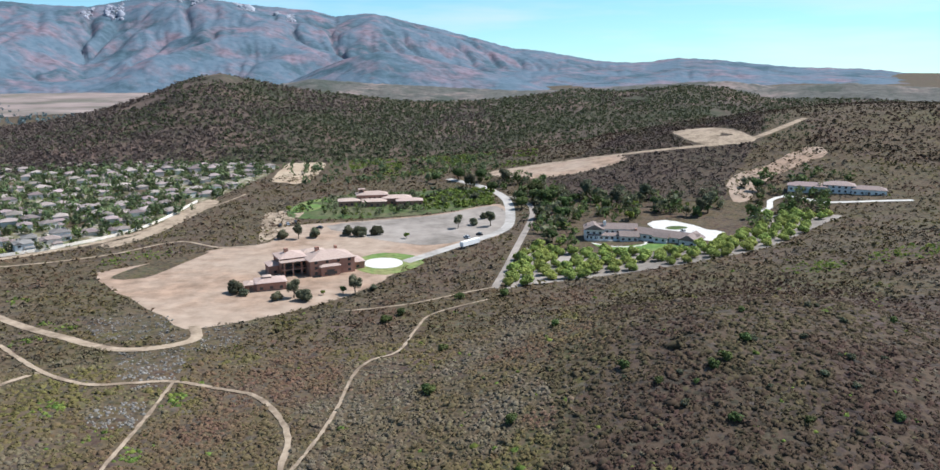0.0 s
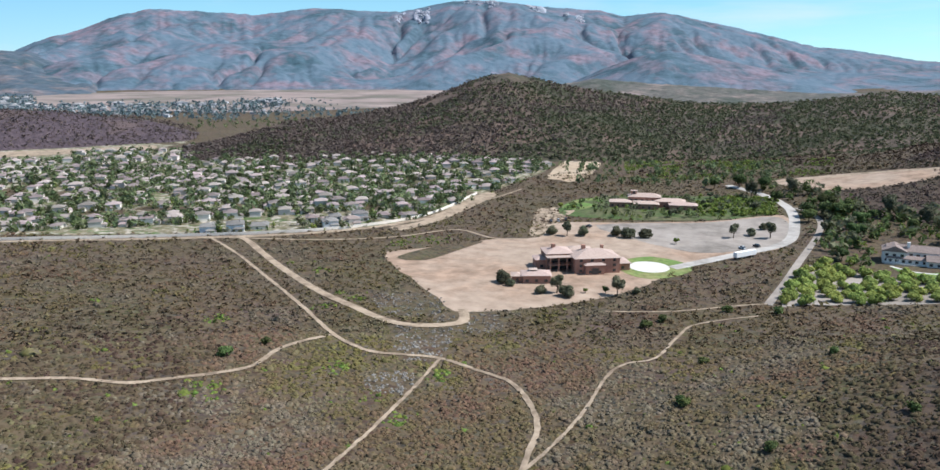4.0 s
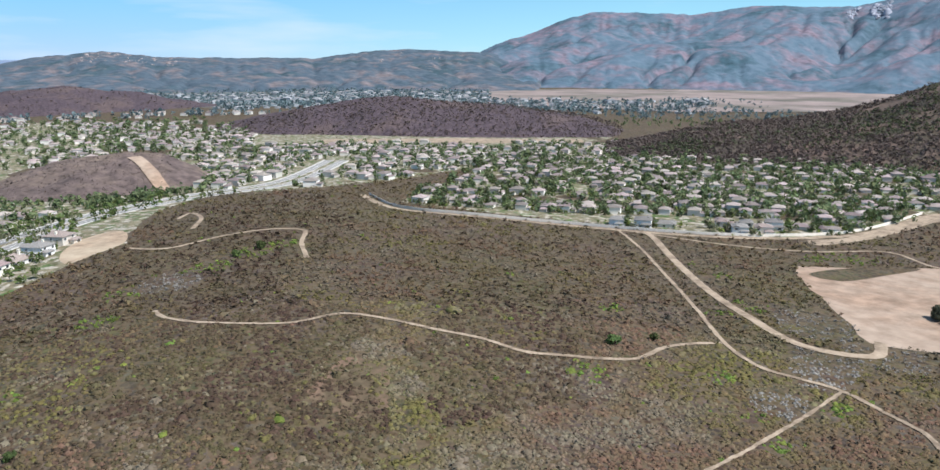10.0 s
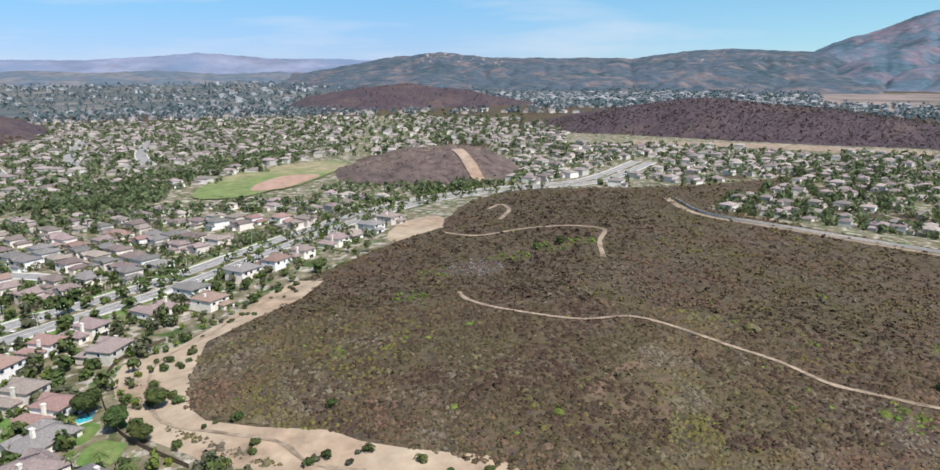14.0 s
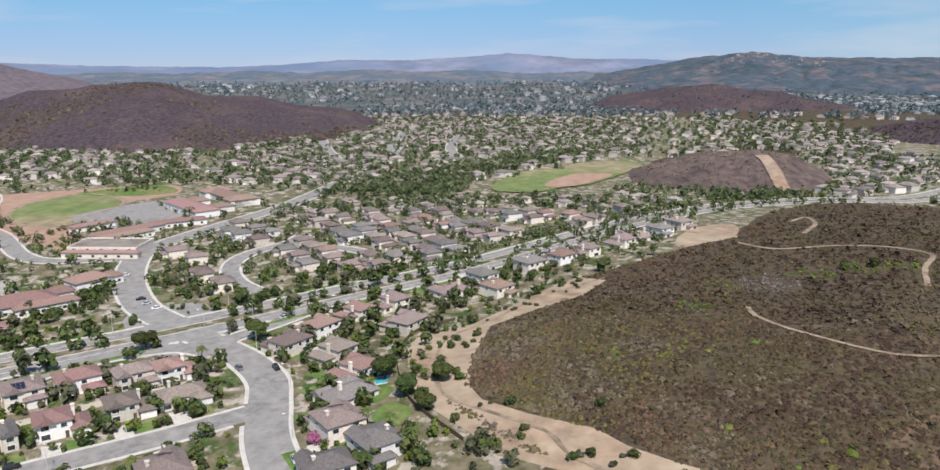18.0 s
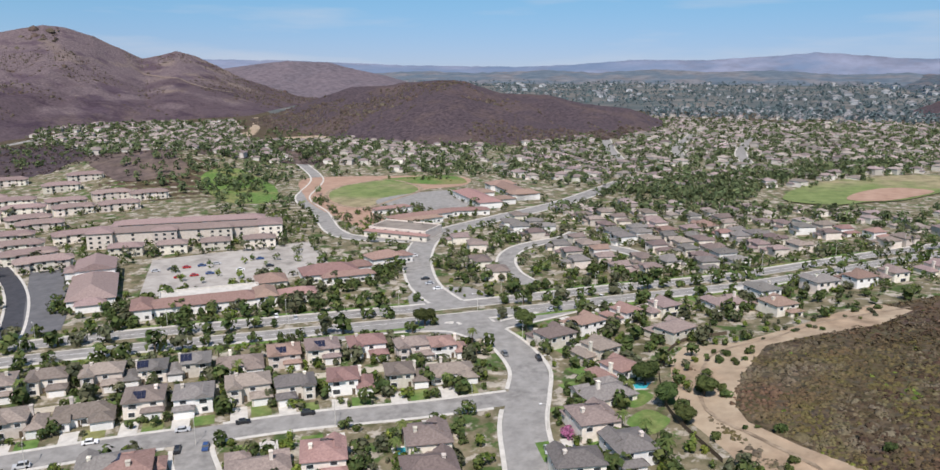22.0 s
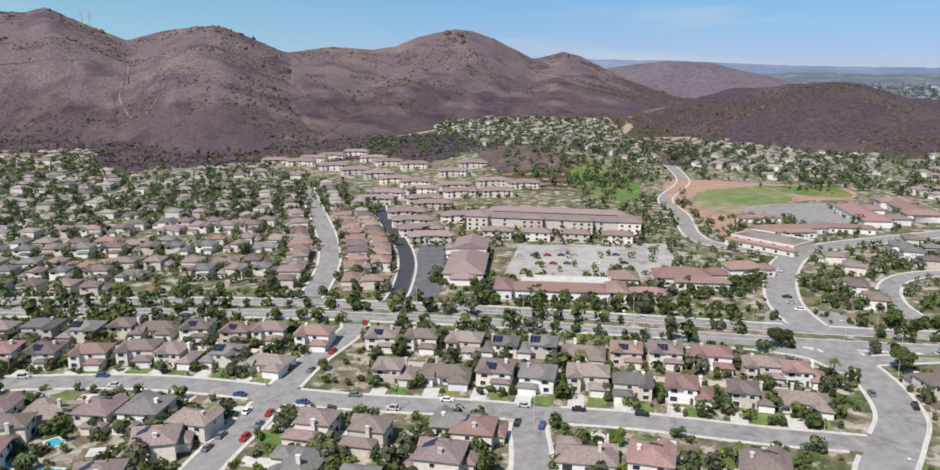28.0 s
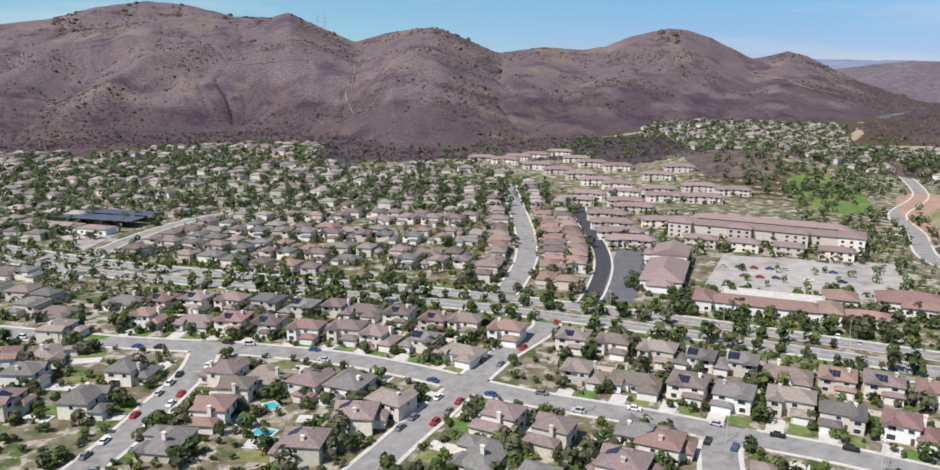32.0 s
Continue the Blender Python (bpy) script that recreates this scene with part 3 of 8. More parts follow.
mountain("distant_ridge", "low hazy ridge with scattered houses", M_HAZERIDGE,
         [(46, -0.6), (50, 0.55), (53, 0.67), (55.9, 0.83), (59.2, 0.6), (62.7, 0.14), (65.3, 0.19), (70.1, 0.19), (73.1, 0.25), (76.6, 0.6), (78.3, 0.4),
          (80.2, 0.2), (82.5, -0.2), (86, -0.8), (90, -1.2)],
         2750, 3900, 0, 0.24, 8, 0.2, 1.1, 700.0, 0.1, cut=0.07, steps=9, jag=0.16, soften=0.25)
mountain("horizon_hills", "haze-pale blue hills on the horizon", M_FARHAZE,
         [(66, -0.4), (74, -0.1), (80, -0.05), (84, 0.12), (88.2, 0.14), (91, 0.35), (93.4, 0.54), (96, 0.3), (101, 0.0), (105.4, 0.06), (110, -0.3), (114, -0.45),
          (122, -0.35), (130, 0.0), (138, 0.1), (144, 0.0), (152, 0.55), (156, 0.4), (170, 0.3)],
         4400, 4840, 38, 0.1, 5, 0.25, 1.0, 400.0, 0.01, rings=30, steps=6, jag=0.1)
mountain("valley_hills", "low hazy blue-green hills across the valley", M_HAZEHILL,
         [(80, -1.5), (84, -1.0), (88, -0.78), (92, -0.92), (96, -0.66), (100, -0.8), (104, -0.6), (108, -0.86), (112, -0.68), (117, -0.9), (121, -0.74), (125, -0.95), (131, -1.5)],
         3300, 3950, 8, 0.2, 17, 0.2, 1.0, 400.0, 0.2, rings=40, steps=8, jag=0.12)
mountain("mesa", "flat-topped brown hill in lavender haze beyond the suburb", M_MESA,
         [(119.5, -1.9), (121.9, -1.53), (123.4, -1.1), (126.2, -0.5), (127.5, -0.15), (130.5, -0.05), (132.7, -0.28), (135, -0.6), (139, -1.4)],
         2300, 2900, 0, 0.15, 12, 0.15, 1.2, 350.0, rings=48, cut=0.03, steps=8, soften=0.3)
mountain("dry_mountain", "steep brown mountain covered in dry brush", M_MOUNT,
         [(126.5, -3.0), (129.8, -2.5), (133.5, -1.25), (135.5, -0.25), (136.6, 0.3), (137.8, 0.62), (139, 0.3), (140, 0.1), (142.9, 1.57), (144.4, 2.05), (145.7, 2.2),
          (148.2, 1.7), (150, 1.0), (151.6, 0.75), (154.6, 0.95), (157.8, 0.52), (160.9, 1.8), (162.2, 2.3), (163.5, 2.28), (165.9, 1.95), (168.2, 1.3),
          (170.4, 2.2), (172.8, 3.28), (174, 2.95), (176.1, 2.9), (179.5, 3.69), (182.1, 3.86), (185.1, 3.4), (187.9, 2.58), (190.6, 2.23), (196, 1.0), (204, -2)],
         [(126, 1900), (130, 1900), (133, 1600), (141.7, 1450), (148.4, 1180), (154.6, 960), (158, 870), (165.5, 930), (169.2, 1150), (176, 1220), (204, 1200)],
         [(126, 2250), (136, 2300), (145, 2150), (158, 1900), (164, 1900), (180, 2250), (204, 2250)], 0, 0.3, 21, 0.12, 1.15, 620.0, rings=90, cut=0.016, steps=9, jag=0.07, soften=0.35)
mountain("burnt_hill", "dark purple-brown brushy hill", M_DARKHILL,
         [(103, -4.3), (105.4, -3.45), (108.9, -3.1), (111.5, -2.5), (114.9, -2.4), (116.5, -1.9), (117.6, -1.5), (119.3, -1.42), (122.1, -1.62), (123.4, -1.85),
          (125.9, -1.9), (127.7, -2.5), (130.9, -3.6), (132.6, -4.1), (134.5, -4.6)],
         [(103, 1150), (113, 990), (119, 960), (125, 1010), (132, 1280), (135, 1400)], [(103, 1350), (118, 1340), (135, 1500)], 0, 0.22, 31, 0.12, 0.9, 260.0, cut=0.02, steps=8, jag=0.08, soften=0.3)
mountain("green_hill", "rounded hill thick with dark green chaparral", M_HILLSOIL,
         [(-38, -3.2), (-33, -3.05), (-29, -2.5), (-25.4, -2.48), (-21.3, -2.56), (-17.8, -1.79), (-14.9, -1.73), (-11.2, -2.14), (-7.7, -1.99), (-6, -2.3), (-3.4, -2.61),
          (-0.7, -2.87), (3.7, -2.95), (6.3, -2.73), (9.8, -2.28), (13.2, -1.83), (15.6, -1.3), (17.7, -0.86), (19.6, -1.16), (20.4, -1.41), (22.9, -2.45), (25.9, -3.3),
          (29, -3.9), (33.9, -4.35), (38.3, -5.5), (41, -6.0)],
         [(-38, 1000), (-10, 880), (8, 840), (25, 850), (41, 850)], [(-38, 1500), (-5, 1350), (17, 1250), (30, 1180), (41, 1000)], 0, 0.1, 41, 0.15, 0.85, 300.0, cut=0.015, steps=7, jag=0.05, soften=0.3)

mountain("field_knoll", "brown scrub knoll beside the ball field", M_KNOLLSOIL, [(89.5, -10.2), (87.4, -9.58), (84.9, -8.36), (82.7, -7.43), (79.4, -6.46), (75.4, -6.14), (73.0, -6.37), (70.7, -7.46), (68.8, -8.9)], [(70, 690), (78, 655), (88, 690)], [(70, 760), (78, 780), (88, 770)], 0, 0.2, 61, 0.12, 0.75, 90.0, 0.3, rings=40, cut=0.012, jag=0.1)
mountain("dark_knoll", "dark brushy knoll beyond the tracts", M_DARKHILL, [(72.5, -5.1), (71, -4.85), (66.6, -3.83), (62.2, -3.18), (59.1, -2.66), (56.9, -2.52), (53.4, -2.93), (49.1, -3.22), (45.8, -3.67), (43, -4.02), (41.4, -4.47), (39.5, -5.2)], [(37, 1120), (52, 1110), (74, 1230)], [(37, 1230), (52, 1320), (74, 1360)], 0, 0.25, 63, 0.12, 0.8, 170.0, 0.3, rings=40, cut=0.02, jag=0.12)
mountain("west_knolls", "far purple-brown knolls among houses", M_DARKHILL, [(89, -3.7), (88, -3.48), (86, -2.53), (82.1, -1.9), (78.5, -1.6), (76.5, -1.96), (74.4, -2.06), (72.7, -2.5), (69.2, -3.04), (66.6, -3.8)], 1640, [(65, 1850), (78, 1900), (92, 1850)], 0, 0.25, 67, 0.12, 0.8, 200.0, 0.3, rings=40, cut=0.02, jag=0.12)
mountain("range_foothill", "rounded reddish foothill before the haze-blue range", M_HAZEMOUNT,
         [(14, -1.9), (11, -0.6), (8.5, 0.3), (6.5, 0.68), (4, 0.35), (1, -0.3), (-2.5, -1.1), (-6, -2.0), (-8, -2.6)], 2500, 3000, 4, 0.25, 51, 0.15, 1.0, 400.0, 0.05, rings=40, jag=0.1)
mountain("back_hills", "low hazy olive and pink hills behind the chaparral", M_BACKHILL,
         [(17, -2.3), (14.1, -1.7), (11.4, -1.25), (7.4, -1.6), (0.75, -1.95), (-3.6, -2.15), (-7.7, -2.05), (-11.6, -1.75), (-16.1, -1.45), (-18.6, -1.4), (-21.2, -1.7), (-26, -1.45), (-32, -1.7), (-38, -2.0)],
         1600, 1950, 0, 0.3, 53, 0.15, 1.0, 260.0, 0.2, rings=40, jag=0.12)

# ---------------------------------------------------------------- roads, trails and plots laid on the land
from mathutils.geometry import delaunay_2d_cdt


def smooth_line(pts, step=6.0, closed=False):
    """A soft curve through the points, sampled about every step metres."""
    p = [Vector((x, y)) for x, y in pts]
    n = len(p)
    out = []
    for i in range(n if closed else n - 1):
        if closed:
            a, b, c, d = p[i - 1], p[i], p[(i + 1) % n], p[(i + 2) % n]
        else:
            a, b, c, d = p[max(i - 1, 0)], p[i], p[i + 1], p[min(i + 2, n - 1)]
        k = max(2, int((c - b).length / step))
        for j in range(k):
            t = j / k
            out.append(0.5 * ((2 * b) + (c - a) * t + (2 * a - 5 * b + 4 * c - d) * t * t + (3 * b - a - 3 * c + d) * t ** 3))
    if not closed:
        out.append(p[-1])
    return out


def normals(line):
    out = []
    for i in range(len(line)):
        d = (line[min(i + 1, len(line) - 1)] - line[max(i - 1, 0)]).normalized()
        out.append(Vector((-d.y, d.x)))
    return out


ROADS = []          # (line, half width), to keep houses and trees off


def strip(name, pts, width, mat, lift, label, category="road", offset=0.0, ragged=0.0, keep=True, thick=0.0, step=6.0, seed=1):
    line = smooth_line(pts, step)
    nor = normals(line)
    rng = random.Random(seed)
    verts, faces = [], []
    for p, n in zip(line, nor):
        for k, s in enumerate((-0.5, 0.5)):
            q = p + n * (offset + width * s + rng.uniform(-1, 1) * ragged)
            verts.append((q.x, q.y, ground_at(q.x, q.y) + lift))
            if thick:
                verts.append((q.x, q.y, ground_at(q.x, q.y) + lift - thick))
    m = 4 if thick else 2
    for i in range(len(line) - 1):
        a, b = i * m, (i + 1) * m
        if thick:
            faces += [(a, b, b + 2, a + 2), (a + 1, b + 1, b, a), (a + 2, b + 2, b + 3, a + 3)]
        else:
            faces.append((a, b, b + 1, a + 1))
    ob = mesh_object(name, verts, faces, mat)
    tagged(ob, label, category, kind="structure")
    if keep:
        ROADS.append((np.array([[p.x, p.y] for p in line]), width / 2 + abs(offset)))
    return ob


def inside(poly, x, y):
    """Which of the points lie in the polygon."""
    x, y = np.asarray(x, float), np.asarray(y, float)
    res = np.zeros(x.shape, bool)
    for (x0, y0), (x1, y1) in zip(poly, poly[1:] + poly[:1]):
        cut = (y0 > y) != (y1 > y)
        with np.errstate(divide="ignore", invalid="ignore"):
            res ^= cut & (x < (x1 - x0) * (y - y0) / (y1 - y0 + 1e-12) + x0)
    return res


def wedge(a0, a1, d0, d1, n=10, wave=0.0):
    t = np.linspace(a0, a1, n)
    return [polar(a, d0 + wave * (math.sin(1.1 * a) + math.sin(2.3 * a + 1))) for a in t] + [polar(a, d1) for a in t[::-1]]


def plot(name, pts, mat, lift, label, category="ground", grid=25.0, soft=True, ragged=0.0, seed=2):
    """A patch of ground cover draped over the land."""
    rng = random.Random(seed)
    edge = smooth_line(pts, 8.0, True) if soft else [Vector(p) for p in pts]
    edge = [p + Vector((rng.uniform(-ragged, ragged), rng.uniform(-ragged, ragged))) for p in edge]
    xs, ys = [p.x for p in edge], [p.y for p in edge]
    gx, gy = np.meshgrid(np.arange(min(xs), max(xs), grid), np.arange(min(ys), max(ys), grid))
    gx, gy = gx.ravel(), gy.ravel()
    keep = inside([tuple(p) for p in edge], gx, gy)
    coords = edge + [Vector((a, b)) for a, b in zip(gx[keep], gy[keep])]
    n = len(edge)
    v, _, f, *_ = delaunay_2d_cdt(coords, [], [list(range(n))], 1, 1e-3)
    verts = [(p.x, p.y, ground_at(p.x, p.y) + lift) for p in v]
    ob = mesh_object(name, verts, [list(t) for t in f], mat)
    return tagged(ob, label, category, kind="structure")


# suburbs
SUBURB = [(230, -150), (60, -60), (-110, 10), (-166, 27), (-179, 0), (-206, -24), (-253, -41), (-284, -25), (-310, -7), (-345, 12), (-405, 76), (-426, 108),
          (-470, 125), (-540, 160), (-640, 250), (-760, 240), (-700, 130), (-860, 110), (-1080, 250), (-1500, 300), (-1500, -500), (-1250, -520), (-960, -560),
          (-800, -760), (-900, -1000), (-620, -960), (-450, -850), (-300, -800), (-180, -830), (60, -930), (330, -900), (420, -500)]
plot("suburb_ground", SUBURB, M_YARD, 0.03, "dry yards, planting beds and bare soil of the suburb", grid=13, soft=False)
TRACT_N = [(-470, 316), (-400, 340), (-331, 386), (-262, 425), (-232, 462), (-218, 520), (-208, 640), (-206, 800), (-290, 840), (-367, 850), (-560, 850), (-680, 800), (-740, 690),
           (-640, 540), (-560, 440), (-502, 360)]
TRACT_W = [(-816, 240), (-700, 190), (-610, 230), (-590, 330), (-614, 475), (-700, 640), (-760, 883), (-1007, 860), (-1187, 560), (-1005, 330)]
plot("tract_ground", TRACT_N, M_YARD, 0.04, "yards of the northern housing tract", grid=30)
plot("tract_ground_west", TRACT_W, M_YARD, 0.04, "yards of the western housing tract", grid=30)

BRUSH_SLOPE = [(74, 575), (70, 674), (165, 823), (277, 960), (387, 1054), (290, 760), (235, 650), (199, 592), (188, 548), (150, 555)]
# natural hill margin and graded earth
plot("graded_slope", [(-150, 66), (-161, 56), (-171, 37), (-179, 26), (-188, 18), (-199, 0), (-210, -15), (-221, -21), (-246, -22), (-281, -18), (-298, -2), (-319, 19), (-345, 30), (-354, 18),
                      (-335, 4), (-310, -10), (-284, -28), (-272, -46), (-256, -48), (-224, -40), (-207, -31), (-191, -18), (-180, -8), (-165, 18), (-140, 40)],
     M_SLOPE, 0.12, "bare graded slope below the brush", grid=12, soft=False, ragged=0.8)
plot("cleared_corner", [(-405, 74), (-415, 90), (-426, 106), (-457, 116), (-474, 113), (-464, 93), (-432, 76)], M_SLOPE, 0.13, "bare cleared corner of the hill", grid=12)
plot("building_pad", [(-195, 383), (-192, 398), (-178, 413), (-151, 446), (-124, 461), (-126, 500), (-110, 512), (-88, 518), (-23, 549), (22, 575), (28, 500), (2, 455), (-32, 411), (-44, 375),
                      (-58, 349), (-90, 316), (-117, 296), (-130, 312), (-161, 342)], M_DIRT, 0.12, "wide graded dirt building pad", grid=15, ragged=1.0)
plot("gravel_lot", [(-95, 500), (-70, 478), (-30, 452), (2, 468), (24, 500), (20, 568), (-24, 545), (-88, 514)], M_GRAVEL, 0.17, "pale gravel lot above the villa", grid=18, ragged=0.6)
plot("brush_island", [(-185, 379), (-182, 403), (-167, 431), (-154, 439), (-160, 412), (-168, 380)], M_SCRUB, 0.19, "dark brush island in the dirt pad")
plot("cut_slope", [(-226, 452), (-216, 480), (-216, 522), (-213, 610), (-200, 600), (-202, 526), (-206, 478), (-214, 447)], M_TRAIL, 0.15, "pale cut bank beside the tract", ragged=0.8)
plot("terrace", [(-150, 548), (-146, 556), (-124, 566), (-124, 476), (-131, 462), (-140, 500)], M_TRAIL, 0.18, "terraced bare bank", ragged=0.6)
plot("far_clearing", [(17, 706), (26, 724), (95, 727), (137, 713), (137, 685), (92, 664), (51, 668)], M_DIRT, 0.3, "wide bare clearing by the road", ragged=1.5)
plot("upper_clearing", [(205, 775), (244, 756), (262, 700), (230, 694), (208, 712)], M_TRAIL, 0.4, "bare clearing up the slope", ragged=1.5)
plot("ranch_yard", [(201, 592), (190, 544), (199, 542), (217, 568), (241, 600), (300, 640), (290, 660), (240, 625), (222, 618)], M_DIRT, 0.3, "bare earth yard above the ranch house", ragged=1.5)
plot("cleared_end", [(-170, 695), (-150, 702), (-158, 830), (-196, 842), (-188, 720)], M_SLOPE, 0.4, "bare tan earth at the end of the tract", grid=20, ragged=1.0)
plot("brush_slope", BRUSH_SLOPE, M_BURNT, 0.25, "slope thick with purple-brown brush", grid=20, ragged=3.0)
strip("ranch_drive", [(190, 503), (208, 522), (214, 538), (228, 546), (238, 534), (246, 522), (266, 516), (300, 510)], 4.0, M_CONCRETE, 0.35, "curved white concrete ranch drive", "driveway")
plot("grove_floor", [(18, 362), (28, 428), (38, 448), (66, 428), (121, 422), (159, 441), (196, 498), (222, 496), (240, 484), (224, 469), (178, 423), (156, 406), (105, 386), (29, 365)], M_GRAVEL, 0.14, "pale tilled soil of the fruit grove", grid=15)
plot("farmhouse_lawn", [(74, 454), (85, 440), (106, 445), (124, 434), (115, 424), (83, 429)], M_LAWN, 0.2, "green lawn before the farmhouse")
strip("garden_path", [(74, 452), (84, 442), (96, 439), (104, 443), (106, 449)], 1.8, M_CONCRETE, 0.26, "curved pale garden path", "path", keep=False)
plot("farmhouse_court", [(117, 495), (131, 504), (145, 489), (150, 474), (158, 463), (146, 441), (139, 446), (136, 466), (123, 472)], M_CONCRETE, 0.2, "pale concrete turning court")
plot("court_planter", [(133 + 7 * math.cos(a), 482 + 5 * math.sin(a)) for a in np.arange(0, 6.28, 0.6)], M_GARDEN, 0.3, "oval planter in the court", grid=6)
plot("villa_lawn", [(-58, 392), (-66, 412), (-50, 432), (-26, 420), (-30, 400), (-44, 386)], M_LAWN, 0.2, "vivid green villa lawn")
plot("round_terrace", [(-48 + 11 * math.cos(a), 409 + 11 * math.sin(a)) for a in np.arange(0, 6.28, 0.52)], M_CONCRETE, 0.24, "round pale concrete pad in the lawn")
plot("villa_garden", [(-136, 558), (-133, 600), (-104, 628), (-43, 640), (10, 650), (18, 590), (-8, 560), (-60, 538), (-88, 530), (-124, 532)], M_GARDEN, 0.2, "planted garden of the hill villa")
plot("garden_lawn", [(-134, 562), (-131, 602), (-112, 612), (-112, 575), (-122, 556)], M_LAWN, 0.25, "lawn beside the hill villa")
plot("river_flat", [polar(a, d) for a, d in ((22, 2000), (30, 1800), (38, 1750), (46, 1900), (53, 1850), (53.8, 2300), (47, 2900), (30, 2950), (20, 2700))], M_FLAT, 1.0, "wide pale flat before the mountains", grid=120)

plot("backland", wedge(-42, 24, 1150, 3050), M_HILLSOIL, 0.3, "rolling brown-green backcountry", grid=90)
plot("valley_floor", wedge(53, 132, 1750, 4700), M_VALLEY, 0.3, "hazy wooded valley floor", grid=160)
plot("knoll_foot", wedge(43, 62, 1040, 1100), M_TRAIL, 0.5, "bare graded strip below the knoll", grid=25)
plot("condo_knoll", wedge(128, 137, 800, 990), M_KNOLLSOIL, 0.4, "brushy brown rise behind the condominiums", grid=25)
plot("foothill_brush", wedge(139, 150, 800, 1080, 24, 12), M_DARKHILL, 0.4, "dark brush at the mountain foot", grid=30)
plot("mountain_foot", wedge(171.5, 198, 1060, 1270, 40, 22), M_MOUNT, 0.35, "brown brush below the mountain", grid=30)
plot("foothill_slope", wedge(150, 171.5, 820, 1150, 40, 18), M_MOUNT, 0.35, "purple-brown brush at the mountain foot", grid=30)
plot("red_soil", [(-176, 90), (-190, 100), (-200, 118), (-188, 122), (-172, 112), (-160, 104)], M_REDSOIL, 0.12, "patch of reddish bare soil", grid=8, ragged=0.6)

plot("burnt_slope", [(24, 128), (30, 198), (58, 230), (92, 240), (168, 258), (272, 165), (170, 40), (60, 50)], M_BURNT, 0.1, "dark burnt slope under dry brush", grid=9, ragged=3.0)

plot("foot_clearing", [(-46, -1017), (-134, -1016), (-129, -883), (-87, -861), (-61, -930)], M_SLOPE, 0.5, "bare tan clearing below the dry mountain", grid=25, ragged=4.0)
plot("cut_bank", [(-786, -789), (-878, -817), (-1084, -995), (-1138, -1058), (-928, -876), (-830, -830)], M_SLOPE, 0.5, "tan cut bank below the burnt hill", grid=30, ragged=3.0)
plot("cut_bank", [(-831, -750), (-880, -658), (-846, -545), (-800, -456), (-850, -462), (-920, -591), (-940, -692)], M_SLOPE, 0.5, "tan graded bank at the foot of the burnt hill", grid=30, ragged=3.0)
plot("scrub_knoll", [(-497, -693), (-541, -709), (-546, -650), (-497, -546), (-464, -533), (-436, -569)], M_KNOLLSOIL, 0.5, "brown scrub knoll behind the condominiums", grid=14, ragged=2.0)
plot("scrub_slope", [(-403, -760), (-531, -897), (-589, -824), (-555, -727), (-497, -693), (-405, -658)], M_DARKHILL, 0.45, "dark scrub below the foothill road", grid=20, ragged=3.0)
for path_name, path_pts, half in (("knoll_cut", ((75.0, 755), (74.3, 735), (73.7, 705), (73.2, 684)), 6.0), ("mountain_track", ((168.27, 1560), (168.46, 1425), (169.0, 1399), (168.74, 1306), (168.36, 1253)), 1.4), ("mountain_track", ((169.45, 1585), (172.0, 1554), (175.5, 1552), (178.0, 1575)), 1.2),
                                  ("mountain_track", ((166.2, 1300), (167.0, 1270), (167.9, 1235)), 1.3), ("bare_spur", ((140.44, 2087), (137.9, 1962), (135.8, 1872), (134.2, 1915)), 5.0)):
    verts = []
    for p, q in zip(smooth_line(path_pts, 0.12), normals([Vector(polar(*v)) for v in smooth_line(path_pts, 0.12)])):
        x, y = polar(*p)
        for side in (-half, half):
            u, v = x + q.x * side, y + q.y * side
            verts.append((u, v, on_mountain("field_knoll" if path_name == "knoll_cut" else "dry_mountain", math.degrees(math.atan2(-u, v)) % 360, math.hypot(u, v)) + 1.0))
    tagged(mesh_object(path_name, verts, [(2 * i, 2 * i + 2, 2 * i + 3, 2 * i + 1) for i in range(len(verts) // 2 - 1)], M_DIRT if path_name == "knoll_cut" else M_TRACK), "pale dirt track on the dry slope", "trail", kind="structure")

# sports fields, school and park
plot("ball_field", [(-643, -47), (-635, -12), (-662, 13), (-695, 44), (-827, 99), (-850, 58), (-782, -11), (-713, -42)], M_FIELD, 1.0, "worn green ball field")
plot("ball_infield", [(-664, -2), (-668, 20), (-695, 40), (-745, 62), (-748, 30), (-705, 4)], M_CLAY, 1.25, "bare clay infield")
plot("school_bank", [(-564, -455), (-640, -345), (-600, -310), (-560, -330), (-520, -340), (-478, -330), (-450, -300), (-418, -280), (-405, -285), (-430, -330), (-480, -395)], M_CLAY, 0.1, "reddish bare bank round the school")
plot("school_field", [(-545, -402), (-590, -385), (-560, -336), (-515, -330), (-468, -330), (-474, -362), (-508, -392)], M_FIELD, 0.16, "school playing field")
strip("field_path", [(-545, -404), (-592, -387), (-562, -334), (-515, -327), (-466, -327), (-471, -364), (-508, -394), (-545, -404)], 3.5, M_TRAIL, 0.22, "tan running path round the school field", "path", keep=False)
plot("school_lawn", [(-590, -395), (-640, -350), (-610, -315), (-585, -340)], M_LAWN, 0.17, "tree-dotted school lawn")
plot("school_court", [(-500, -338), (-566, -308), (-528, -268), (-490, -262), (-462, -290)], M_ASPHALT, 0.18, "grey asphalt playground")
plot("park_lawn", [(-487, -518), (-535, -522), (-507, -452), (-451, -404), (-434, -427), (-441, -454)], M_LAWN, 0.15, "green neighbourhood park")
plot("west_park", [(190, -600), (150, -640), (110, -560), (150, -500), (230, -480), (260, -560)], M_LAWN, 0.15, "green school park")
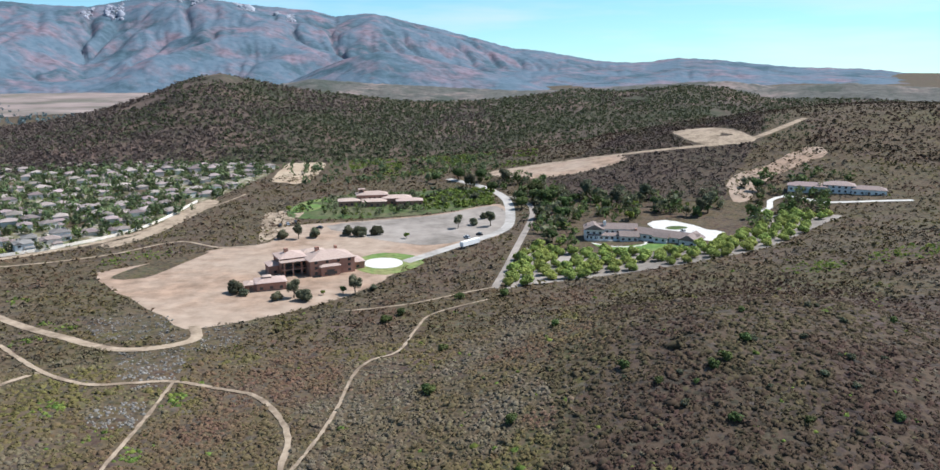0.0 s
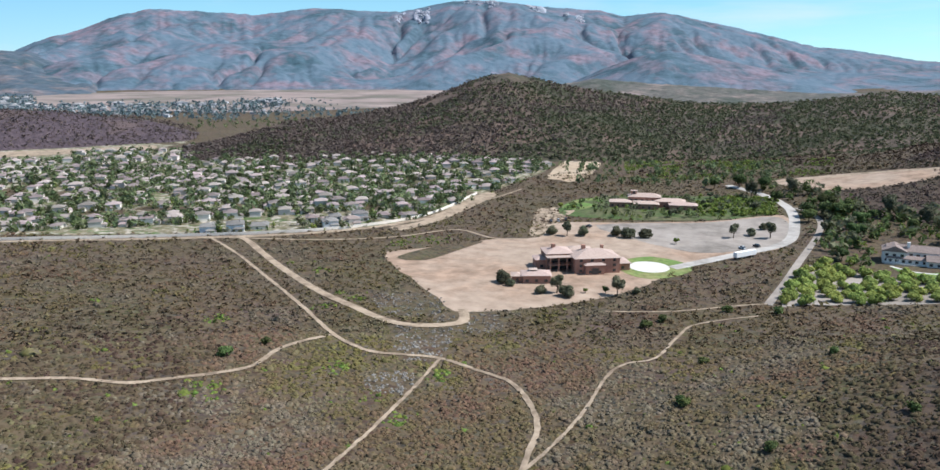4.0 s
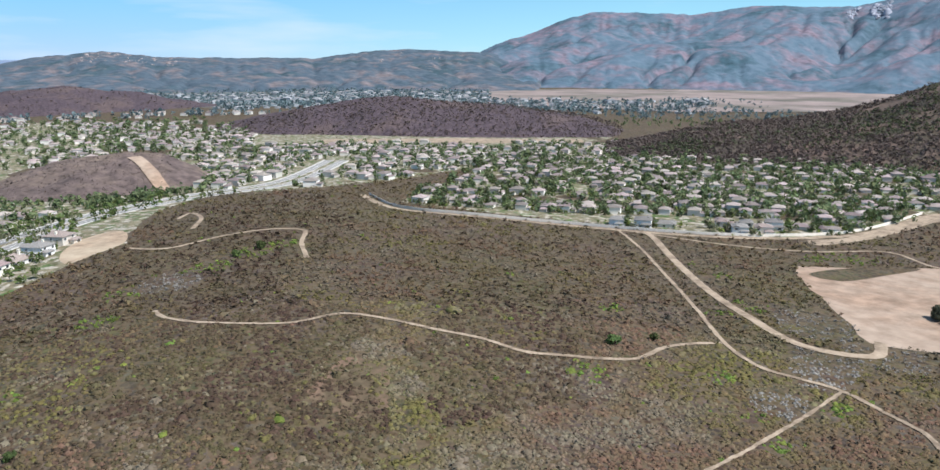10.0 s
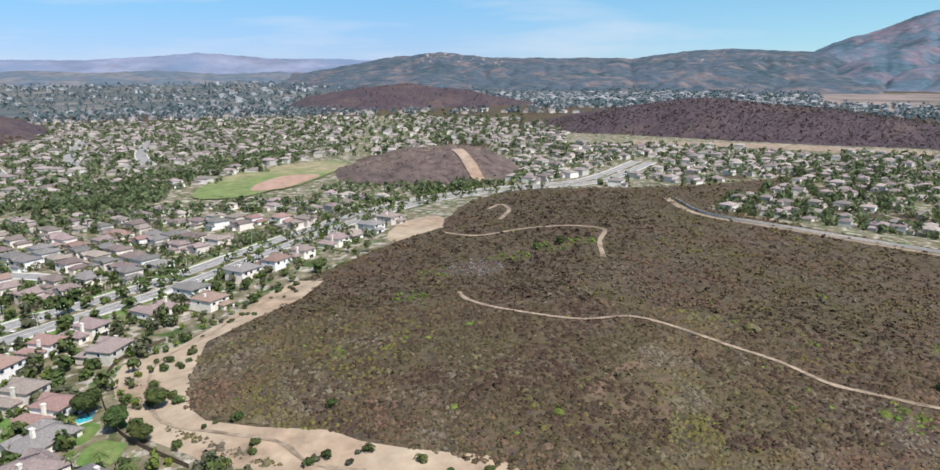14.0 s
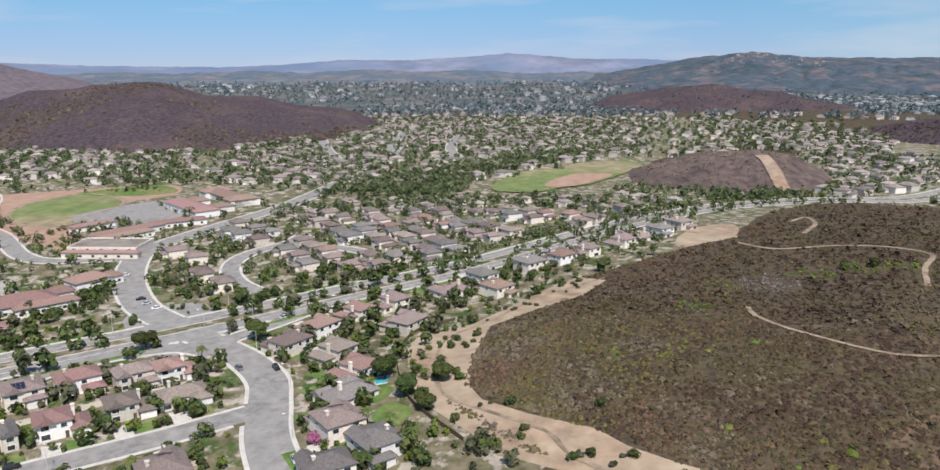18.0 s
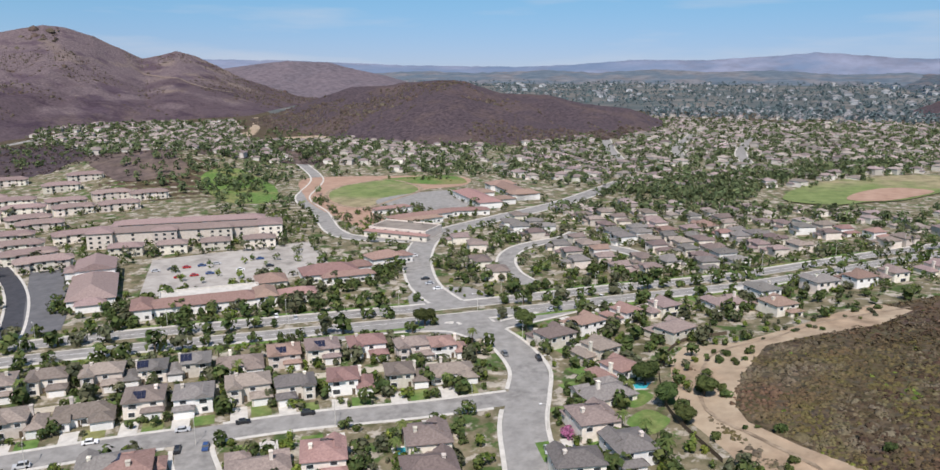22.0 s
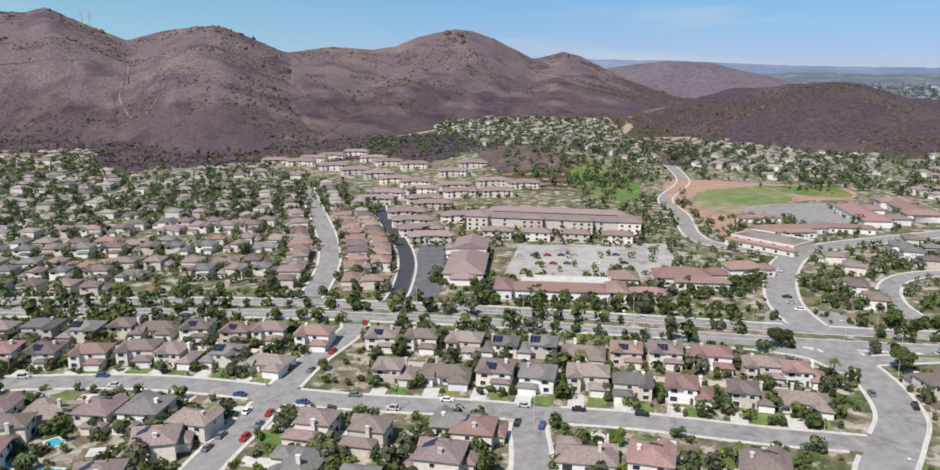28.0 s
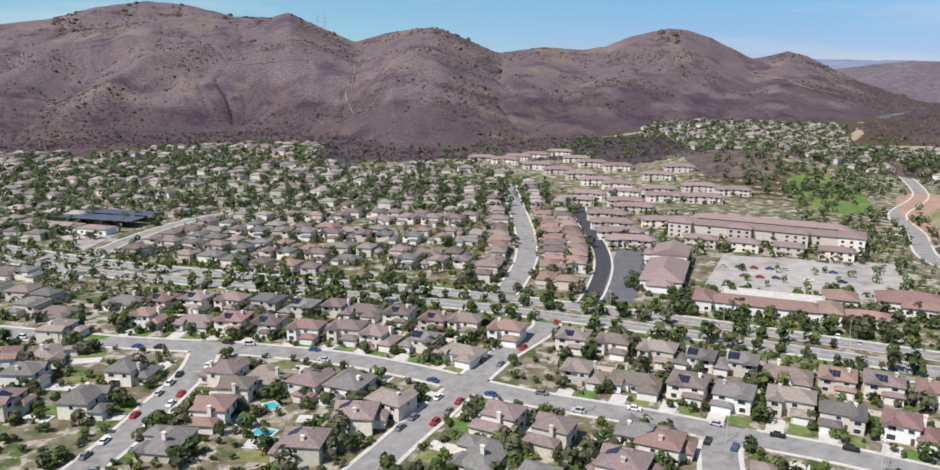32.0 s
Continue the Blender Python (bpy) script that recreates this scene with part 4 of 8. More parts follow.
plot("school_lot", [(84, -524), (58, -551), (48, -528), (66, -480)], M_PARKING, 0.16, "pale school parking lot", soft=False)
plot("parking_lot", [(-230, -291), (-281, -341), (-359, -292), (-316, -244), (-300, -243), (-236, -283)], M_PARKING, 0.16, "pale worn parking lot", soft=False)
plot("church_drive", [(-238, -384), (-262, -380), (-236, -350), (-200, -300), (-184, -282), (-172, -290), (-200, -330)], M_DARKPAVE, 0.15, "dark parking strip by the hall", soft=False)

# streets: a carriageway, and a raised pavement with its kerb on either side
BLVD = [(120, -500), (48, -431), (-32, -372), (-106, -319), (-171, -262), (-225, -207), (-281, -147), (-336, -92), (-385, -38), (-463, 30), (-530, 92), (-572, 140), (-610, 215), (-640, 300), (-760, 420)]
CROSS = [(-288, -156), (-267, -128), (-251, -108), (-232, -92), (-212, -84), (-190, -76), (-160, -60), (-130, -48)]
CROSS_N = [(-284, -150), (-309, -181), (-352, -211), (-398, -231), (-430, -231), (-470, -222), (-560, -200), (-680, -190)]
ROAD_N = [(-392, -232), (-380, -272), (-391, -300), (-435, -345), (-477, -396), (-564, -450), (-640, -540), (-720, -640)]
STREET_S = [(-210, -84), (-200, -96), (-189, -109), (-166, -138), (-146, -158), (-128, -177), (-105, -198), (-89, -214), (-64, -243), (-41, -264), (-4, -288), (35, -309), (100, -350)]
STREET_D = [(-140, -290), (-135, -270), (-126, -260), (-103, -243), (-84, -225), (-66, -207), (-54, -196), (-41, -183), (-18, -160)]
STREET_E = [(2, -293), (6, -271), (15, -249), (29, -218), (45, -190)]
STREET_C = [(-146, -160), (-136, -156), (-126, -143), (-116, -131)]
FRONT_W = [(-256, -122), (-260, -140), (-246, -163), (-226, -178)]
FRONT_E = [(-268, -124), (-297, -107), (-322, -94), (-349, -73), (-375, -50), (-415, -12), (-470, 42), (-500, 75)]
BLACK_RD = [(-290, -530), (-268, -490), (-249, -446), (-225, -385), (-204, -343), (-178, -305), (-160, -284)]
STREET_L = [(-262, -610), (-252, -585), (-225, -508), (-197, -431), (-172, -374), (-147, -333), (-128, -308)]
FOOT_RD = [(66, -415), (59, -460), (44, -499), (14, -542), (-17, -568), (-70, -615), (-140, -690), (-223, -758), (-365, -825), (-431, -862), (-485, -899), (-625, -1003), (-784, -1100), (-872, -1130)]
EDGE_RD = [(-520, 310), (-445, 290), (-395, 312), (-338, 360), (-288, 394), (-257, 421), (-230, 460), (-214, 510), (-211, 600)]


PAVED = []


def street(name, pts, width, mat=None, walk_width=1.4, label="grey asphalt residential street"):
    strip(name, pts, width, mat or M_ASPHALT, 0.08, label)
    PAVED.append((pts, width, walk_width, len(ROADS) - 1))


def pavement(pts, width, walk_width, own, side):
    """A raised pavement along one side of a street, broken where other streets join."""
    line = smooth_line(pts, 3.0)
    nor = normals(line)
    verts, faces = [], []
    off = side * (width / 2 + walk_width / 2)
    free = []
    for p, n in zip(line, nor):
        q = p + n * off
        free.append(all(road_gap(ROADS[k][0], q.x, q.y) > ROADS[k][1] + 0.4 for k in range(len(ROADS)) if k != own))
        for w in (-0.5, 0.5):
            e = q + n * walk_width * w
            z = ground_at(e.x, e.y)
            verts += [(e.x, e.y, z + 0.2), (e.x, e.y, z)]
    for i in range(len(line) - 1):
        if free[i] and free[i + 1]:
            a, b = 4 * i, 4 * i + 4
            faces += [(a, b, b + 2, a + 2), (a + 1, b + 1, b, a), (a + 2, b + 2, b + 3, a + 3)]
    if faces:
        tagged(mesh_object("pavement", verts, faces, M_CONCRETE), "pale concrete pavement with kerb", "pavement", kind="structure")


def road_gap(line, x, y):
    if abs(line[:, 0] - x).min() > 60 or abs(line[:, 1] - y).min() > 60:
        return 99.0
    a, b = line[:-1], line[1:]
    d = b - a
    t = np.clip(((x - a[:, 0]) * d[:, 0] + (y - a[:, 1]) * d[:, 1]) / (d ** 2).sum(1).clip(1e-9), 0, 1)
    return np.hypot(a[:, 0] + t * d[:, 0] - x, a[:, 1] + t * d[:, 1] - y).min()


for side in (-1, 1):
    strip("boulevard", BLVD, 9.5, M_ASPHALT, 0.1, "grey two-lane carriageway of the boulevard", offset=side * 8.2, keep=False)
    strip("median_kerb", BLVD, 0.5, M_CONCRETE, 0.24, "concrete kerb of the median", "kerb", side * 3.2, keep=False, thick=0.22)
    strip("lane_line", BLVD, 0.22, M_LINE, 0.114, "white lane line", "road marking", side * 8.2, keep=False)
strip("median", BLVD, 5.8, M_YARD, 0.18, "planted median strip", "median", keep=False)
ROADS.append((np.array([[p.x, p.y] for p in smooth_line(BLVD)]), 13.4))
PAVED.append((BLVD, 26, 1.8, len(ROADS) - 1))
plot("crossing", [(-268, -118), (-250, -140), (-272, -165), (-296, -180), (-316, -160), (-300, -135), (-284, -118)], M_ASPHALT, 0.14, "wide asphalt crossroads")
street("cross_street", CROSS, 13)
street("cross_street_north", CROSS_N, 14)
street("north_road", ROAD_N, 10)
street("south_street", STREET_S, 10.5)
street("diagonal_street", STREET_D, 10)
street("end_street", STREET_E, 10)
street("stub_street", STREET_C, 10)
street("frontage_street", FRONT_W, 9)
street("frontage_street_east", FRONT_E, 8)
street("curved_blacktop", BLACK_RD, 8.5, M_BLACKTOP, 1.2, "fresh black asphalt drive")
street("long_street", STREET_L, 11)
street("foothill_road", FOOT_RD, 9)
for pts in ([(-335, -135), (-350, -152), (-373, -166), (-397, -171), (-418, -166), (-437, -156), (-458, -154)],
            [(-1107, -342), (-944, -284), (-813, -229)], [(-1193, -228), (-998, -211), (-872, -175)], [(-1191, -140), (-988, -130), (-869, -106)], [(-429, -126), (-420, -108), (-410, -93)]):
    street("cul_de_sac", pts, 9 if pts[0][0] > -450 else 12, label="pale grey asphalt cul-de-sac")
for pts, width, walk_width, own in PAVED:
    for side in (-1, 1):
        pavement(pts, width, walk_width, own, side)
strip("edge_track", EDGE_RD, 6, M_TRAIL, 0.16, "pale dirt track along the tract wall", ragged=0.7)
strip("ranch_road", [(20, 711), (49, 716), (94, 722), (148, 710), (200, 700), (256, 702), (330, 760)], 7, M_TRAIL, 0.4, "pale dirt road")
strip("villa_drive", [(-36, 412), (-4, 455), (22, 492), (29, 540), (27, 602), (10, 654), (-20, 700)], 7, M_PARKING, 0.22, "pale gravel villa drive")
strip("grove_lane", [(12, 360), (25, 430), (45, 541), (40, 590), (30, 604)], 4, M_GRAVEL, 0.2, "narrow pale lane beside the grove")

TRAILS = [
    ("contour_trail", [(-287, 81), (-273, 81), (-254, 90), (-236, 111), (-235, 132), (-223, 143), (-204, 154), (-191, 163), (-176, 169), (-167, 179), (-153, 199), (-154, 218), (-151, 232), (-146, 242)], 1.9),
    ("ridge_trail", [(-314, 378), (-268, 346), (-213, 300), (-174, 267), (-145, 243), (-126, 235), (-113, 238), (-100, 241), (-82, 236), (-70, 231), (-60, 218), (-52, 200), (-49, 175), (-44, 140)], 1.9),
    ("fork_trail", [(-100, 241), (-98, 212), (-97, 183), (-97, 162), (-97, 130)], 1.3),
    ("wide_trail", [(-300, 388), (-281, 375), (-236, 336), (-189, 298), (-157, 279), (-132, 268), (-116, 273), (-108, 284), (-114, 300)], 4.4),
    ("upper_trail", [(-411, 104), (-391, 119), (-395, 148), (-392, 175), (-378, 189), (-353, 175), (-323, 163)], 2.5),
    ("switchback", [(-478, 152), (-500, 168), (-467, 163), (-430, 145)], 2.8),
    ("gully_trail", [(-49, 172), (-46, 184), (-43, 199), (-41, 220), (-40, 248), (-36, 262), (-27, 270), (-22, 298), (-16, 318), (9, 339)], 1.3),
    ("side_trail", [(-56, 326), (-28, 335), (-2, 353), (12, 362)], 1.4),
    ("bench_trail", [(-310, 378), (-250, 399), (-209, 428), (-182, 462), (-152, 449), (-130, 454)], 2.0),
    ("slope_path", [(-166, 25), (-175, 12), (-188, 5), (-200, -10), (-215, -27), (-240, -34), (-268, -34), (-290, -18), (-320, 0), (-350, 30)], 1.3),
    ("knoll_path", [(-205, 560), (-196, 590), (-190, 640)], 2.0),
]
for name, pts, w in TRAILS:
    strip(name, pts, w, M_TRAIL, 0.26, "narrow pale dirt trail through brush", "trail", ragged=0.25, step=3.0)

# ---------------------------------------------------------------- kinds of things


def thing(name, label, category, group=""):
    return tagged(new(name), label, category, group)


def window(parent, x, y, z, w, h, facing, sill=True):
    """A window on a wall: frame proud of the wall, pane set in it. facing: 0 front, 1 back, 2 and 3 the ends."""
    turn = (0, math.pi, -math.pi / 2, math.pi / 2)[facing]
    m = Matrix.Translation((x, y, z)) @ Matrix.Rotation(turn, 4, "Z")
    bm = bmesh.new()
    for a, b, c, d in ((-w / 2 - 0.12, -w / 2, 0, h), (w / 2, w / 2 + 0.12, 0, h), (-w / 2 - 0.12, w / 2 + 0.12, h, h + 0.14), (-w / 2 - 0.2, w / 2 + 0.2, -0.14, 0)):
        box(bm, a, b, -0.12, 0.02, c, d)
    bm.transform(m)
    ob = part("window", bm, M_TRIM, parent)
    bm = bmesh.new()
    box(bm, -w / 2, w / 2, -0.05, 0.02, 0, h)
    bm.transform(m)
    part("pane", bm, M_GLASS, ob)
    return ob


def house(kind, roof_mat, wall_mat, label, near=True, mirror=1, solar=False):
    """A stucco tract house with tiled roofs; the street lies to -y."""
    e = thing("house", label, "house", "tract houses")
    s = mirror
    walls, roof = bmesh.new(), bmesh.new()

    def bx(x0, x1, y0, y1, z0, z1):
        box(walls, *sorted((s * x0, s * x1)), y0, y1, z0, z1)

    def rf(x0, x1, y0, y1, z, rise, gable=False):
        hip(roof, *sorted((s * x0, s * x1)), y0, y1, z, rise, 0.55, gable)

    if kind == 0:        # two storeys, garage wing forward
        bx(-6.5, 6.5, -3, 6.5, 0, 5.5)
        bx(-6.5, -0.6, -7.5, -3, 0, 3.0)
        bx(2.2, 6.2, -4.6, -3, 0, 5.3)
        rf(-6.5, 6.5, -3, 6.5, 5.5, 2.2)
        rf(-6.5, -0.6, -7.5, -3.2, 3.0, 1.3)
        rf(2.2, 6.2, -4.6, 2, 5.45, 1.5, True)
        gx, gy, fz, front, back = -3.6, -7.5, 3.5, -3, 6.5
        spots = [(4.2, -4.6, 3.4, 2.0, 1.3, 0), (4.2, -4.6, 0.7, 2.0, 1.5, 0), (-1.2, -3, 3.5, 1.5, 1.2, 0), (-4.0, 6.5, 3.4, 1.8, 1.3, 1),
                 (0.5, 6.5, 3.4, 1.4, 1.3, 1), (4.0, 6.5, 3.4, 1.8, 1.3, 1), (3.0, 6.5, 0.3, 3.0, 2.0, 1), (6.5, 1.0, 3.5, 1.3, 1.2, 3), (-6.5, 2.0, 3.5, 1.3, 1.2, 2)]
    elif kind == 1:      # deep two-storey house with a cross gable
        bx(-5.8, 5.8, -4.5, 7.5, 0, 5.6)
        bx(-5.8, 1.0, 7.5, 10.5, 0, 3.0)
        bx(-0.2, 5.8, -7.2, -4.5, 0, 3.1)
        rf(-5.8, 5.8, -4.5, 7.5, 5.6, 2.1)
        rf(-5.8, 1.0, 7.3, 10.5, 3.0, 1.1)
        rf(-0.2, 5.8, -7.2, -4.7, 3.1, 1.0)
        rf(-5.2, -1.0, -4.8, 2.5, 5.62, 1.5, True)
        gx, gy, fz, front, back = 2.8, -7.2, 3.5, -4.5, 7.5
        spots = [(-3.0, -4.5, 3.4, 2.2, 1.4, 0), (-3.4, -4.5, 0.7, 1.8, 1.5, 0), (3.0, -4.5, 3.9, 1.8, 1.1, 0), (-3.2, 10.5, 0.6, 2.6, 1.8, 1),
                 (3.6, 7.5, 3.4, 1.8, 1.3, 1), (-2.6, 7.5, 3.9, 1.8, 1.1, 1), (5.8, 0.5, 3.5, 1.3, 1.2, 3), (-5.8, -1.0, 3.5, 1.3, 1.2, 2), (-5.8, 4.0, 0.8, 1.3, 1.4, 2)]
    elif kind == 2:      # one low house with a broad hipped roof
        bx(-8.0, 8.0, -3.5, 6.0, 0, 3.1)
        bx(-8.0, -2.0, -8.0, -3.5, 0, 3.0)
        bx(3.6, 8.0, -5.6, -3.5, 0, 3.0)
        rf(-8.0, 8.0, -3.5, 6.0, 3.1, 2.3)
        rf(-8.0, -2.0, -8.0, -2.5, 3.05, 1.7)
        rf(3.6, 8.0, -5.6, -1.5, 3.08, 1.4, True)
        gx, gy, fz, front, back = -5.0, -8.0, 3.0, -3.5, 6.0
        spots = [(5.8, -5.6, 0.8, 2.2, 1.4, 0), (0.0, -3.5, 0.8, 1.6, 1.4, 0), (-5.0, 6.0, 0.4, 2.6, 2.0, 1), (0.5, 6.0, 0.8, 1.8, 1.3, 1),
                 (5.2, 6.0, 0.8, 1.8, 1.3, 1), (8.0, 2.0, 0.9, 1.3, 1.2, 3), (-8.0, 1.0, 0.9, 1.3, 1.2, 2)]
    else:                # two storeys with a one-storey tail
        bx(-6.8, 2.6, -4.0, 6.2, 0, 5.5)
        bx(2.6, 7.2, -5.8, 4.2, 0, 3.0)
        rf(-6.8, 2.6, -4.0, 6.2, 5.5, 2.0)
        rf(2.4, 7.2, -5.8, 4.2, 3.0, 1.5)
        rf(-6.4, -2.2, -4.6, 0, 5.54, 1.4, True)
        gx, gy, fz, front, back = 4.9, -5.8, 3.0, -4.0, 6.2
        spots = [(-4.3, -4.0, 3.4, 2.0, 1.4, 0), (-4.3, -4.0, 0.6, 2.2, 1.6, 0), (0.5, -4.0, 3.5, 1.5, 1.2, 0), (-4.4, 6.2, 3.4, 2.0, 1.3, 1),
                 (0.4, 6.2, 3.4, 1.4, 1.2, 1), (-3.0, 6.2, 0.3, 3.2, 2.0, 1), (5.0, 4.2, 0.8, 1.8, 1.3, 1), (-6.8, 1.0, 3.5, 1.3, 1.2, 2)]
    part("wall", walls, wall_mat, e)
    part("roof", roof, roof_mat, e)
    bm = bmesh.new()
    for k in range(4):
        box(bm, s * gx - 2.4, s * gx + 2.4, gy - 0.06, gy + 0.03, 0.03 + 0.56 * k, 0.56 * (k + 1))
    part("garage_door", bm, M_TRIM, e)
    if near:
        bm = bmesh.new()
        box(bm, s * 3.4 - 0.45, s * 3.4 + 0.45, 1.5, 2.6, 2.5, fz + 4.4)
        box(bm, s * 3.4 - 0.58, s * 3.4 + 0.58, 1.37, 2.73, fz + 4.15, fz + 4.35)
        part("chimney", bm, M_STUCCO, e)
        bm = bmesh.new()
        box(bm, s * 1.1 - 0.5, s * 1.1 + 0.5, front - 0.08, front + 0.02, 0.1, 2.2)
        part("front_door", bm, M_TRUNK, e, "dark wooden front door")
        for x, y, z, w, h, f in spots:
            if f > 1 and s < 0:
                f = 5 - f
            window(e, s * x, y, z, w, h, f)
    else:
        for x, y, z, w, h, f in (spots[0], spots[3]):
            bm = bmesh.new()
            box(bm, s * x - w / 2, s * x + w / 2, y - 0.06, y + 0.06, z, z + h)
            part("window", bm, M_GLASS, e)
    if solar:
        depth = back - front
        rise = 2.2 / (depth / 2 + 0.55)
        for i in range(3):
            for j in range(2):
                x0, y0 = -3.0 + 1.3 * i, front + 0.9 + 1.7 * j
                base = (5.5 if kind != 2 else 3.1) + 0.55 * rise + 0.1
                bm = bmesh.new()
                corners = [(x0, y0), (x0 + 1.22, y0), (x0 + 1.22, y0 + 1.62), (x0, y0 + 1.62)]
                low = [bm.verts.new((px, py, base + (py - front) * rise)) for px, py in corners]
                top = [bm.verts.new((px, py, base + 0.08 + (py - front) * rise)) for px, py in corners]
                bm.faces.new(top)
                for k in range(4):
                    bm.faces.new((low[k], low[(k + 1) % 4], top[(k + 1) % 4], top[k]))
                part("solar_panel", bm, M_SOLAR, e)
    return e


def lobes(rng, count, size, squash=0.8):
    """Centres and radii of the masses of a crown."""
    out = [((0, 0, 0), 0.62 * size)]
    for _ in range(count):
        a, r = rng.uniform(0, 6.283), size * rng.uniform(0.3, 0.62)
        out.append(((r * math.cos(a), r * math.sin(a), size * rng.uniform(-0.35, 0.55) * squash), size * rng.uniform(0.28, 0.5)))
    return out


def leaf_cloud(rng, masses, count, leaf, centre, squash=0.85):
    """Loose leaf clumps, two crossed blades each, strewn over the outsides of the masses."""
    verts, faces = [], []
    for _ in range(count):
        (cx, cy, cz), r = masses[rng.randrange(len(masses))]
        d = Vector((rng.gauss(0, 1), rng.gauss(0, 1), rng.gauss(0.3, 1))).normalized()
        p = Vector((cx, cy, cz)) + d * r * rng.uniform(0.82, 1.06)
        p.z *= squash
        p += Vector(centre)
        n = (1.6 * d + Vector((rng.uniform(-0.7, 0.7), rng.uniform(-0.7, 0.7), rng.uniform(-0.2, 0.9)))).normalized()
        u = n.orthogonal().normalized()
        u.rotate(Matrix.Rotation(rng.uniform(0, 6.28), 3, n))
        w = n.cross(u)
        s = leaf * rng.uniform(0.6, 1.4)
        i = len(verts)
        verts += [tuple(p + u * s), tuple(p + w * s * 0.8 + n * 0.3 * s), tuple(p - u * s * 0.9), tuple(p - w * s + n * 0.35 * s)]
        faces += [(i, i + 1, i + 2), (i, i + 2, i + 3)]
    return verts, faces


def hearts(verts, faces, masses, centre, squash, size=0.8):
    """The dense inner foliage of each mass: a low rounded lump."""
    for (cx, cy, cz), r in masses:
        i = len(verts)
        for ring, (up, wide) in enumerate(((-0.6, 0.75), (0.15, 1.0), (0.75, 0.6))):
            for k in range(6):
                a = 1.047 * k + 0.5 * ring
                w = 1 + 0.16 * math.sin(3.1 * k + 5 * cx + ring)
                verts.append((centre[0] + cx + r * size * wide * w * math.cos(a), centre[1] + cy + r * size * wide * w * math.sin(a), centre[2] + (cz + r * size * up) * squash))
        verts.append((centre[0] + cx, centre[1] + cy, centre[2] + (cz + r * size) * squash))
        for ring in range(2):
            for k in range(6):
                a, b = i + 6 * ring + k, i + 6 * ring + (k + 1) % 6
                faces += [(a, b, b + 6), (a, b + 6, a + 6)]
        faces += [(i + 12 + k, i + 12 + (k + 1) % 6, i + 18) for k in range(6)]


def limb(bm, a, b, r0, r1, sides=6):
    a, b = Vector(a), Vector(b)
    d = (b - a).normalized()
    u = d.orthogonal().normalized()
    w = d.cross(u)
    rings = []
    for p, r in ((a, r0), (b, r1)):
        rings.append([bm.verts.new(p + (u * math.cos(k * 6.2832 / sides) + w * math.sin(k * 6.2832 / sides)) * r) for k in range(sides)])
    for k in range(sides):
        bm.faces.new((rings[0][k], rings[0][(k + 1) % sides], rings[1][(k + 1) % sides], rings[1][k]))


def tree(size, trunk, mat, label, seed, leaves=260, leaf=0.5, squash=0.85, category="tree", group="suburb trees"):
    rng = random.Random(seed)
    e = thing("tree", label, category, group)
    bm = bmesh.new()
    limb(bm, (0, 0, -0.2), (0.1 * size, 0, trunk), 0.09 * size, 0.055 * size)
    for k in range(4):
        a = k * 1.6 + rng.uniform(-0.4, 0.4)
        limb(bm, (0.1 * size, 0, trunk * rng.uniform(0.75, 0.98)), (0.45 * size * math.cos(a), 0.45 * size * math.sin(a), trunk + size * rng.uniform(0.25, 0.6)), 0.045 * size, 0.015 * size, 5)
    part("trunk", bm, M_TRUNK, e)
    masses = lobes(rng, 7, size)
    v, f = leaf_cloud(rng, masses, int(leaves * 1.25), leaf * 0.68, (0, 0, trunk + 0.62 * size * squash), squash)
    hearts(v, f, masses, (0, 0, trunk + 0.62 * size * squash), squash, 0.88)
    crown = mesh_object("crown", v, f, mat, e)
    return e


def palm(h, seed):
    rng = random.Random(seed)
    e = thing("palm_tree", "slender palm with drooping green fronds", "palm tree", "suburb palms")
    bm = bmesh.new()
    limb(bm, (0, 0, -0.2), (0.2, 0.1, h), 0.22, 0.16)
    part("trunk", bm, M_TRUNK, e)
    verts, faces = [], []
    for k in range(22):
        a, lift = rng.uniform(0, 6.283), rng.uniform(-0.2, 1.0)
        d = Vector((math.cos(a), math.sin(a), 0))
        side = Vector((-d.y, d.x, 0))
        prev = None
        for j in range(5):
            t = j / 4
            p = Vector((0.2, 0.1, h)) + d * (2.3 * t) + Vector((0, 0, lift * 2.0 * t - 2.0 * t * t))
            w = 0.34 * math.sin(math.pi * min(0.15 + t, 1) * 0.95) + 0.02
            i = len(verts)
            verts += [tuple(p - side * w - Vector((0, 0, 0.12))), tuple(p), tuple(p + side * w - Vector((0, 0, 0.12)))]
            if prev is not None:
                faces += [(prev, prev + 1, i + 1, i), (prev + 1, prev + 2, i + 2, i + 1)]
            prev = i
    mesh_object("fronds", verts, faces, M_PALM, e)
    return e


def cypress(h, seed):
    rng = random.Random(seed)
    e = thing("cypress", "tall narrow dark cypress", "tree", "suburb cypresses")
    bm = bmesh.new()
    limb(bm, (0, 0, -0.2), (0, 0, h * 0.6), 0.2, 0.06)
    part("trunk", bm, M_TRUNK, e)
    masses = [((0, 0, h * (0.18 + 0.11 * k)), h * (0.13 - 0.013 * k)) for k in range(7)]
    v, f = leaf_cloud(rng, masses, 170, 0.42, (0, 0, 0), 1.0)
    mesh_object("crown", v, f, M_LEAF, e)
    return e


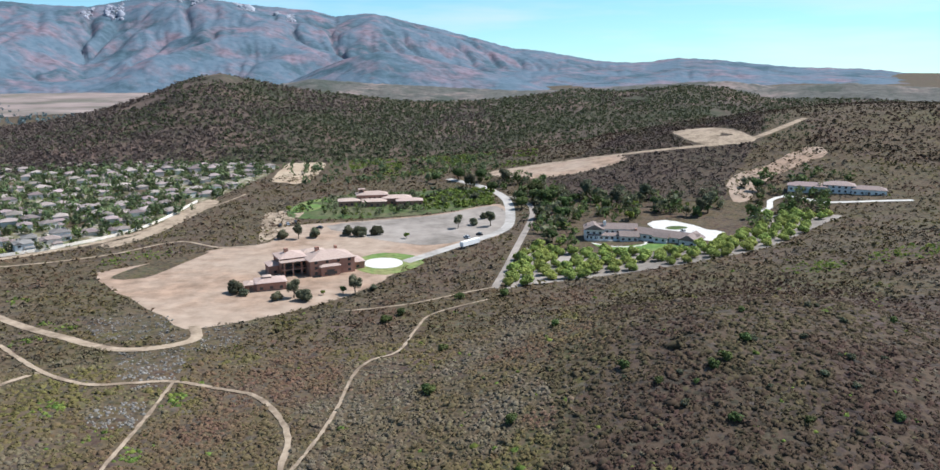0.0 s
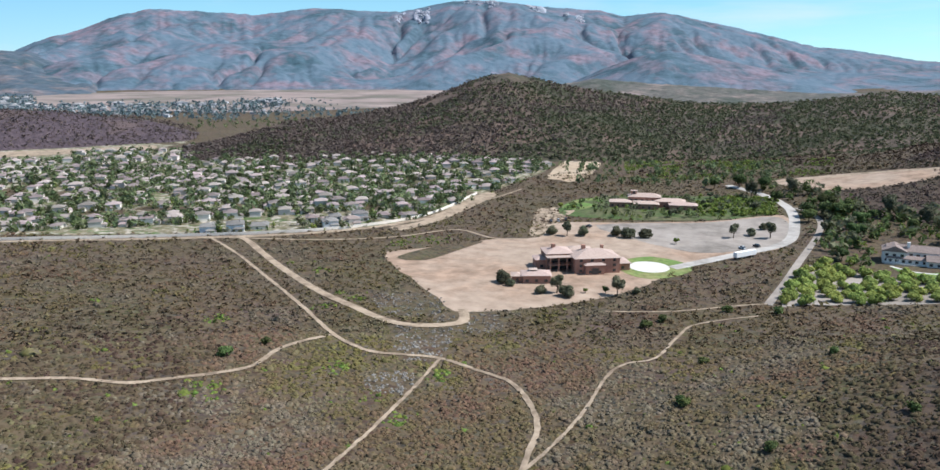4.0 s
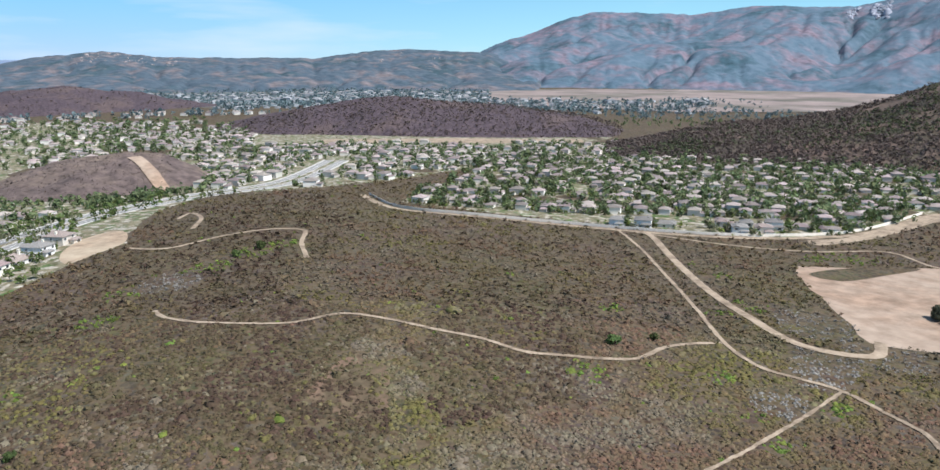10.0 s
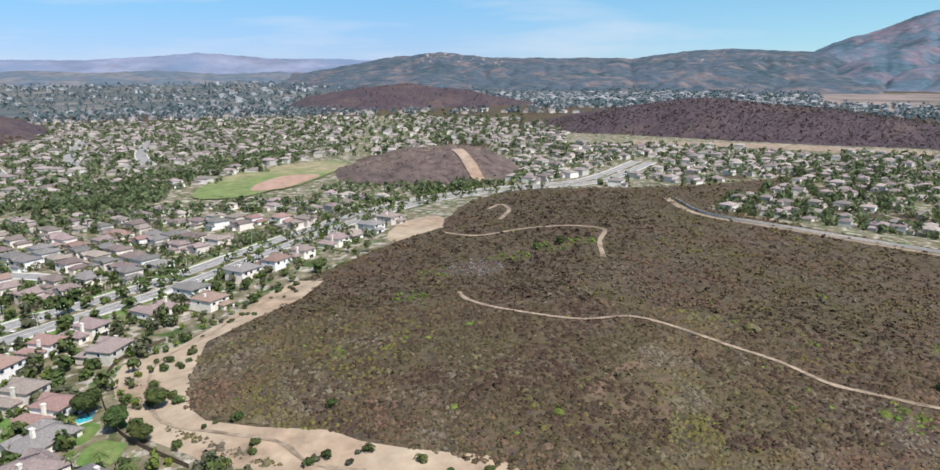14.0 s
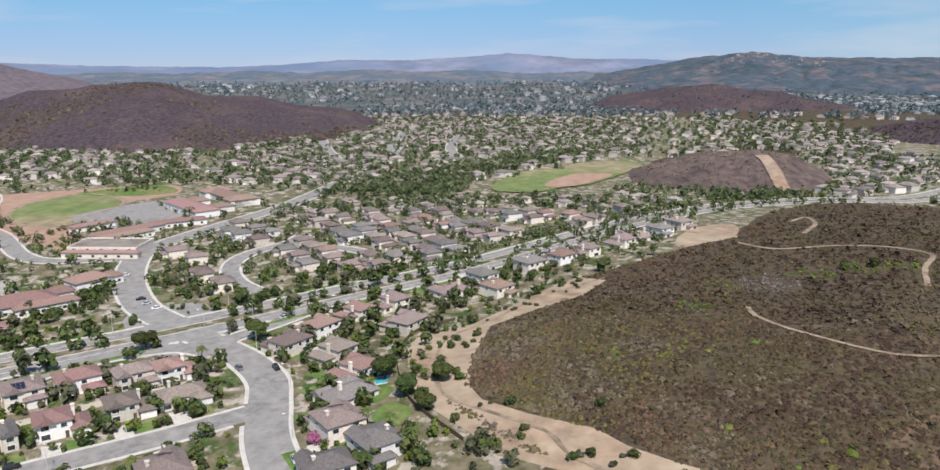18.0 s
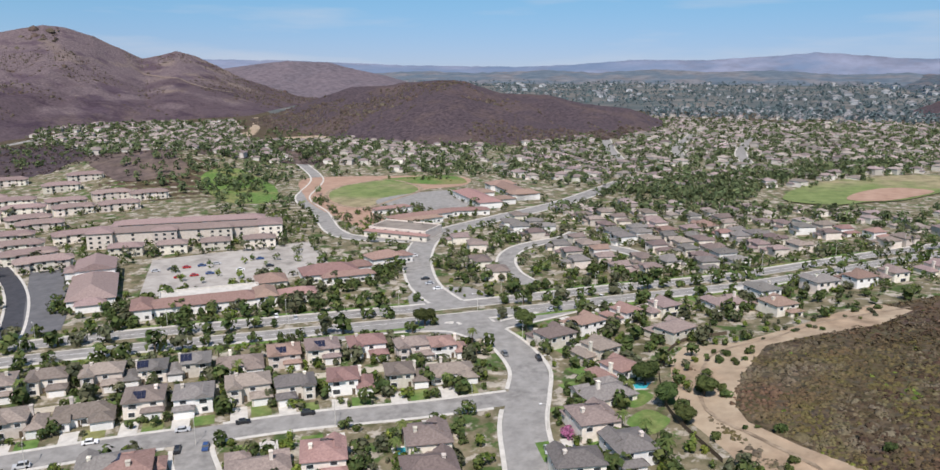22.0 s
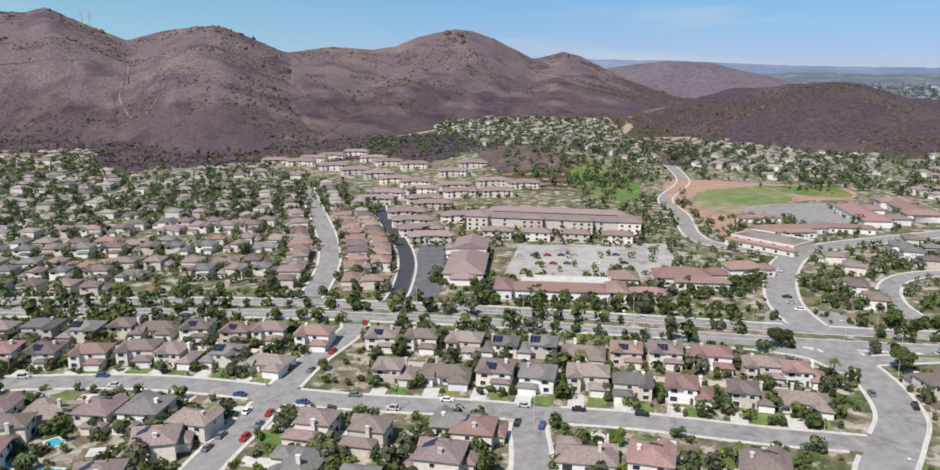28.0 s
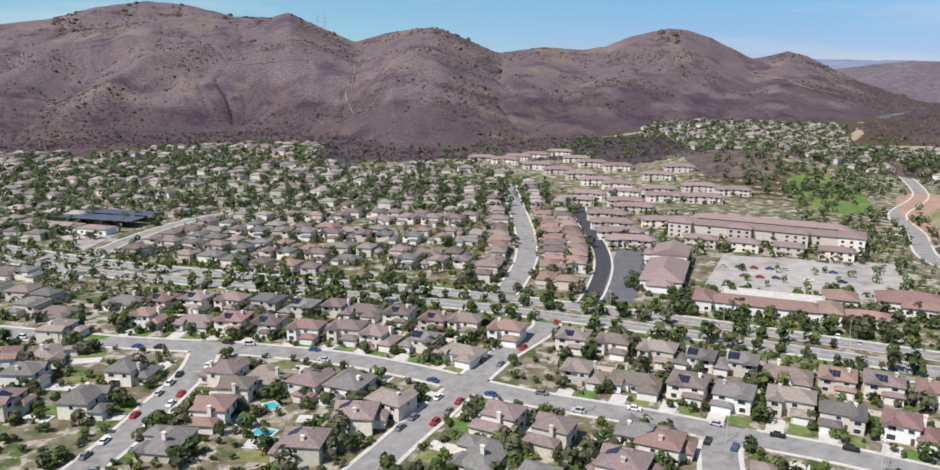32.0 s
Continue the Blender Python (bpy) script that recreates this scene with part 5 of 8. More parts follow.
def bush(size, mat, label, seed, leaves=260, leaf=0.26, group="garden bushes"):
    rng = random.Random(seed)
    e = thing("bush", label, "bush", group)
    bm = bmesh.new()
    for k in range(3):
        limb(bm, (0, 0, -0.1), (0.3 * size * math.cos(2.1 * k), 0.3 * size * math.sin(2.1 * k), 0.6 * size), 0.06, 0.03, 5)
    part("stem", bm, M_TRUNK, e)
    v, f = leaf_cloud(rng, lobes(rng, 5, size), leaves, leaf, (0, 0, 0.5 * size), 0.75)
    mesh_object("foliage", v, f, mat, e)
    return e


PAINTS = {"white": (0.75, 0.75, 0.74), "silver": (0.45, 0.46, 0.47), "black": (0.02, 0.02, 0.022), "red": (0.4, 0.02, 0.02), "blue": (0.04, 0.08, 0.2), "grey": (0.16, 0.165, 0.17)}
CAR_MATS = {k: material(k + "_car_paint", v, tuple(min(1, c * 1.1) for c in v), 2.0, 0.25, spec=0.5, metallic=0.0) for k, v in PAINTS.items()}
M_TYRE = material("tyre_rubber", (0.015, 0.015, 0.015), (0.03, 0.03, 0.03), 5, 0.9)


def car(paint, tall=False):
    e = thing("car", f"{paint} parked {'van' if tall else 'car'} with dark windows", "car", "parked cars")
    h = 1.0 if not tall else 1.15
    bm = bmesh.new()
    box(bm, -0.9, 0.9, -2.25, 2.25, 0.3, h * 0.88)
    top = [v for v in bm.verts if v.co.z > 0.6]
    for v in top:
        v.co.x *= 0.95
        v.co.y *= 0.97
    part("body", bm, CAR_MATS[paint], e)
    bm = bmesh.new()
    box(bm, -0.82, 0.82, -1.9 if tall else -1.5, 1.1, h * 0.88, h * 0.88 + (0.75 if tall else 0.55))
    for v in bm.verts:
        if v.co.z > h * 0.95:
            v.co.x *= 0.82
            v.co.y = v.co.y * 0.72 - 0.1
    cabin = part("cabin", bm, M_GLASS, e)
    bm = bmesh.new()
    z = h * 0.88 + (0.75 if tall else 0.55)
    box(bm, -0.66, 0.66, (-1.45 if tall else -1.15), 0.68, z, z + 0.05)
    part("car_roof", bm, CAR_MATS[paint], e)
    for x in (-0.82, 0.82):
        for y in (-1.4, 1.4):
            bm = bmesh.new()
            limb(bm, (x - 0.11, y, 0.33), (x + 0.11, y, 0.33), 0.33, 0.33, 10)
            bmesh.ops.holes_fill(bm, edges=bm.edges)
            part("wheel", bm, M_TYRE, e)
    return e


def street_lamp():
    e = thing("street_lamp", "slim grey street lamp with curved arm", "street lamp", "street lamps")
    bm = bmesh.new()
    limb(bm, (0, 0, 0), (0, 0, 8.0), 0.11, 0.07, 8)
    part("pole", bm, M_CONCRETE, e)
    bm = bmesh.new()
    limb(bm, (0, 0, 8.0), (0, -1.0, 8.5), 0.06, 0.05, 6)
    limb(bm, (0, -1.0, 8.5), (0, -2.0, 8.55), 0.05, 0.05, 6)
    part("arm", bm, M_CONCRETE, e)
    bm = bmesh.new()
    box(bm, -0.16, 0.16, -2.7, -1.95, 8.45, 8.62)
    part("lamp_head", bm, M_TRIM, e)
    return e


# ---------------------------------------------------------------- pattern things, set far below the land's use and then copied
ROOFS = [(M_ROOF, "brown tiled"), (M_ROOFGREY, "grey tiled"), (M_ROOFRED, "reddish tiled")]
NEAR_KINDS, MID_KINDS = [], []
for k in range(4):
    for j, (rm, words) in enumerate(ROOFS):
        storeys = "one-storey" if k == 2 else "two-storey"
        wm, wname = ((M_STUCCO, "beige"), (M_STUCCO, "tan"), (M_WHITE, "white"))[(k + j) % 3]
        label = f"{storeys} {wname} stucco house under a {words} roof"
        NEAR_KINDS.append((house, (k, rm, wm, label, True, 1 if (k + j) % 2 else -1, (k + 2 * j) % 4 == 1)))
        MID_KINDS.append((house, (k, rm, wm, label, False, 1 if j % 2 else -1, False)))
TREE_KINDS = [
    (tree, (3.4, 2.4, M_LEAF, "broad dark green street tree", 11, 900, 0.42)),
    (tree, (2.6, 2.2, M_LEAF, "rounded dark green garden tree", 12, 760, 0.42)),
    (tree, (2.4, 1.9, M_LEAFDUSTY, "dusty olive-green garden tree", 13, 700, 0.42)),
    (tree, (3.8, 3.2, M_LEAFDUSTY, "tall loose eucalyptus with dusty leaves", 14, 900, 0.42, 1.1)),
    (tree, (2.0, 1.6, M_LEAFLIGHT, "small bright green garden tree", 15, 600, 0.36)),
    (tree, (4.6, 2.2, M_LEAF, "wide spreading dark oak", 16, 1200, 0.46, 0.7)),
    (tree, (3.0, 0.5, M_LEAFDUSTY, "low bushy dusty green tree", 17, 760, 0.4)),
]
BUSH_KINDS = [
    (bush, (1.4, M_LEAFLIGHT, "bright green garden bush", 21)),
    (bush, (1.6, M_LEAF, "dark green rounded garden bush", 22)),
    (bush, (1.2, M_LEAFDUSTY, "dusty grey-green garden bush", 23)),
]
made = {}


def place(kind, x, y, turn=0.0, scale=1.0, z=None):
    """A thing of that kind, resting on the land."""
    maker, args = kind
    key = (maker, *[a if not isinstance(a, bpy.types.Material) else a.name for a in args])
    m = Matrix.Translation((x, y, ground_at(x, y) if z is None else z)) @ Matrix.Rotation(turn, 4, "Z")
    if key not in made:
        ob = made[key] = maker(*args)
        ob.matrix_basis = m
        ob.scale = (scale,) * 3
        return ob
    ob = copy_thing(made[key], m)
    ob.scale = (scale,) * 3
    return ob


def clear_of_roads(x, y, gap):
    for line, half in ROADS:
        if abs(line[:, 0] - x).min() > 60 + half or abs(line[:, 1] - y).min() > 60 + half:
            continue
        a, b = line[:-1], line[1:]
        d = b - a
        t = np.clip(((x - a[:, 0]) * d[:, 0] + (y - a[:, 1]) * d[:, 1]) / (d ** 2).sum(1).clip(1e-9), 0, 1)
        if np.hypot(a[:, 0] + t * d[:, 0] - x, a[:, 1] + t * d[:, 1] - y).min() < half + gap:
            return False
    return True

# ---------------------------------------------------------------- the near neighbourhood
rng = random.Random(7)
WAITING = []        # tract houses, of which the nearest become things
FAR_HOUSES = []     # x, y, turn, scale of houses too far to pick apart
HOUSES = []         # x, y, radius of everything built


def facing(x, y, pts):
    """The turn that sets a house's front towards the nearest stretch of the street."""
    line = np.array(pts, float)
    a, b = line[:-1], line[1:]
    d = b - a
    t = np.clip(((x - a[:, 0]) * d[:, 0] + (y - a[:, 1]) * d[:, 1]) / (d ** 2).sum(1), 0, 1)
    q = a + t[:, None] * d
    i = np.hypot(q[:, 0] - x, q[:, 1] - y).argmin()
    return math.atan2(q[i, 1] - y, q[i, 0] - x) + math.pi / 2, q[i]


def front_plot(x, y, turn, length):
    """Concrete drive from the garage to the street, and a strip of lawn."""
    for name, x0, x1, mat, lift, label, cat in (("driveway", -6.2, -0.9, M_CONCRETE, 0.12, "pale concrete driveway", "driveway"), ("front_lawn", 0.2, 6.4, M_LAWN, 0.11, "small front lawn", "lawn")):
        c, s = math.cos(turn), math.sin(turn)
        verts = []
        for px, py in ((x0, -length), (x1, -length), (x1, -6.8), (x0, -6.8)):
            wx, wy = x + c * px - s * py, y + s * px + c * py
            verts.append((wx, wy, ground_at(wx, wy) + lift))
        tagged(mesh_object(name, verts, [(0, 1, 2, 3)], mat), label, cat, kind="structure")


ROW_A = [(-132, -241), (-144, -231), (-155, -218), (-165, -208), (-176, -199), (-187, -186), (-198, -175), (-209, -166), (-219, -153), (-226, -137), (-233, -126)]
ROW_B = [(-119, -209), (-133, -198), (-146, -187), (-155, -175), (-169, -165), (-177, -152), (-189, -139), (-202, -125), (-213, -113)]
ROW_C = [(35, -357), (20, -347), (5, -343), (-10, -337), (-25, -329), (-38, -317), (-54, -311), (-64, -306), (-76, -293), (-88, -280), (-99, -273), (-111, -258)]
ROW_D = [(25, -325), (6, -315), (-8, -306), (-21, -297), (-35, -286), (-50, -279), (-61, -268), (-75, -258), (-86, -244)]
ROW_E = [(26, -269), (-4, -257), (-19, -247), (-32, -237), (-44, -229), (-54, -213)]
ROW_F = [(-3, -238), (5, -223), (17, -210), (-36, -206), (-19, -194), (37, -244)]
ROW_G = [(-78, -190), (-89, -177), (-66, -173), (-114, -160), (-98, -153), (-72, -154)]
ROW_H = [(-136, -131), (-148, -118), (-168, -97), (-154, -88), (-116, -166)]
ROW_E2 = [(-261, -96), (-281, -90), (-252, -76), (-234, -63), (-217, -61), (-196, -58), (-184, -44), (-172, -54), (-283, -55), (-299, -80), (-313, -67), (-334, -43), (-355, -31), (-332, -22), (-376, -8), (-389, 8), (-401, 21), (-418, 41), (-432, 52), (-447, 66), (-466, 80)]
ROW_I = [(55, -298), (59, -276), (63, -252), (69, -296), (55, -321)]
for row, street_pts, roofs in ((ROW_I, STREET_E, "01020"), (ROW_A, BLVD, "000110202021"), (ROW_B, STREET_S, "0001012000"), (ROW_C, BLVD, "1200110002022"), (ROW_D, STREET_S, "2020200100"),
                               (ROW_E, STREET_S, "1000100"), (ROW_F, STREET_E, "0210010"), (ROW_G, STREET_D, "0012010"), (ROW_H, STREET_S, "0200100"), (ROW_E2, FRONT_E, "020210110200121200010210"),):
    for i, (x, y) in enumerate(row):
        turn, q = facing(x, y, street_pts)
        if street_pts is BLVD:
            turn += math.pi
        else:
            x, y = x - math.sin(turn) * 1.8, y + math.cos(turn) * 1.8
        shape = (0, 1, 3, 0, 1, 2, 3)[(i * 3 + len(row)) % 7]
        place(NEAR_KINDS[shape * 3 + int(roofs[i])], x, y, turn, rng.uniform(0.96, 1.06))
        HOUSES.append((x, y, 7.5))
        if street_pts is not BLVD:
            reach = min(math.hypot(q[0] - x, q[1] - y) - 6.6, 18)
            if reach > 8.6:
                front_plot(x, y, turn, reach)

# ---------------------------------------------------------------- tracts further off, row by row


def tract(poly, angle, lot, pitch, kinds, roofs, skip=0.08, gap=7.0, start=0.0, wave=9.0, jitter=1.2):
    """Back-to-back rows of houses on streets that run along angle."""
    c, s = math.cos(radians(angle)), math.sin(radians(angle))
    u = [(x * c + y * s, -x * s + y * c) for x, y in poly]
    u0, u1, v0, v1 = min(p[0] for p in u), max(p[0] for p in u), min(p[1] for p in u), max(p[1] for p in u)
    spots = []
    v = v0 + start
    row = 0
    while v < v1:
        w = u0 + rng.uniform(0, lot)
        while w < u1:
            bend = wave * math.sin(w / 70 + row // 2)
            x, y = w * c - (v + bend) * s, w * s + (v + bend) * c
            if inside(poly, x, y) and rng.random() > skip and clear_of_roads(x, y, gap) and all((x - a) ** 2 + (y - b) ** 2 > (r + lot * 0.42) ** 2 for a, b, r in HOUSES if abs(x - a) < 30):
                face = radians(angle) + (math.pi if row % 2 else 0)
                spots.append((x, y, face + rng.uniform(-0.12, 0.12)))
            w += lot * rng.uniform(0.94, 1.1)
        v += pitch[row % 2]
        row += 1
    for x, y, face in spots:
        HOUSES.append((x, y, lot * 0.42))
        kind = kinds[rng.choice((0, 0, 1, 1, 3, 3, 2)) * 3 + int(rng.choice(roofs))]
        WAITING.append((math.hypot(x, y), kind, x + rng.uniform(-jitter, jitter), y + rng.uniform(-jitter, jitter), face, rng.uniform(0.84, 0.97)))


def along(pts, off, lot, kinds, roofs, lo=0.0, hi=1.0):
    """A row of houses beside a street, fronts to it; off: metres to its left, or to its right when negative."""
    line = smooth_line(pts, 1.0)
    nor = normals(line)
    n = len(line)
    i = int(n * lo)
    while i < n * hi - 1:
        p = line[i] + nor[i] * off
        if clear_of_roads(p.x, p.y, 6) and all((p.x - a) ** 2 + (p.y - b) ** 2 > (r + lot * 0.4) ** 2 for a, b, r in HOUSES if abs(p.x - a) < 30):
            face = math.atan2(nor[i].y, nor[i].x) + (math.pi / 2 if off < 0 else -math.pi / 2) + math.pi
            HOUSES.append((p.x, p.y, lot * 0.42))
            WAITING.append((math.hypot(p.x, p.y), kinds[rng.choice((0, 1, 3, 1, 0, 2)) * 3 + int(rng.choice(roofs))], p.x, p.y, face, rng.uniform(0.84, 0.97)))
            i += int(lot * rng.uniform(0.95, 1.12))
        else:
            i += 2


along(STREET_L, 17, 15.5, MID_KINDS, "0022", 0.0, 0.93)
along(STREET_L, -17, 15.5, MID_KINDS, "0002", 0.0, 0.93)
along(BLACK_RD, -15, 15.5, MID_KINDS, "0022", 0.0, 0.9)
T_L = [(75, -455), (40, -448), (-20, -405), (-90, -355), (-128, -330), (-150, -365), (-215, -530), (-240, -600), (-175, -690), (-100, -720), (-20, -650), (30, -570), (45, -490)]
T_LL = [(-160, -318), (-190, -345), (-225, -420), (-268, -520), (-282, -560), (-250, -565), (-215, -480), (-185, -400), (-140, -328)]
T_E = [(-331, -140), (-349, -100), (-418, -25), (-544, 90), (-600, 118), (-620, 60), (-600, -63), (-570, -160), (-500, -205), (-447, -222), (-392, -210), (-330, -175)]
T_ELM = [(100, -505), (150, -540), (330, -560), (330, -840), (60, -870), (-40, -800), (20, -650), (60, -560)]
tract(T_L, 146, 16.5, (18, 29), MID_KINDS, "00010102")
tract(T_LL, 62, 13.5, (16, 30), MID_KINDS, "0022")
tract(T_E, 41, 17, (19, 31), MID_KINDS, "00010102", wave=20.0, jitter=2.5)
tract(TRACT_N, 35, 17, (20, 33), MID_KINDS, "00111", gap=9, wave=20.0, jitter=3.0)
tract([(60, -300), (190, -330), (150, -470), (60, -420)], 146, 16, (19, 30), MID_KINDS, "001")


WAITING.sort(key=lambda w: w[0])
for n, (_, kind, x, y, face, sc) in enumerate(WAITING):
    if n < 210:
        place(kind, x, y, face, sc)
    else:
        FAR_HOUSES.append((x, y, face, sc))

# ---------------------------------------------------------------- long condominium blocks, flats, shops and the school
def block(name, label, category, boxes, roof_mat, wall_mat, x, y, turn, windows=3.2, group="", flat=(), gables=(), extras=()):
    """A larger building from several masses: x0, x1, y0, y1, height, rise of its roof."""
    e = thing(name, label, category, group)
    for i, (x0, x1, y0, y1, h, rise) in enumerate(boxes):
        bm = bmesh.new()
        box(bm, x0, x1, y0, y1, -1.0, h)
        wall = part("wall", bm, wall_mat, e)
        bm = bmesh.new()
        if i in flat:
            for a, b, c, d in ((x0 - 0.1, x1 + 0.1, y0 - 0.1, y0 + 0.3), (x0 - 0.1, x1 + 0.1, y1 - 0.3, y1 + 0.1), (x0 - 0.1, x0 + 0.3, y0 + 0.3, y1 - 0.3), (x1 - 0.3, x1 + 0.1, y0 + 0.3, y1 - 0.3)):
                box(bm, a, b, c, d, h - 0.2, h + 0.7)
            part("parapet", bm, wall_mat, e)
        else:
            hip(bm, x0, x1, y0, y1, h, rise, 0.7, i in gables)
            part("roof", bm, roof_mat, e)
        for storey in range(int(h // 2.7)):
            z = 0.8 + storey * 2.8
            for side, yy in ((0, y0), (1, y1)):
                n = max(1, int((x1 - x0) / windows))
                if i > 5 or n > 14:
                    n = min(n, 8)
                for k in range(n):
                    xx = x0 + (k + 0.5) * (x1 - x0) / n
                    bm = bmesh.new()
                    box(bm, xx - 0.8, xx + 0.8, yy - 0.07, yy + 0.07, z, z + 1.4)
                    part("window", bm, M_GLASS, e)
    for what, x0, x1, y0, y1, z0, z1, mat in extras:
        bm = bmesh.new()
        box(bm, x0, x1, y0, y1, z0, z1)
        part(what, bm, mat, e)
    e.matrix_basis = Matrix.Translation((x, y, ground_at(x, y))) @ Matrix.Rotation(turn, 4, "Z")
    for px, py in ((0, 0), (0.33, 0), (-0.33, 0), (0.45, 0), (-0.45, 0)):
        w = max(b[1] for b in boxes) - min(b[0] for b in boxes)
        HOUSES.append((x + px * w * math.cos(turn), y + px * w * math.sin(turn), 9))
    return e


condo = block("condominium", "long two-storey white condominium with a terracotta tile roof", "apartment building",
              [(-14, 14, -5, 5, 5.6, 2.2), (-13, -7, -6.4, -5, 5.4, 1.0), (6, 12, -6.4, -5, 5.4, 1.0)], M_CONDOROOF, M_STUCCO, -242, -378, radians(149), 5.5, "condominiums")
CONDOS = [(-316, -668), (-325, -640), (-378, -704), (-378, -671), (-336, -616), (-336, -586), (-389, -640), (-344, -562), (-395, -580), (-425, -590), (-330, -530), (-362, -528), (-349, -501),
          (-374, -484), (-397, -522), (-412, -497), (-297, -531), (-276, -512), (-309, -493), (-302, -470), (-270, -453), (-258, -426), (-248, -400), (-293, -420), (-279, -723), (-297, -703), (-324, -733), (-356, -757), (-390, -768)]
for x, y in CONDOS:
    copy_thing(condo, Matrix.Translation((x, y, ground_at(x, y))) @ Matrix.Rotation(radians(149 + rng.uniform(-4, 4)), 4, "Z"))
    HOUSES.append((x, y, 9))
flats = block("apartment_block", "long three-storey cream apartment block with tiled roofs", "apartment building",
              [(-50, 50, 0, 14, 8.8, 2.2), (-56, -42, -4, 16, 9.8, 2.0), (-20, -6, -4, 2, 9.6, 1.6), (12, 26, -4, 2, 9.6, 1.6), (42, 56, -4, 16, 9.8, 2.0), (-46, 46, 24, 36, 8.6, 2.2)], M_CONDOROOF, M_STUCCO, -321, -356, radians(133.2), 4.0)
block("apartment_block", "lower front range of cream apartments", "apartment building",
      [(-46, -28, -5, 5, 5.8, 2.0), (-20, -4, -5, 5, 5.8, 2.0), (4, 20, -5, 5, 5.8, 2.0), (28, 46, -5, 5, 5.8, 2.0)], M_CONDOROOF, M_STUCCO, -309, -338, radians(135), 4.5)
block("parish_hall", "low white hall with a broad salmon tile roof", "hall",
      [(-32, 12, -10, 10, 4.6, 4.4), (10, 32, -9, 9, 7.8, 3.2), (14, 24, 9, 14, 6.4, 2.0), (-38, -30, -6, 6, 3.8, 2.0)], M_CONDOROOF, M_WHITE, -229, -320, radians(230), 4.5, gables=(1,))
block("shopping_arcade", "long low white arcade with terracotta roof", "shop",
      [(-24, 24, -6, 6, 4.5, 2.6), (-30, -22, -8, 8, 5.2, 2.4), (22, 31, -8, 8, 5.4, 2.6)], M_ROOFRED, M_WHITE, -232, -250, radians(138), 4.0)
block("shop_roofs", "flat white shop roof behind parapets", "shop", [(-24, 20, -5, 6, 4.4, 0)], M_CONCRETE, M_CONCRETE, -244, -256, radians(138), 6.0, flat=(0,))
block("corner_shop", "small eight-sided tiled shop", "shop", [(-7, 7, -7, 7, 4.6, 3.0)], M_ROOFRED, M_STUCCO, -272, -247, radians(138), 4.0)
block("restaurant", "broad low restaurant under a brown tile roof", "restaurant",
      [(-15, 13, -8, 8, 4.6, 3.6), (-6, 20, -13, -7, 4.0, 2.0), (10, 22, 2, 10, 4.2, 2.6)], M_ROOFRED, M_WHITE, -299, -231, radians(138), 4.0)
block("restaurant", "tile-roofed pavilion among trees", "restaurant", [(-9, 9, -6, 6, 5.2, 3.0), (6, 16, -4, 5, 4.2, 2.2)], M_ROOFRED, M_WHITE, -334, -222, radians(150), 4.0)
block("shop_pavilion", "low tiled shop pavilion", "shop", [(-8, 8, -5, 5, 4.2, 2.2)], M_ROOFRED, M_WHITE, -262, -222, radians(138), 4.0)
block("school", "broad school hall under red tile roofs", "school", [(-30, 30, -10, 8, 5.0, 3.0), (-30, -14, 8, 20, 4.6, 2.0), (6, 20, 8, 24, 4.6, 2.0)], M_ROOFRED, M_WHITE, -528, -262, radians(48), 7.0)
block("school", "long school classroom wing under red tiles", "school", [(-34, 30, -8, 8, 5.2, 2.8), (-34, -20, -12, 12, 5.6, 2.8), (16, 30, -12, 12, 5.6, 2.8)], M_ROOFRED, M_WHITE, -572, -252, radians(46), 8.0)
block("school", "long white school wing with a low red roof", "school", [(-24, 24, -5, 5, 4.2, 1.8), (-26, 10, -15, -8, 4.0, 1.6)], M_ROOFRED, M_WHITE, -446, -266, radians(150), 7.0)
block("school", "flat cream school hall with a red fascia", "school", [(-20, 20, -12, 12, 5.4, 0), (-22, 22, -15, -11, 3.6, 1.2)], M_ROOFRED, M_STUCCO, -403, -251, radians(95), 7.0, flat=(0,), extras=[("flat_roof", -19.6, 19.6, -11.6, 11.6, 5.3, 5.5, M_GRAVEL)])
block("school", "low school classrooms with a red roof", "school", [(-18, 18, -5, 5, 3.8, 1.6)], M_ROOFRED, M_WHITE, -478, -248, radians(130), 7.0)
block("school", "low school canopy under red tiles", "school", [(-14, 14, -4, 4, 3.6, 1.4)], M_ROOFRED, M_WHITE, -462, -300, radians(150), 7.0)
block("school", "pale school wings under pinkish roofs beside a solar canopy", "school", [(-30, 4, -34, -25, 4.2, 1.6), (8, 30, -37, -27, 4.2, 1.6)], M_CONDOROOF, M_WHITE, 60, -566, radians(144.6), 6.0,
      extras=[("solar_canopy", -32, 32, -16, 0, 5.0, 5.25, M_CANOPY), ("solar_canopy", -30, 32, 3, 17, 5.2, 5.45, M_CANOPY)] + [("canopy_post", a - 0.2, a + 0.2, b - 0.2, b + 0.2, -0.5, 5.1, M_CONCRETE) for a in (-26, -9, 9, 26) for b in (-8, 10)])

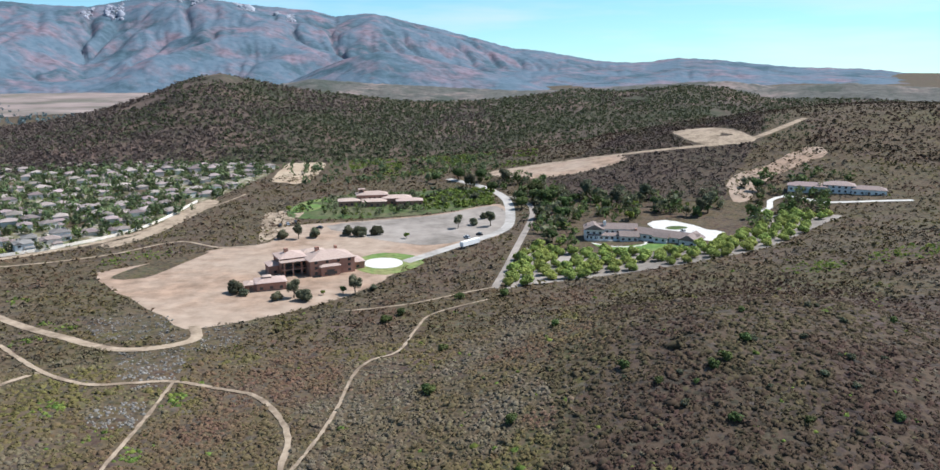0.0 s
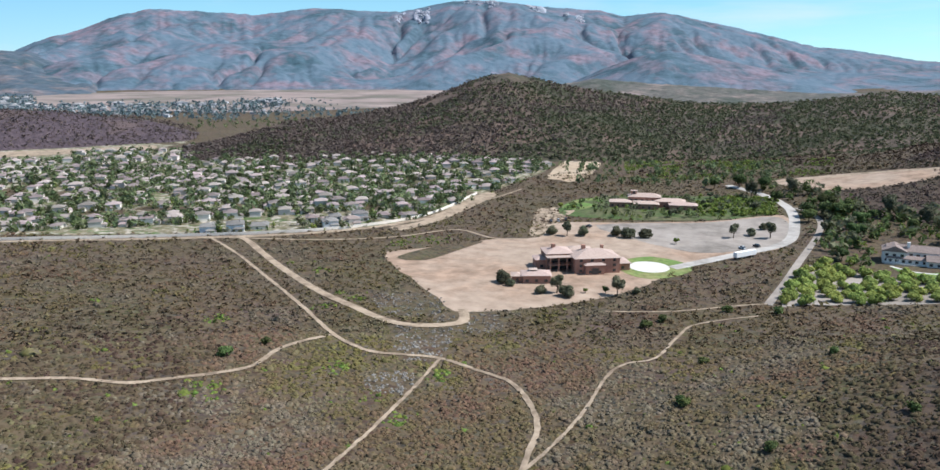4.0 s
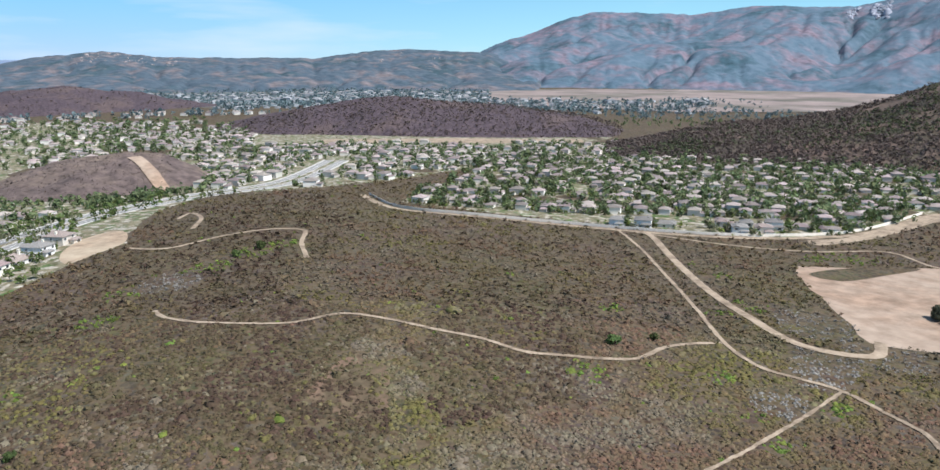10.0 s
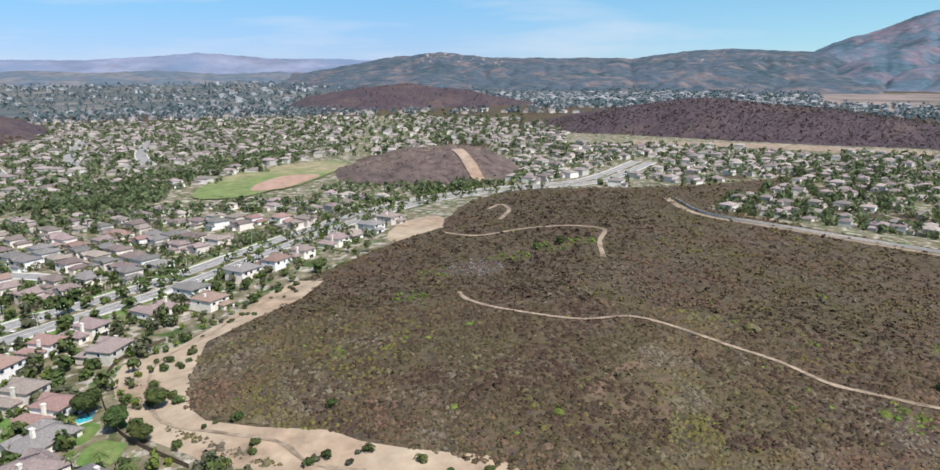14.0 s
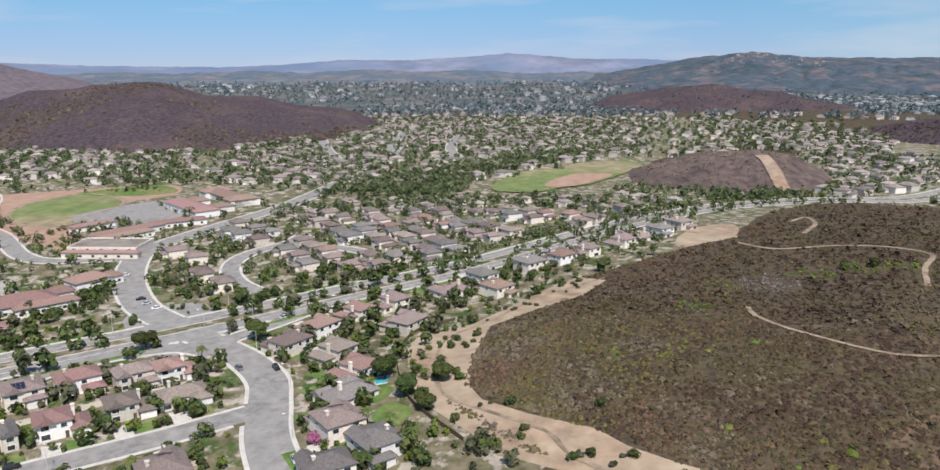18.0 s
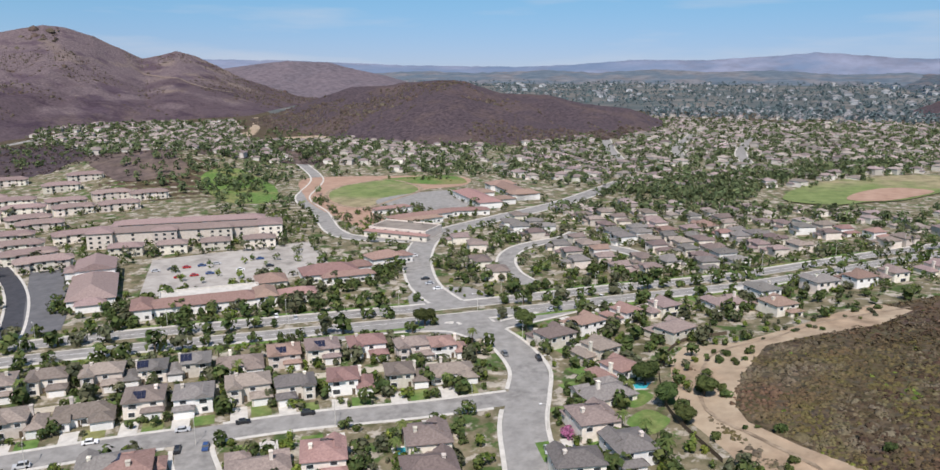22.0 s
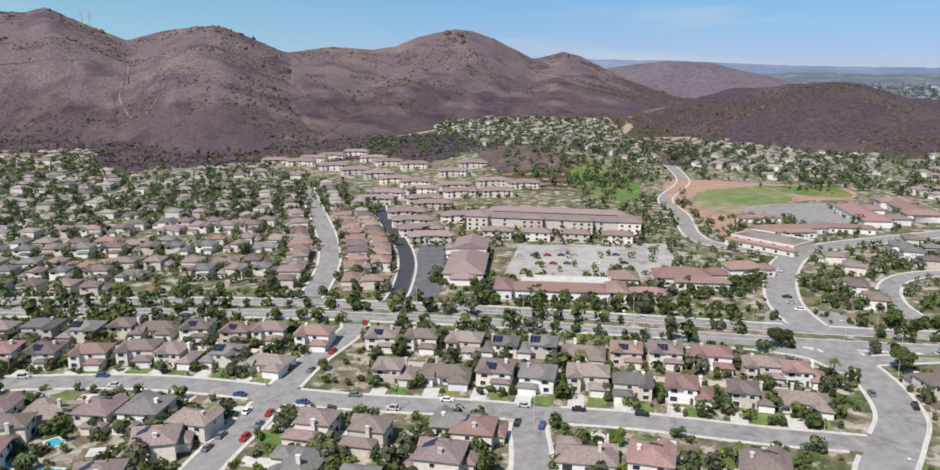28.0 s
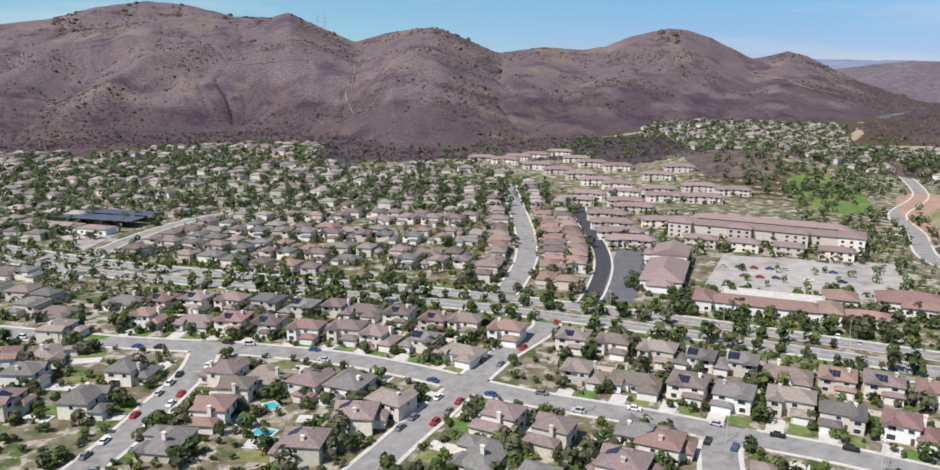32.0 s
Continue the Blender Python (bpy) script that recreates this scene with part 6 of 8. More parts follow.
# ---------------------------------------------------------------- the estates on the far side of the hill
columns = [("column", a - 0.35, a + 0.35, -2.7, -2.0, 0, 7.6, M_TERRA) for a in (-21, -16.5, -12)]
block("hill_villa", "large terracotta stucco villa with low tile roofs and a deep loggia", "villa",
      [(-9, 15, -8, 9, 8.2, 3.4), (-22, -8, 2, 16, 8.8, 2.6), (14, 22, -4, 8, 4.0, 1.5), (-10, 6, 8, 20, 7.6, 2.4), (-27, -21, 5, 14, 5.0, 1.4), (-4, 6, -10.5, -8, 5.2, 1.0)], M_PALETILE, M_TERRA, -78, 392, radians(28), 5.0,
      extras=[*columns, ("loggia_roof", -23, -8, -3.4, 2, 7.6, 8.0, M_PALETILE), ("glass_front", -21, -9, 1.86, 2, 0.3, 3.2, M_GLASS), ("glass_front", -21, -9, 1.86, 2, 4.2, 7.2, M_GLASS), ("balcony", -22, -9, -2.6, 2, 3.5, 3.8, M_TERRA),
              ("chimney", -3, -1, 2, 4, 9, 13, M_TERRA), ("chimney", -18, -16, 8, 10, 9, 12.6, M_TERRA), ("chimney", 8, 9.5, 4, 5.5, 9, 12.2, M_TERRA), ("french_window", -1, 3, -10.6, -10.4, 0.4, 3.4, M_GLASS)])
block("guest_house", "small terracotta guest house with tile roof", "house",
      [(-6, 8, -5, 5, 4.2, 1.8), (-11, -6, -3, 4, 3.4, 1.0), (-2, 1, -1, 2, 6.2, 0.6)], M_PALETILE, M_TERRA, -99, 361, radians(20), 4.0)
block("terraced_villa", "sprawling villa with several brown tile roofs", "villa",
      [(-16, 8, 2, 14, 7.0, 2.4), (-30, -14, -6, 6, 4.0, 1.6), (4, 26, -4, 8, 5.0, 1.8), (14, 34, -12, -2, 4.0, 1.6), (-12, 6, -12, 2, 4.2, 1.2), (-14, -10, 6, 10, 11, 0.6)], M_PALETILE, M_TERRA, -72, 588, radians(10), 4.0)
block("farmhouse", "white two-storey farmhouse with brown gabled roofs and a porch", "house",
      [(-15, 15, 1, 10, 6.2, 2.8), (-17, -6, -3, 9, 6.4, 3.0), (-15, 17, -4, 1, 3.0, 1.4), (4, 15, -7, 0, 3.4, 2.6)], M_FARMTILE, M_WHITE, 88, 461, radians(-5), 3.2, gables=(0, 1, 3),
      extras=[("porch_post", a - 0.15, a + 0.15, -4.6, -4.3, 0, 2.9, M_TRIM) for a in (-14, -10, -6, -2, 2)] + [("chimney", -5.5, -4, 3, 4.5, 5.5, 10.6, M_WHITE), ("chimney", 13, 14.4, -3, -1.6, 3, 7.4, M_TERRA), ("porch_slab", -16, 16, -6, -4, -0.5, 0.3, M_CONCRETE)])
block("farmhouse_wing", "long low white farmhouse wing with a brown gabled roof", "house",
      [(-20, 16, -5, 5, 3.4, 3.0), (8, 18, -9, 6, 3.6, 3.2), (-8, 0, -8, -3, 3.2, 2.2)], M_FARMTILE, M_WHITE, 121, 449, radians(-34), 3.6, gables=(0, 1, 2),
      extras=[("garage_door", 18, 18.15, -7, -3.8, 0, 2.3, M_TRIM), ("garage_door", 18, 18.15, -2.5, 0.7, 0, 2.3, M_TRIM)])
block("ranch_house", "long white ranch house under pinkish tile roofs", "house", [(-30, -4, -6, 6, 4.0, 2.4), (-6, 14, -4, 9, 5.6, 2.4), (12, 34, -6, 5, 4.0, 2.2)], M_CONDOROOF, M_WHITE, 262, 546, radians(-24), 4.0)


def box_trailer(x, y, turn):
    e = thing("box_trailer", "long white box trailer parked on the villa drive", "trailer")
    bm = bmesh.new()
    box(bm, -8, 8, -1.3, 1.3, 1.2, 4.0)
    part("body", bm, M_TRIM, e)
    bm = bmesh.new()
    box(bm, -7.8, 7.8, -0.5, 0.5, 0.9, 1.2)
    part("chassis", bm, M_TYRE, e)
    for wx in (-6.2, -5.0, 5.6):
        for side in (-1.05, 1.05):
            bm = bmesh.new()
            limb(bm, (wx, side - 0.15, 0.5), (wx, side + 0.15, 0.5), 0.5, 0.5, 10)
            bmesh.ops.holes_fill(bm, edges=bm.edges)
            part("wheel", bm, M_TYRE, e)
    e.matrix_basis = Matrix.Translation((x, y, ground_at(x, y) + 0.25)) @ Matrix.Rotation(turn, 4, "Z")


box_trailer(0, 448, math.atan2(21, 17))

# ---------------------------------------------------------------- trees
TREES = []
CLEAR = [(-220, -51), (-204, -42)]
for x, y in CLEAR:
    plot("back_lawn", [(x + 7.5 * math.cos(a) + 1.2 * math.sin(3 * a), y + 6 * math.sin(a)) for a in np.arange(0, 6.28, 0.45)], M_LAWN, 0.12, "mown back lawn behind a house", "lawn")


def plant(kind, x, y, scale=1.0, first=False):
    if not first and any(math.hypot(x - a, y - b) < 8.5 for a, b in CLEAR):
        return
    TREES.append((0 if first else math.hypot(x, y), kind, x, y, rng.uniform(0, 6.28), scale))


# the boulevard's median and verges
line = smooth_line(BLVD, 3.0)
nor = normals(line)
for i in range(0, len(line), 3):
    for off, chance in ((0, 0.9), (15.8, 0.85), (-16.2, 0.75)):
        p = line[i] + nor[i] * (off + rng.uniform(-1, 1)) + Vector((rng.uniform(-2, 2), rng.uniform(-2, 2)))
        if rng.random() < chance and (p - Vector((-284, -150))).length > 22 and p.x > -600:
            plant(TREE_KINDS[rng.choice((0, 0, 0, 1, 5, 3))], p.x, p.y, rng.uniform(0.8, 1.25))
# gardens of the houses
for x, y, r in list(HOUSES):
    d = math.hypot(x, y)
    if d > 850 or (x > -200 and y > 100):
        continue
    for _ in range(14 if y > 250 else 13 if d < 330 else 12 if d < 480 else 9 if d < 640 else 6):
        a, q = rng.uniform(0, 6.28), r + rng.uniform(0.2, 6.0)
        px, py = x + q * math.cos(a), y + q * math.sin(a)
        if clear_of_roads(px, py, 1.2) and all((px - u) ** 2 + (py - v) ** 2 > (w * 0.92) ** 2 for u, v, w in HOUSES if abs(px - u) < 20):
            if rng.random() < 0.5:
                plant(TREE_KINDS[rng.choice((1, 2, 4, 4, 0, 3, 1, 6))], px, py, rng.uniform(0.6, 1.2))
            elif rng.random() < 0.06 and d < 330:
                place((palm, (rng.choice((5.0, 7.0)), 3)), px, py, rng.uniform(0, 6))
            else:
                plant(BUSH_KINDS[rng.randrange(3)], px, py, rng.uniform(0.7, 1.4))
# dark bushes dotted over the graded slope
slope = [(-150, 62), (-171, 33), (-199, -4), (-221, -24), (-246, -24), (-281, -22), (-298, -6), (-345, 26), (-354, 18), (-310, -12), (-272, -40), (-224, -33), (-191, -6), (-165, 20), (-140, 42)]
dots = 0
while dots < 46:
    x, y = rng.uniform(-350, -140), rng.uniform(-42, 62)
    if inside(slope, x, y):
        plant(BUSH_KINDS[rng.choice((1, 1, 2))], x, y, rng.uniform(0.5, 1.3), True)
        dots += 1
# single trees that mark the scene
for x, y, k, s in ((-270, -110, 5, 1.3), (-257, -150, 5, 1.2), (-226, -30, 5, 1.0), (-231, -50, 5, 1.25), (-216, -40, 5, 1.1), (-240, -55, 1, 1.2), (-247, -40, 1, 0.8), (-258, -35, 1, 0.7), (-205, -32, 5, 0.9), (-189, -12, 1, 0.7),
                   (-112, 352, 2, 1.2), (-107, 348, 2, 0.7), (-83, 345, 3, 0.8), (-90, 341, 2, 0.8), (-78, 341, 2, 1.1), (-55, 352, 3, 0.8), (-61, 352, 1, 0.6), (-47, 358, 2, 0.6), (-70, 350, 4, 0.5),
                   (-118, 470, 2, 1.1), (-108, 470, 3, 0.8), (-98, 474, 2, 1.2), (-78, 480, 2, 1.2), (-70, 478, 2, 1.3), (-60, 482, 2, 1.2), (-40, 470, 4, 0.8), (-8, 500, 3, 0.8), (2, 510, 2, 1.0), (14, 505, 3, 0.9), (10, 530, 2, 0.9),
                   (38, 556, 5, 1.0), (46, 520, 3, 0.8), (52, 600, 5, 1.2), (66, 590, 0, 1.2), (10, 680, 5, 1.2), (-10, 690, 5, 1.3), (-30, 680, 0, 1.2), (30, 650, 3, 1.3), (0, 640, 3, 1.2), (18, 625, 5, 1.0)):
    plant(TREE_KINDS[6 if y > 300 and k == 2 else k], x, y, s * (1.3 if y > 300 else 0.95 if k == 5 else 0.62), True)
for x, y, s in ((-165, 203, 1.9), (-161, 221, 1.4), (-36, 309, 1.8), (-30, 319, 1.7), (-5, 342, 1.8), (16, 346, 1.9), (-14, 222, 1.4), (-355, 154, 2.2), (-348, 138, 1.8), (-200, 20, 1.2), (-186, -2, 1.0), (-12, 219, 1.3), (43, 200, 1.3), (-10, 264, 1.3), (31, 263, 1.3), (65, 191, 1.3), (77, 203, 1.3), (11, 187, 1.3)):
    plant(BUSH_KINDS[1], x, y, s, True)
plant((bush, (1.8, M_FLOWER, "magenta flowering bush beside the pavement", 24)), -188, -61, 1.5, True)
for x, y, k in ((-257, -39, 1.2), (-258, -31, 1.4), (-244, -33, 1.3), (-229, -32, 1.5), (-226, -24, 1.4), (-206, -6, 1.4), (-198, -22, 1.3), (-190, -23, 1.2)):
    plant(BUSH_KINDS[1 if k > 1.25 else 0], x, y, k, True)
# larger green shrubs on the burnt hill and along its foot
shrubs = 0
while shrubs < 26:
    x, y = rng.uniform(28, 160), rng.uniform(125, 250)
    if inside([(30, 200), (80, 238), (150, 245), (120, 160), (60, 125), (34, 130)], x, y):
        plant(BUSH_KINDS[rng.choice((1, 2, 2))], x, y, rng.uniform(0.7, 1.5), True)
        shrubs += 1
# clipped shrubs along the boulevard
line = smooth_line(BLVD[:10], 4.0)
nor = normals(line)
for p, n in zip(line, nor):
    for off in (18.8, -18.6):
        q = p + n * (off + rng.uniform(-0.5, 0.5))
        if rng.random() < 0.65 and all(road_gap(r[0], q.x, q.y) > r[1] + 1 for r in ROADS):
            plant(BUSH_KINDS[rng.choice((0, 0, 1))], q.x, q.y, rng.uniform(0.6, 0.95))
# the fruit grove: bright round trees in rows
grove_tree = (tree, (2.9, 0.5, M_GROVE, "round bright green fruit tree", 31, 420, 0.5, 0.8, "fruit tree", "fruit grove"))
GROVE = [(18, 362), (28, 428), (38, 448), (66, 428), (121, 422), (159, 441), (196, 498), (222, 496), (240, 484), (224, 469), (178, 423), (156, 406), (105, 386), (29, 365)]
for i in range(40):
    for j in range(22):
        x, y = 10 + 9.2 * i + rng.uniform(-1, 1) + 3 * (j % 2), 366 + 8.6 * j + rng.uniform(-1, 1)
        if inside(GROVE, x, y) and rng.random() < 0.9:
            plant(grove_tree, x, y, rng.uniform(1.15, 1.6), True)
for _ in range(90):
    x, y = rng.uniform(-135, 25), rng.uniform(535, 660)
    if inside([(-130, 562), (-128, 600), (-100, 628), (-43, 640), (10, 655), (22, 600), (-8, 558), (-88, 532)], x, y) and all((x - u) ** 2 + (y - v) ** 2 > 81 for u, v, w in HOUSES):
        plant(TREE_KINDS[rng.choice((1, 2, 4, 4))], x, y, rng.uniform(0.5, 1.0))
for poly, n, kinds in (([(36, 470), (60, 436), (68, 470), (72, 500), (112, 502), (120, 515), (155, 508), (175, 520), (190, 562), (120, 575), (50, 590), (36, 540)], 170, (0, 1, 4, 3, 2)), ([(160, 445), (188, 505), (205, 545), (245, 575), (262, 530), (224, 480)], 55, (0, 1, 4, 2)), ([(205, 575), (225, 600), (290, 600), (300, 570), (215, 545)], 26, (0, 1, 2)), ([(-135, 555), (-130, 600), (-100, 622), (-40, 634), (10, 645), (18, 600), (-10, 560), (-88, 534)], 120, (1, 2, 4, 6)), ([(28, 560), (60, 560), (80, 620), (20, 690), (0, 660)], 40, (0, 3, 5, 2))):
    for _ in range(n * 4):
        x, y = rng.uniform(min(p[0] for p in poly), max(p[0] for p in poly)), rng.uniform(min(p[1] for p in poly), max(p[1] for p in poly))
        if n > 0 and inside(poly, x, y) and clear_of_roads(x, y, 1.5) and all((x - u) ** 2 + (y - v) ** 2 > 100 for u, v, w in HOUSES if abs(x - u) < 12):
            plant(TREE_KINDS[rng.choice(kinds)], x, y, rng.uniform(1.1, 1.8) if x > 30 else rng.uniform(0.7, 1.3), rng.random() < 0.15)
            n -= 1
# parking lot trees in islands
for i in range(5):
    for j in range(4):
        if rng.random() < 0.9:
            plant(TREE_KINDS[rng.choice((4, 4, 1))], -254 - 15 * i - 2.5 * j, -320 + 10 * i + 13 * j, rng.uniform(0.9, 1.4))
# trees round shops, hall and school, and along the drives
for poly, n in (([(-215, -275), (-180, -285), (-230, -350), (-250, -330)], 10), ([(-270, -210), (-330, -190), (-365, -225), (-340, -250), (-300, -215)], 42), ([(-262, -490), (-240, -440), (-215, -380), (-190, -340), (-182, -345), (-215, -405), (-250, -480)], 40),
                ([(-235, -470), (-205, -400), (-165, -330), (-158, -335), (-200, -420), (-225, -475)], 26), ([(-395, -300), (-420, -330), (-470, -385), (-480, -375), (-430, -320), (-405, -290)], 24), ([(-280, -560), (-310, -520), (-330, -470), (-300, -440), (-280, -480)], 26),
                ([(-405, -420), (-430, -350), (-400, -330), (-385, -330), (-395, -390)], 20), ([(-300, -345), (-380, -310), (-390, -325), (-300, -360)], 22), ([(-470, -440), (-520, -480), (-500, -510), (-450, -500)], 18), ([(-590, -395), (-635, -350), (-612, -320)], 18),
                ([(-320, -190), (-350, -200), (-380, -190), (-360, -165), (-325, -165)], 30), ([(-190, -62), (-212, -20), (-238, -30), (-262, -52), (-232, -50)], 7), ([(-285, -330), (-300, -300), (-350, -280), (-352, -262), (-290, -300)], 8)):
    made_n = 0
    for _ in range(n * 8):
        x, y = rng.uniform(min(p[0] for p in poly), max(p[0] for p in poly)), rng.uniform(min(p[1] for p in poly), max(p[1] for p in poly))
        if made_n < n and inside(poly, x, y) and clear_of_roads(x, y, 1.0) and all((x - u) ** 2 + (y - v) ** 2 > 60 for u, v, w in HOUSES if abs(x - u) < 12):
            plant(TREE_KINDS[rng.choice((0, 1, 4, 2, 1))], x, y, rng.uniform(0.6, 1.1))
            made_n += 1
# loose planting wherever the near gardens leave room
near_h = np.array([(a, b) for a, b, r in HOUSES])
tries = 6000
px, py = np.random.default_rng(12).uniform((-480, -470), (80, 60), (tries, 2)).T
ok = inside(SUBURB, px, py) & (np.hypot(px, py) < 560)
for x, y in zip(px[ok], py[ok]):
    if np.hypot(near_h[:, 0] - x, near_h[:, 1] - y).min() > 7.2 and clear_of_roads(x, y, 1.6):
        if inside([(-277, -352), (-356, -291), (-309, -238), (-287, -250), (-215, -290)], x, y) or inside([(-240, -388), (-266, -380), (-236, -346), (-180, -278), (-170, -290), (-200, -335)], x, y):
            continue
        k = rng.random()
        plant(TREE_KINDS[rng.choice((1, 2, 4, 0))] if k < 0.42 else BUSH_KINDS[rng.randrange(3)], x, y, rng.uniform(0.6, 1.25))
TREES.sort(key=lambda w: w[0])
LEFT_TREES, count = [], {"tree": 0, "bush": 0}
for d, kind, x, y, turn, sc in TREES:
    what = "bush" if kind[0] is bush else "tree"
    count[what] += 1
    if count[what] <= (370 if what == "tree" else 180):
        place(kind, x, y, turn, sc)
    else:
        LEFT_TREES.append((x, y, kind[1][0] * sc, kind[1][2 if what == "tree" else 1]))

# ---------------------------------------------------------------- walls, pools, cars, lamps


def wall_line(name, pts, off, high, mat, label, gap=4.0, thick=0.2):
    """A garden wall beside a line, broken where streets pass."""
    line = smooth_line(pts, 4.0)
    nor = normals(line)
    verts, faces = [], []
    free = []
    for p, n in zip(line, nor):
        q = p + n * off
        free.append(clear_of_roads(q.x, q.y, 0.5))
        for w in (-thick / 2, thick / 2):
            e = q + n * w
            z = ground_at(e.x, e.y)
            verts += [(e.x, e.y, z - 0.2), (e.x, e.y, z + high)]
    for i in range(len(line) - 1):
        if free[i] and free[i + 1]:
            a, b = 4 * i, 4 * i + 4
            faces += [(a, b, b + 1, a + 1), (a + 1, b + 1, b + 3, a + 3), (a + 3, b + 3, b + 2, a + 2)]
    if faces:
        tagged(mesh_object(name, verts, faces, mat), label, "wall", kind="structure")


for side in (-1, 1):
    strip("verge", BLVD[:10], 2.6, M_LAWN, 0.13, "mown grass verge of the boulevard", "verge", side * 16.6, keep=False)
wall_line("tract_wall", EDGE_RD, 6.0, 1.8, M_STUCCO, "beige block wall round the tract")
wall_line("slope_fence", [(-186, -18), (-206, -34), (-222, -42), (-252, -50), (-278, -48), (-292, -34)], 0, 1.5, M_TRUNK, "dark fence above the bare slope", thick=0.08)
wall_line("garden_wall", [(-126, -222), (-160, -190), (-196, -153), (-226, -118)], 0, 1.8, M_STUCCO, "beige garden wall between back yards")
wall_line("garden_wall", [(36, -342), (-10, -320), (-60, -288), (-96, -256)], 0, 1.8, M_STUCCO, "beige garden wall between back yards")


def pool(x, y, turn, w, l):
    e = thing("swimming_pool", "small turquoise garden swimming pool", "pool", "garden pools")
    bm = bmesh.new()
    for a, b, c, d in ((-w - 0.7, w + 0.7, -l - 0.7, -l), (-w - 0.7, w + 0.7, l, l + 0.7), (-w - 0.7, -w, -l, l), (w, w + 0.7, -l, l)):
        box(bm, a, b, c, d, -0.3, 0.22)
    part("coping", bm, M_CONCRETE, e)
    bm = bmesh.new()
    box(bm, -w, w, -l, l, -0.3, 0.14)
    part("water", bm, M_WATER, e)
    e.matrix_basis = Matrix.Translation((x, y, ground_at(x, y))) @ Matrix.Rotation(turn, 4, "Z")


for x, y, turn, w, l in ((-5, -222, 0.6, 2.4, 4.5), (-16, -228, 0.2, 1.8, 2.6), (-12, -210, 0.9, 2.0, 3.2), (-230, -50, 0.5, 2.4, 3.6), (-163, -101, 0.8, 1.8, 2.8)):
    pool(x, y, turn, w, l)

paints = list(PAINTS)
for pts, width, chance in ((STREET_S, 10.5, 0.2), (STREET_D, 10, 0.28), (STREET_E, 10, 0.3), (STREET_C, 10, 0.25), (FRONT_E, 8, 0.2), (CROSS, 13, 0.12)):
    line = smooth_line(pts, 7.5)
    nor = normals(line)
    for i in range(2, len(line) - 2):
        for side in (-1, 1):
            if rng.random() < chance:
                p = line[i] + nor[i] * side * (width / 2 - 1.15)
                if sum(road_gap(r[0], p.x, p.y) < r[1] for r in ROADS) < 2:
                    place((car, (rng.choice(("white", "silver", "black", "grey", "blue", "red", "white", "silver")), rng.random() < 0.35)), p.x, p.y, math.atan2(nor[i].y, nor[i].x) + (math.pi if side > 0 else 0), 1.0, ground_at(p.x, p.y) + 0.085)
for x, y, a, c in ((-306, -172, 2.4, "white"), (-312, -180, 2.4, "silver"), (-318, -186, 2.3, "black"), (-260, -178, 0.8, "black"), (-238, -214, 0.8, "white"), (-180, -262, 0.8, "grey"), (-330, -97, 0.8, "white"), (-240, -205, 0.8, "silver"), (-356, -216, 1.9, "white"), (-135, -296, 0.8, "silver")):
    place((car, (c, False)), x, y, a + math.pi / 2, 1.0, 0.11)
for x, y, a in ((-128, 505, 0.4), (-124, 510, 0.4), (-120, 515, 0.4), (-2, 470, 0.8), (6, 478, 0.8), (134, 470, 0.3), (-100, 498, 1.2)):
    place((car, (rng.choice(("white", "silver", "black")), True)), x, y, a, 1.0, ground_at(x, y) + 0.26)
for k in range(18):
    x, y = -262 - 6.5 * (k % 9) - 3 * (k // 9), -300 + 4.4 * (k % 9) - 20 * (k // 9)
    if rng.random() < 0.5:
        place((car, (rng.choice(paints), False)), x, y, 0.8, 1.0, ground_at(x, y) + 0.165)
for pts, off, step in ((BLVD, 13.2, 12), (BLVD, -13.2, 12), (STREET_S, 5.8, 10), (CROSS, 7.0, 9)):
    line = smooth_line(pts, 4.0)
    nor = normals(line)
    for i in range(4, len(line), step):
        p = line[i] + nor[i] * off
        if math.hypot(p.x, p.y) < 520 and sum(road_gap(r[0], p.x, p.y) < r[1] for r in ROADS) < 2:
            place((street_lamp, ()), p.x, p.y, math.atan2(nor[i].y, nor[i].x) + (math.pi / 2 if off > 0 else -math.pi / 2) + math.pi)

# zebra bars and turning lines at the crossroads
for cx, cy, ang, n in ((-266, -141, 45, 9), (-305, -150, 135, 9), (-268, -160, 135, 9), (-300, -172, 45, 9)):
    c, s_ = math.cos(radians(ang)), math.sin(radians(ang))
    mark = tagged(new("zebra_crossing"), "worn white zebra crossing", "road marking", kind="structure")
    for k in range(n):
        u = (k - n / 2) * 1.5
        pts = [(u - 0.3, -1.3), (u + 0.3, -1.3), (u + 0.3, 1.3), (u - 0.3, 1.3)]
        mesh_object("bar", [(cx + c * a - s_ * b, cy + s_ * a + c * b, 0.155) for a, b in pts], [(0, 1, 2, 3)], M_LINE, mark)


def pylon(x, y, z, h):
    e = thing("transmission_tower", "tall grey lattice power pylon on the ridge", "pylon", "ridge pylons")
    for sx, sy in ((-1, -1), (1, -1), (1, 1), (-1, 1)):
        bm = bmesh.new()
        limb(bm, (sx * 4, sy * 4, 0), (sx * 0.6, sy * 0.6, h), 0.45, 0.25, 4)
        part("leg", bm, M_CONCRETE, e)
    for k in (0.65, 0.8, 0.94):
        bm = bmesh.new()
        limb(bm, (-7 + 3 * k, 0, h * k), (7 - 3 * k, 0, h * k), 0.35, 0.35, 4)
        part("cross_arm", bm, M_CONCRETE, e)
    e.matrix_basis = Matrix.Translation((x, y, z))


for a, d, z in ((170.8, 2000, 176), (170.3, 2020, 176)):
    x, y = polar(a, d)
    pylon(x, y, z, 46)

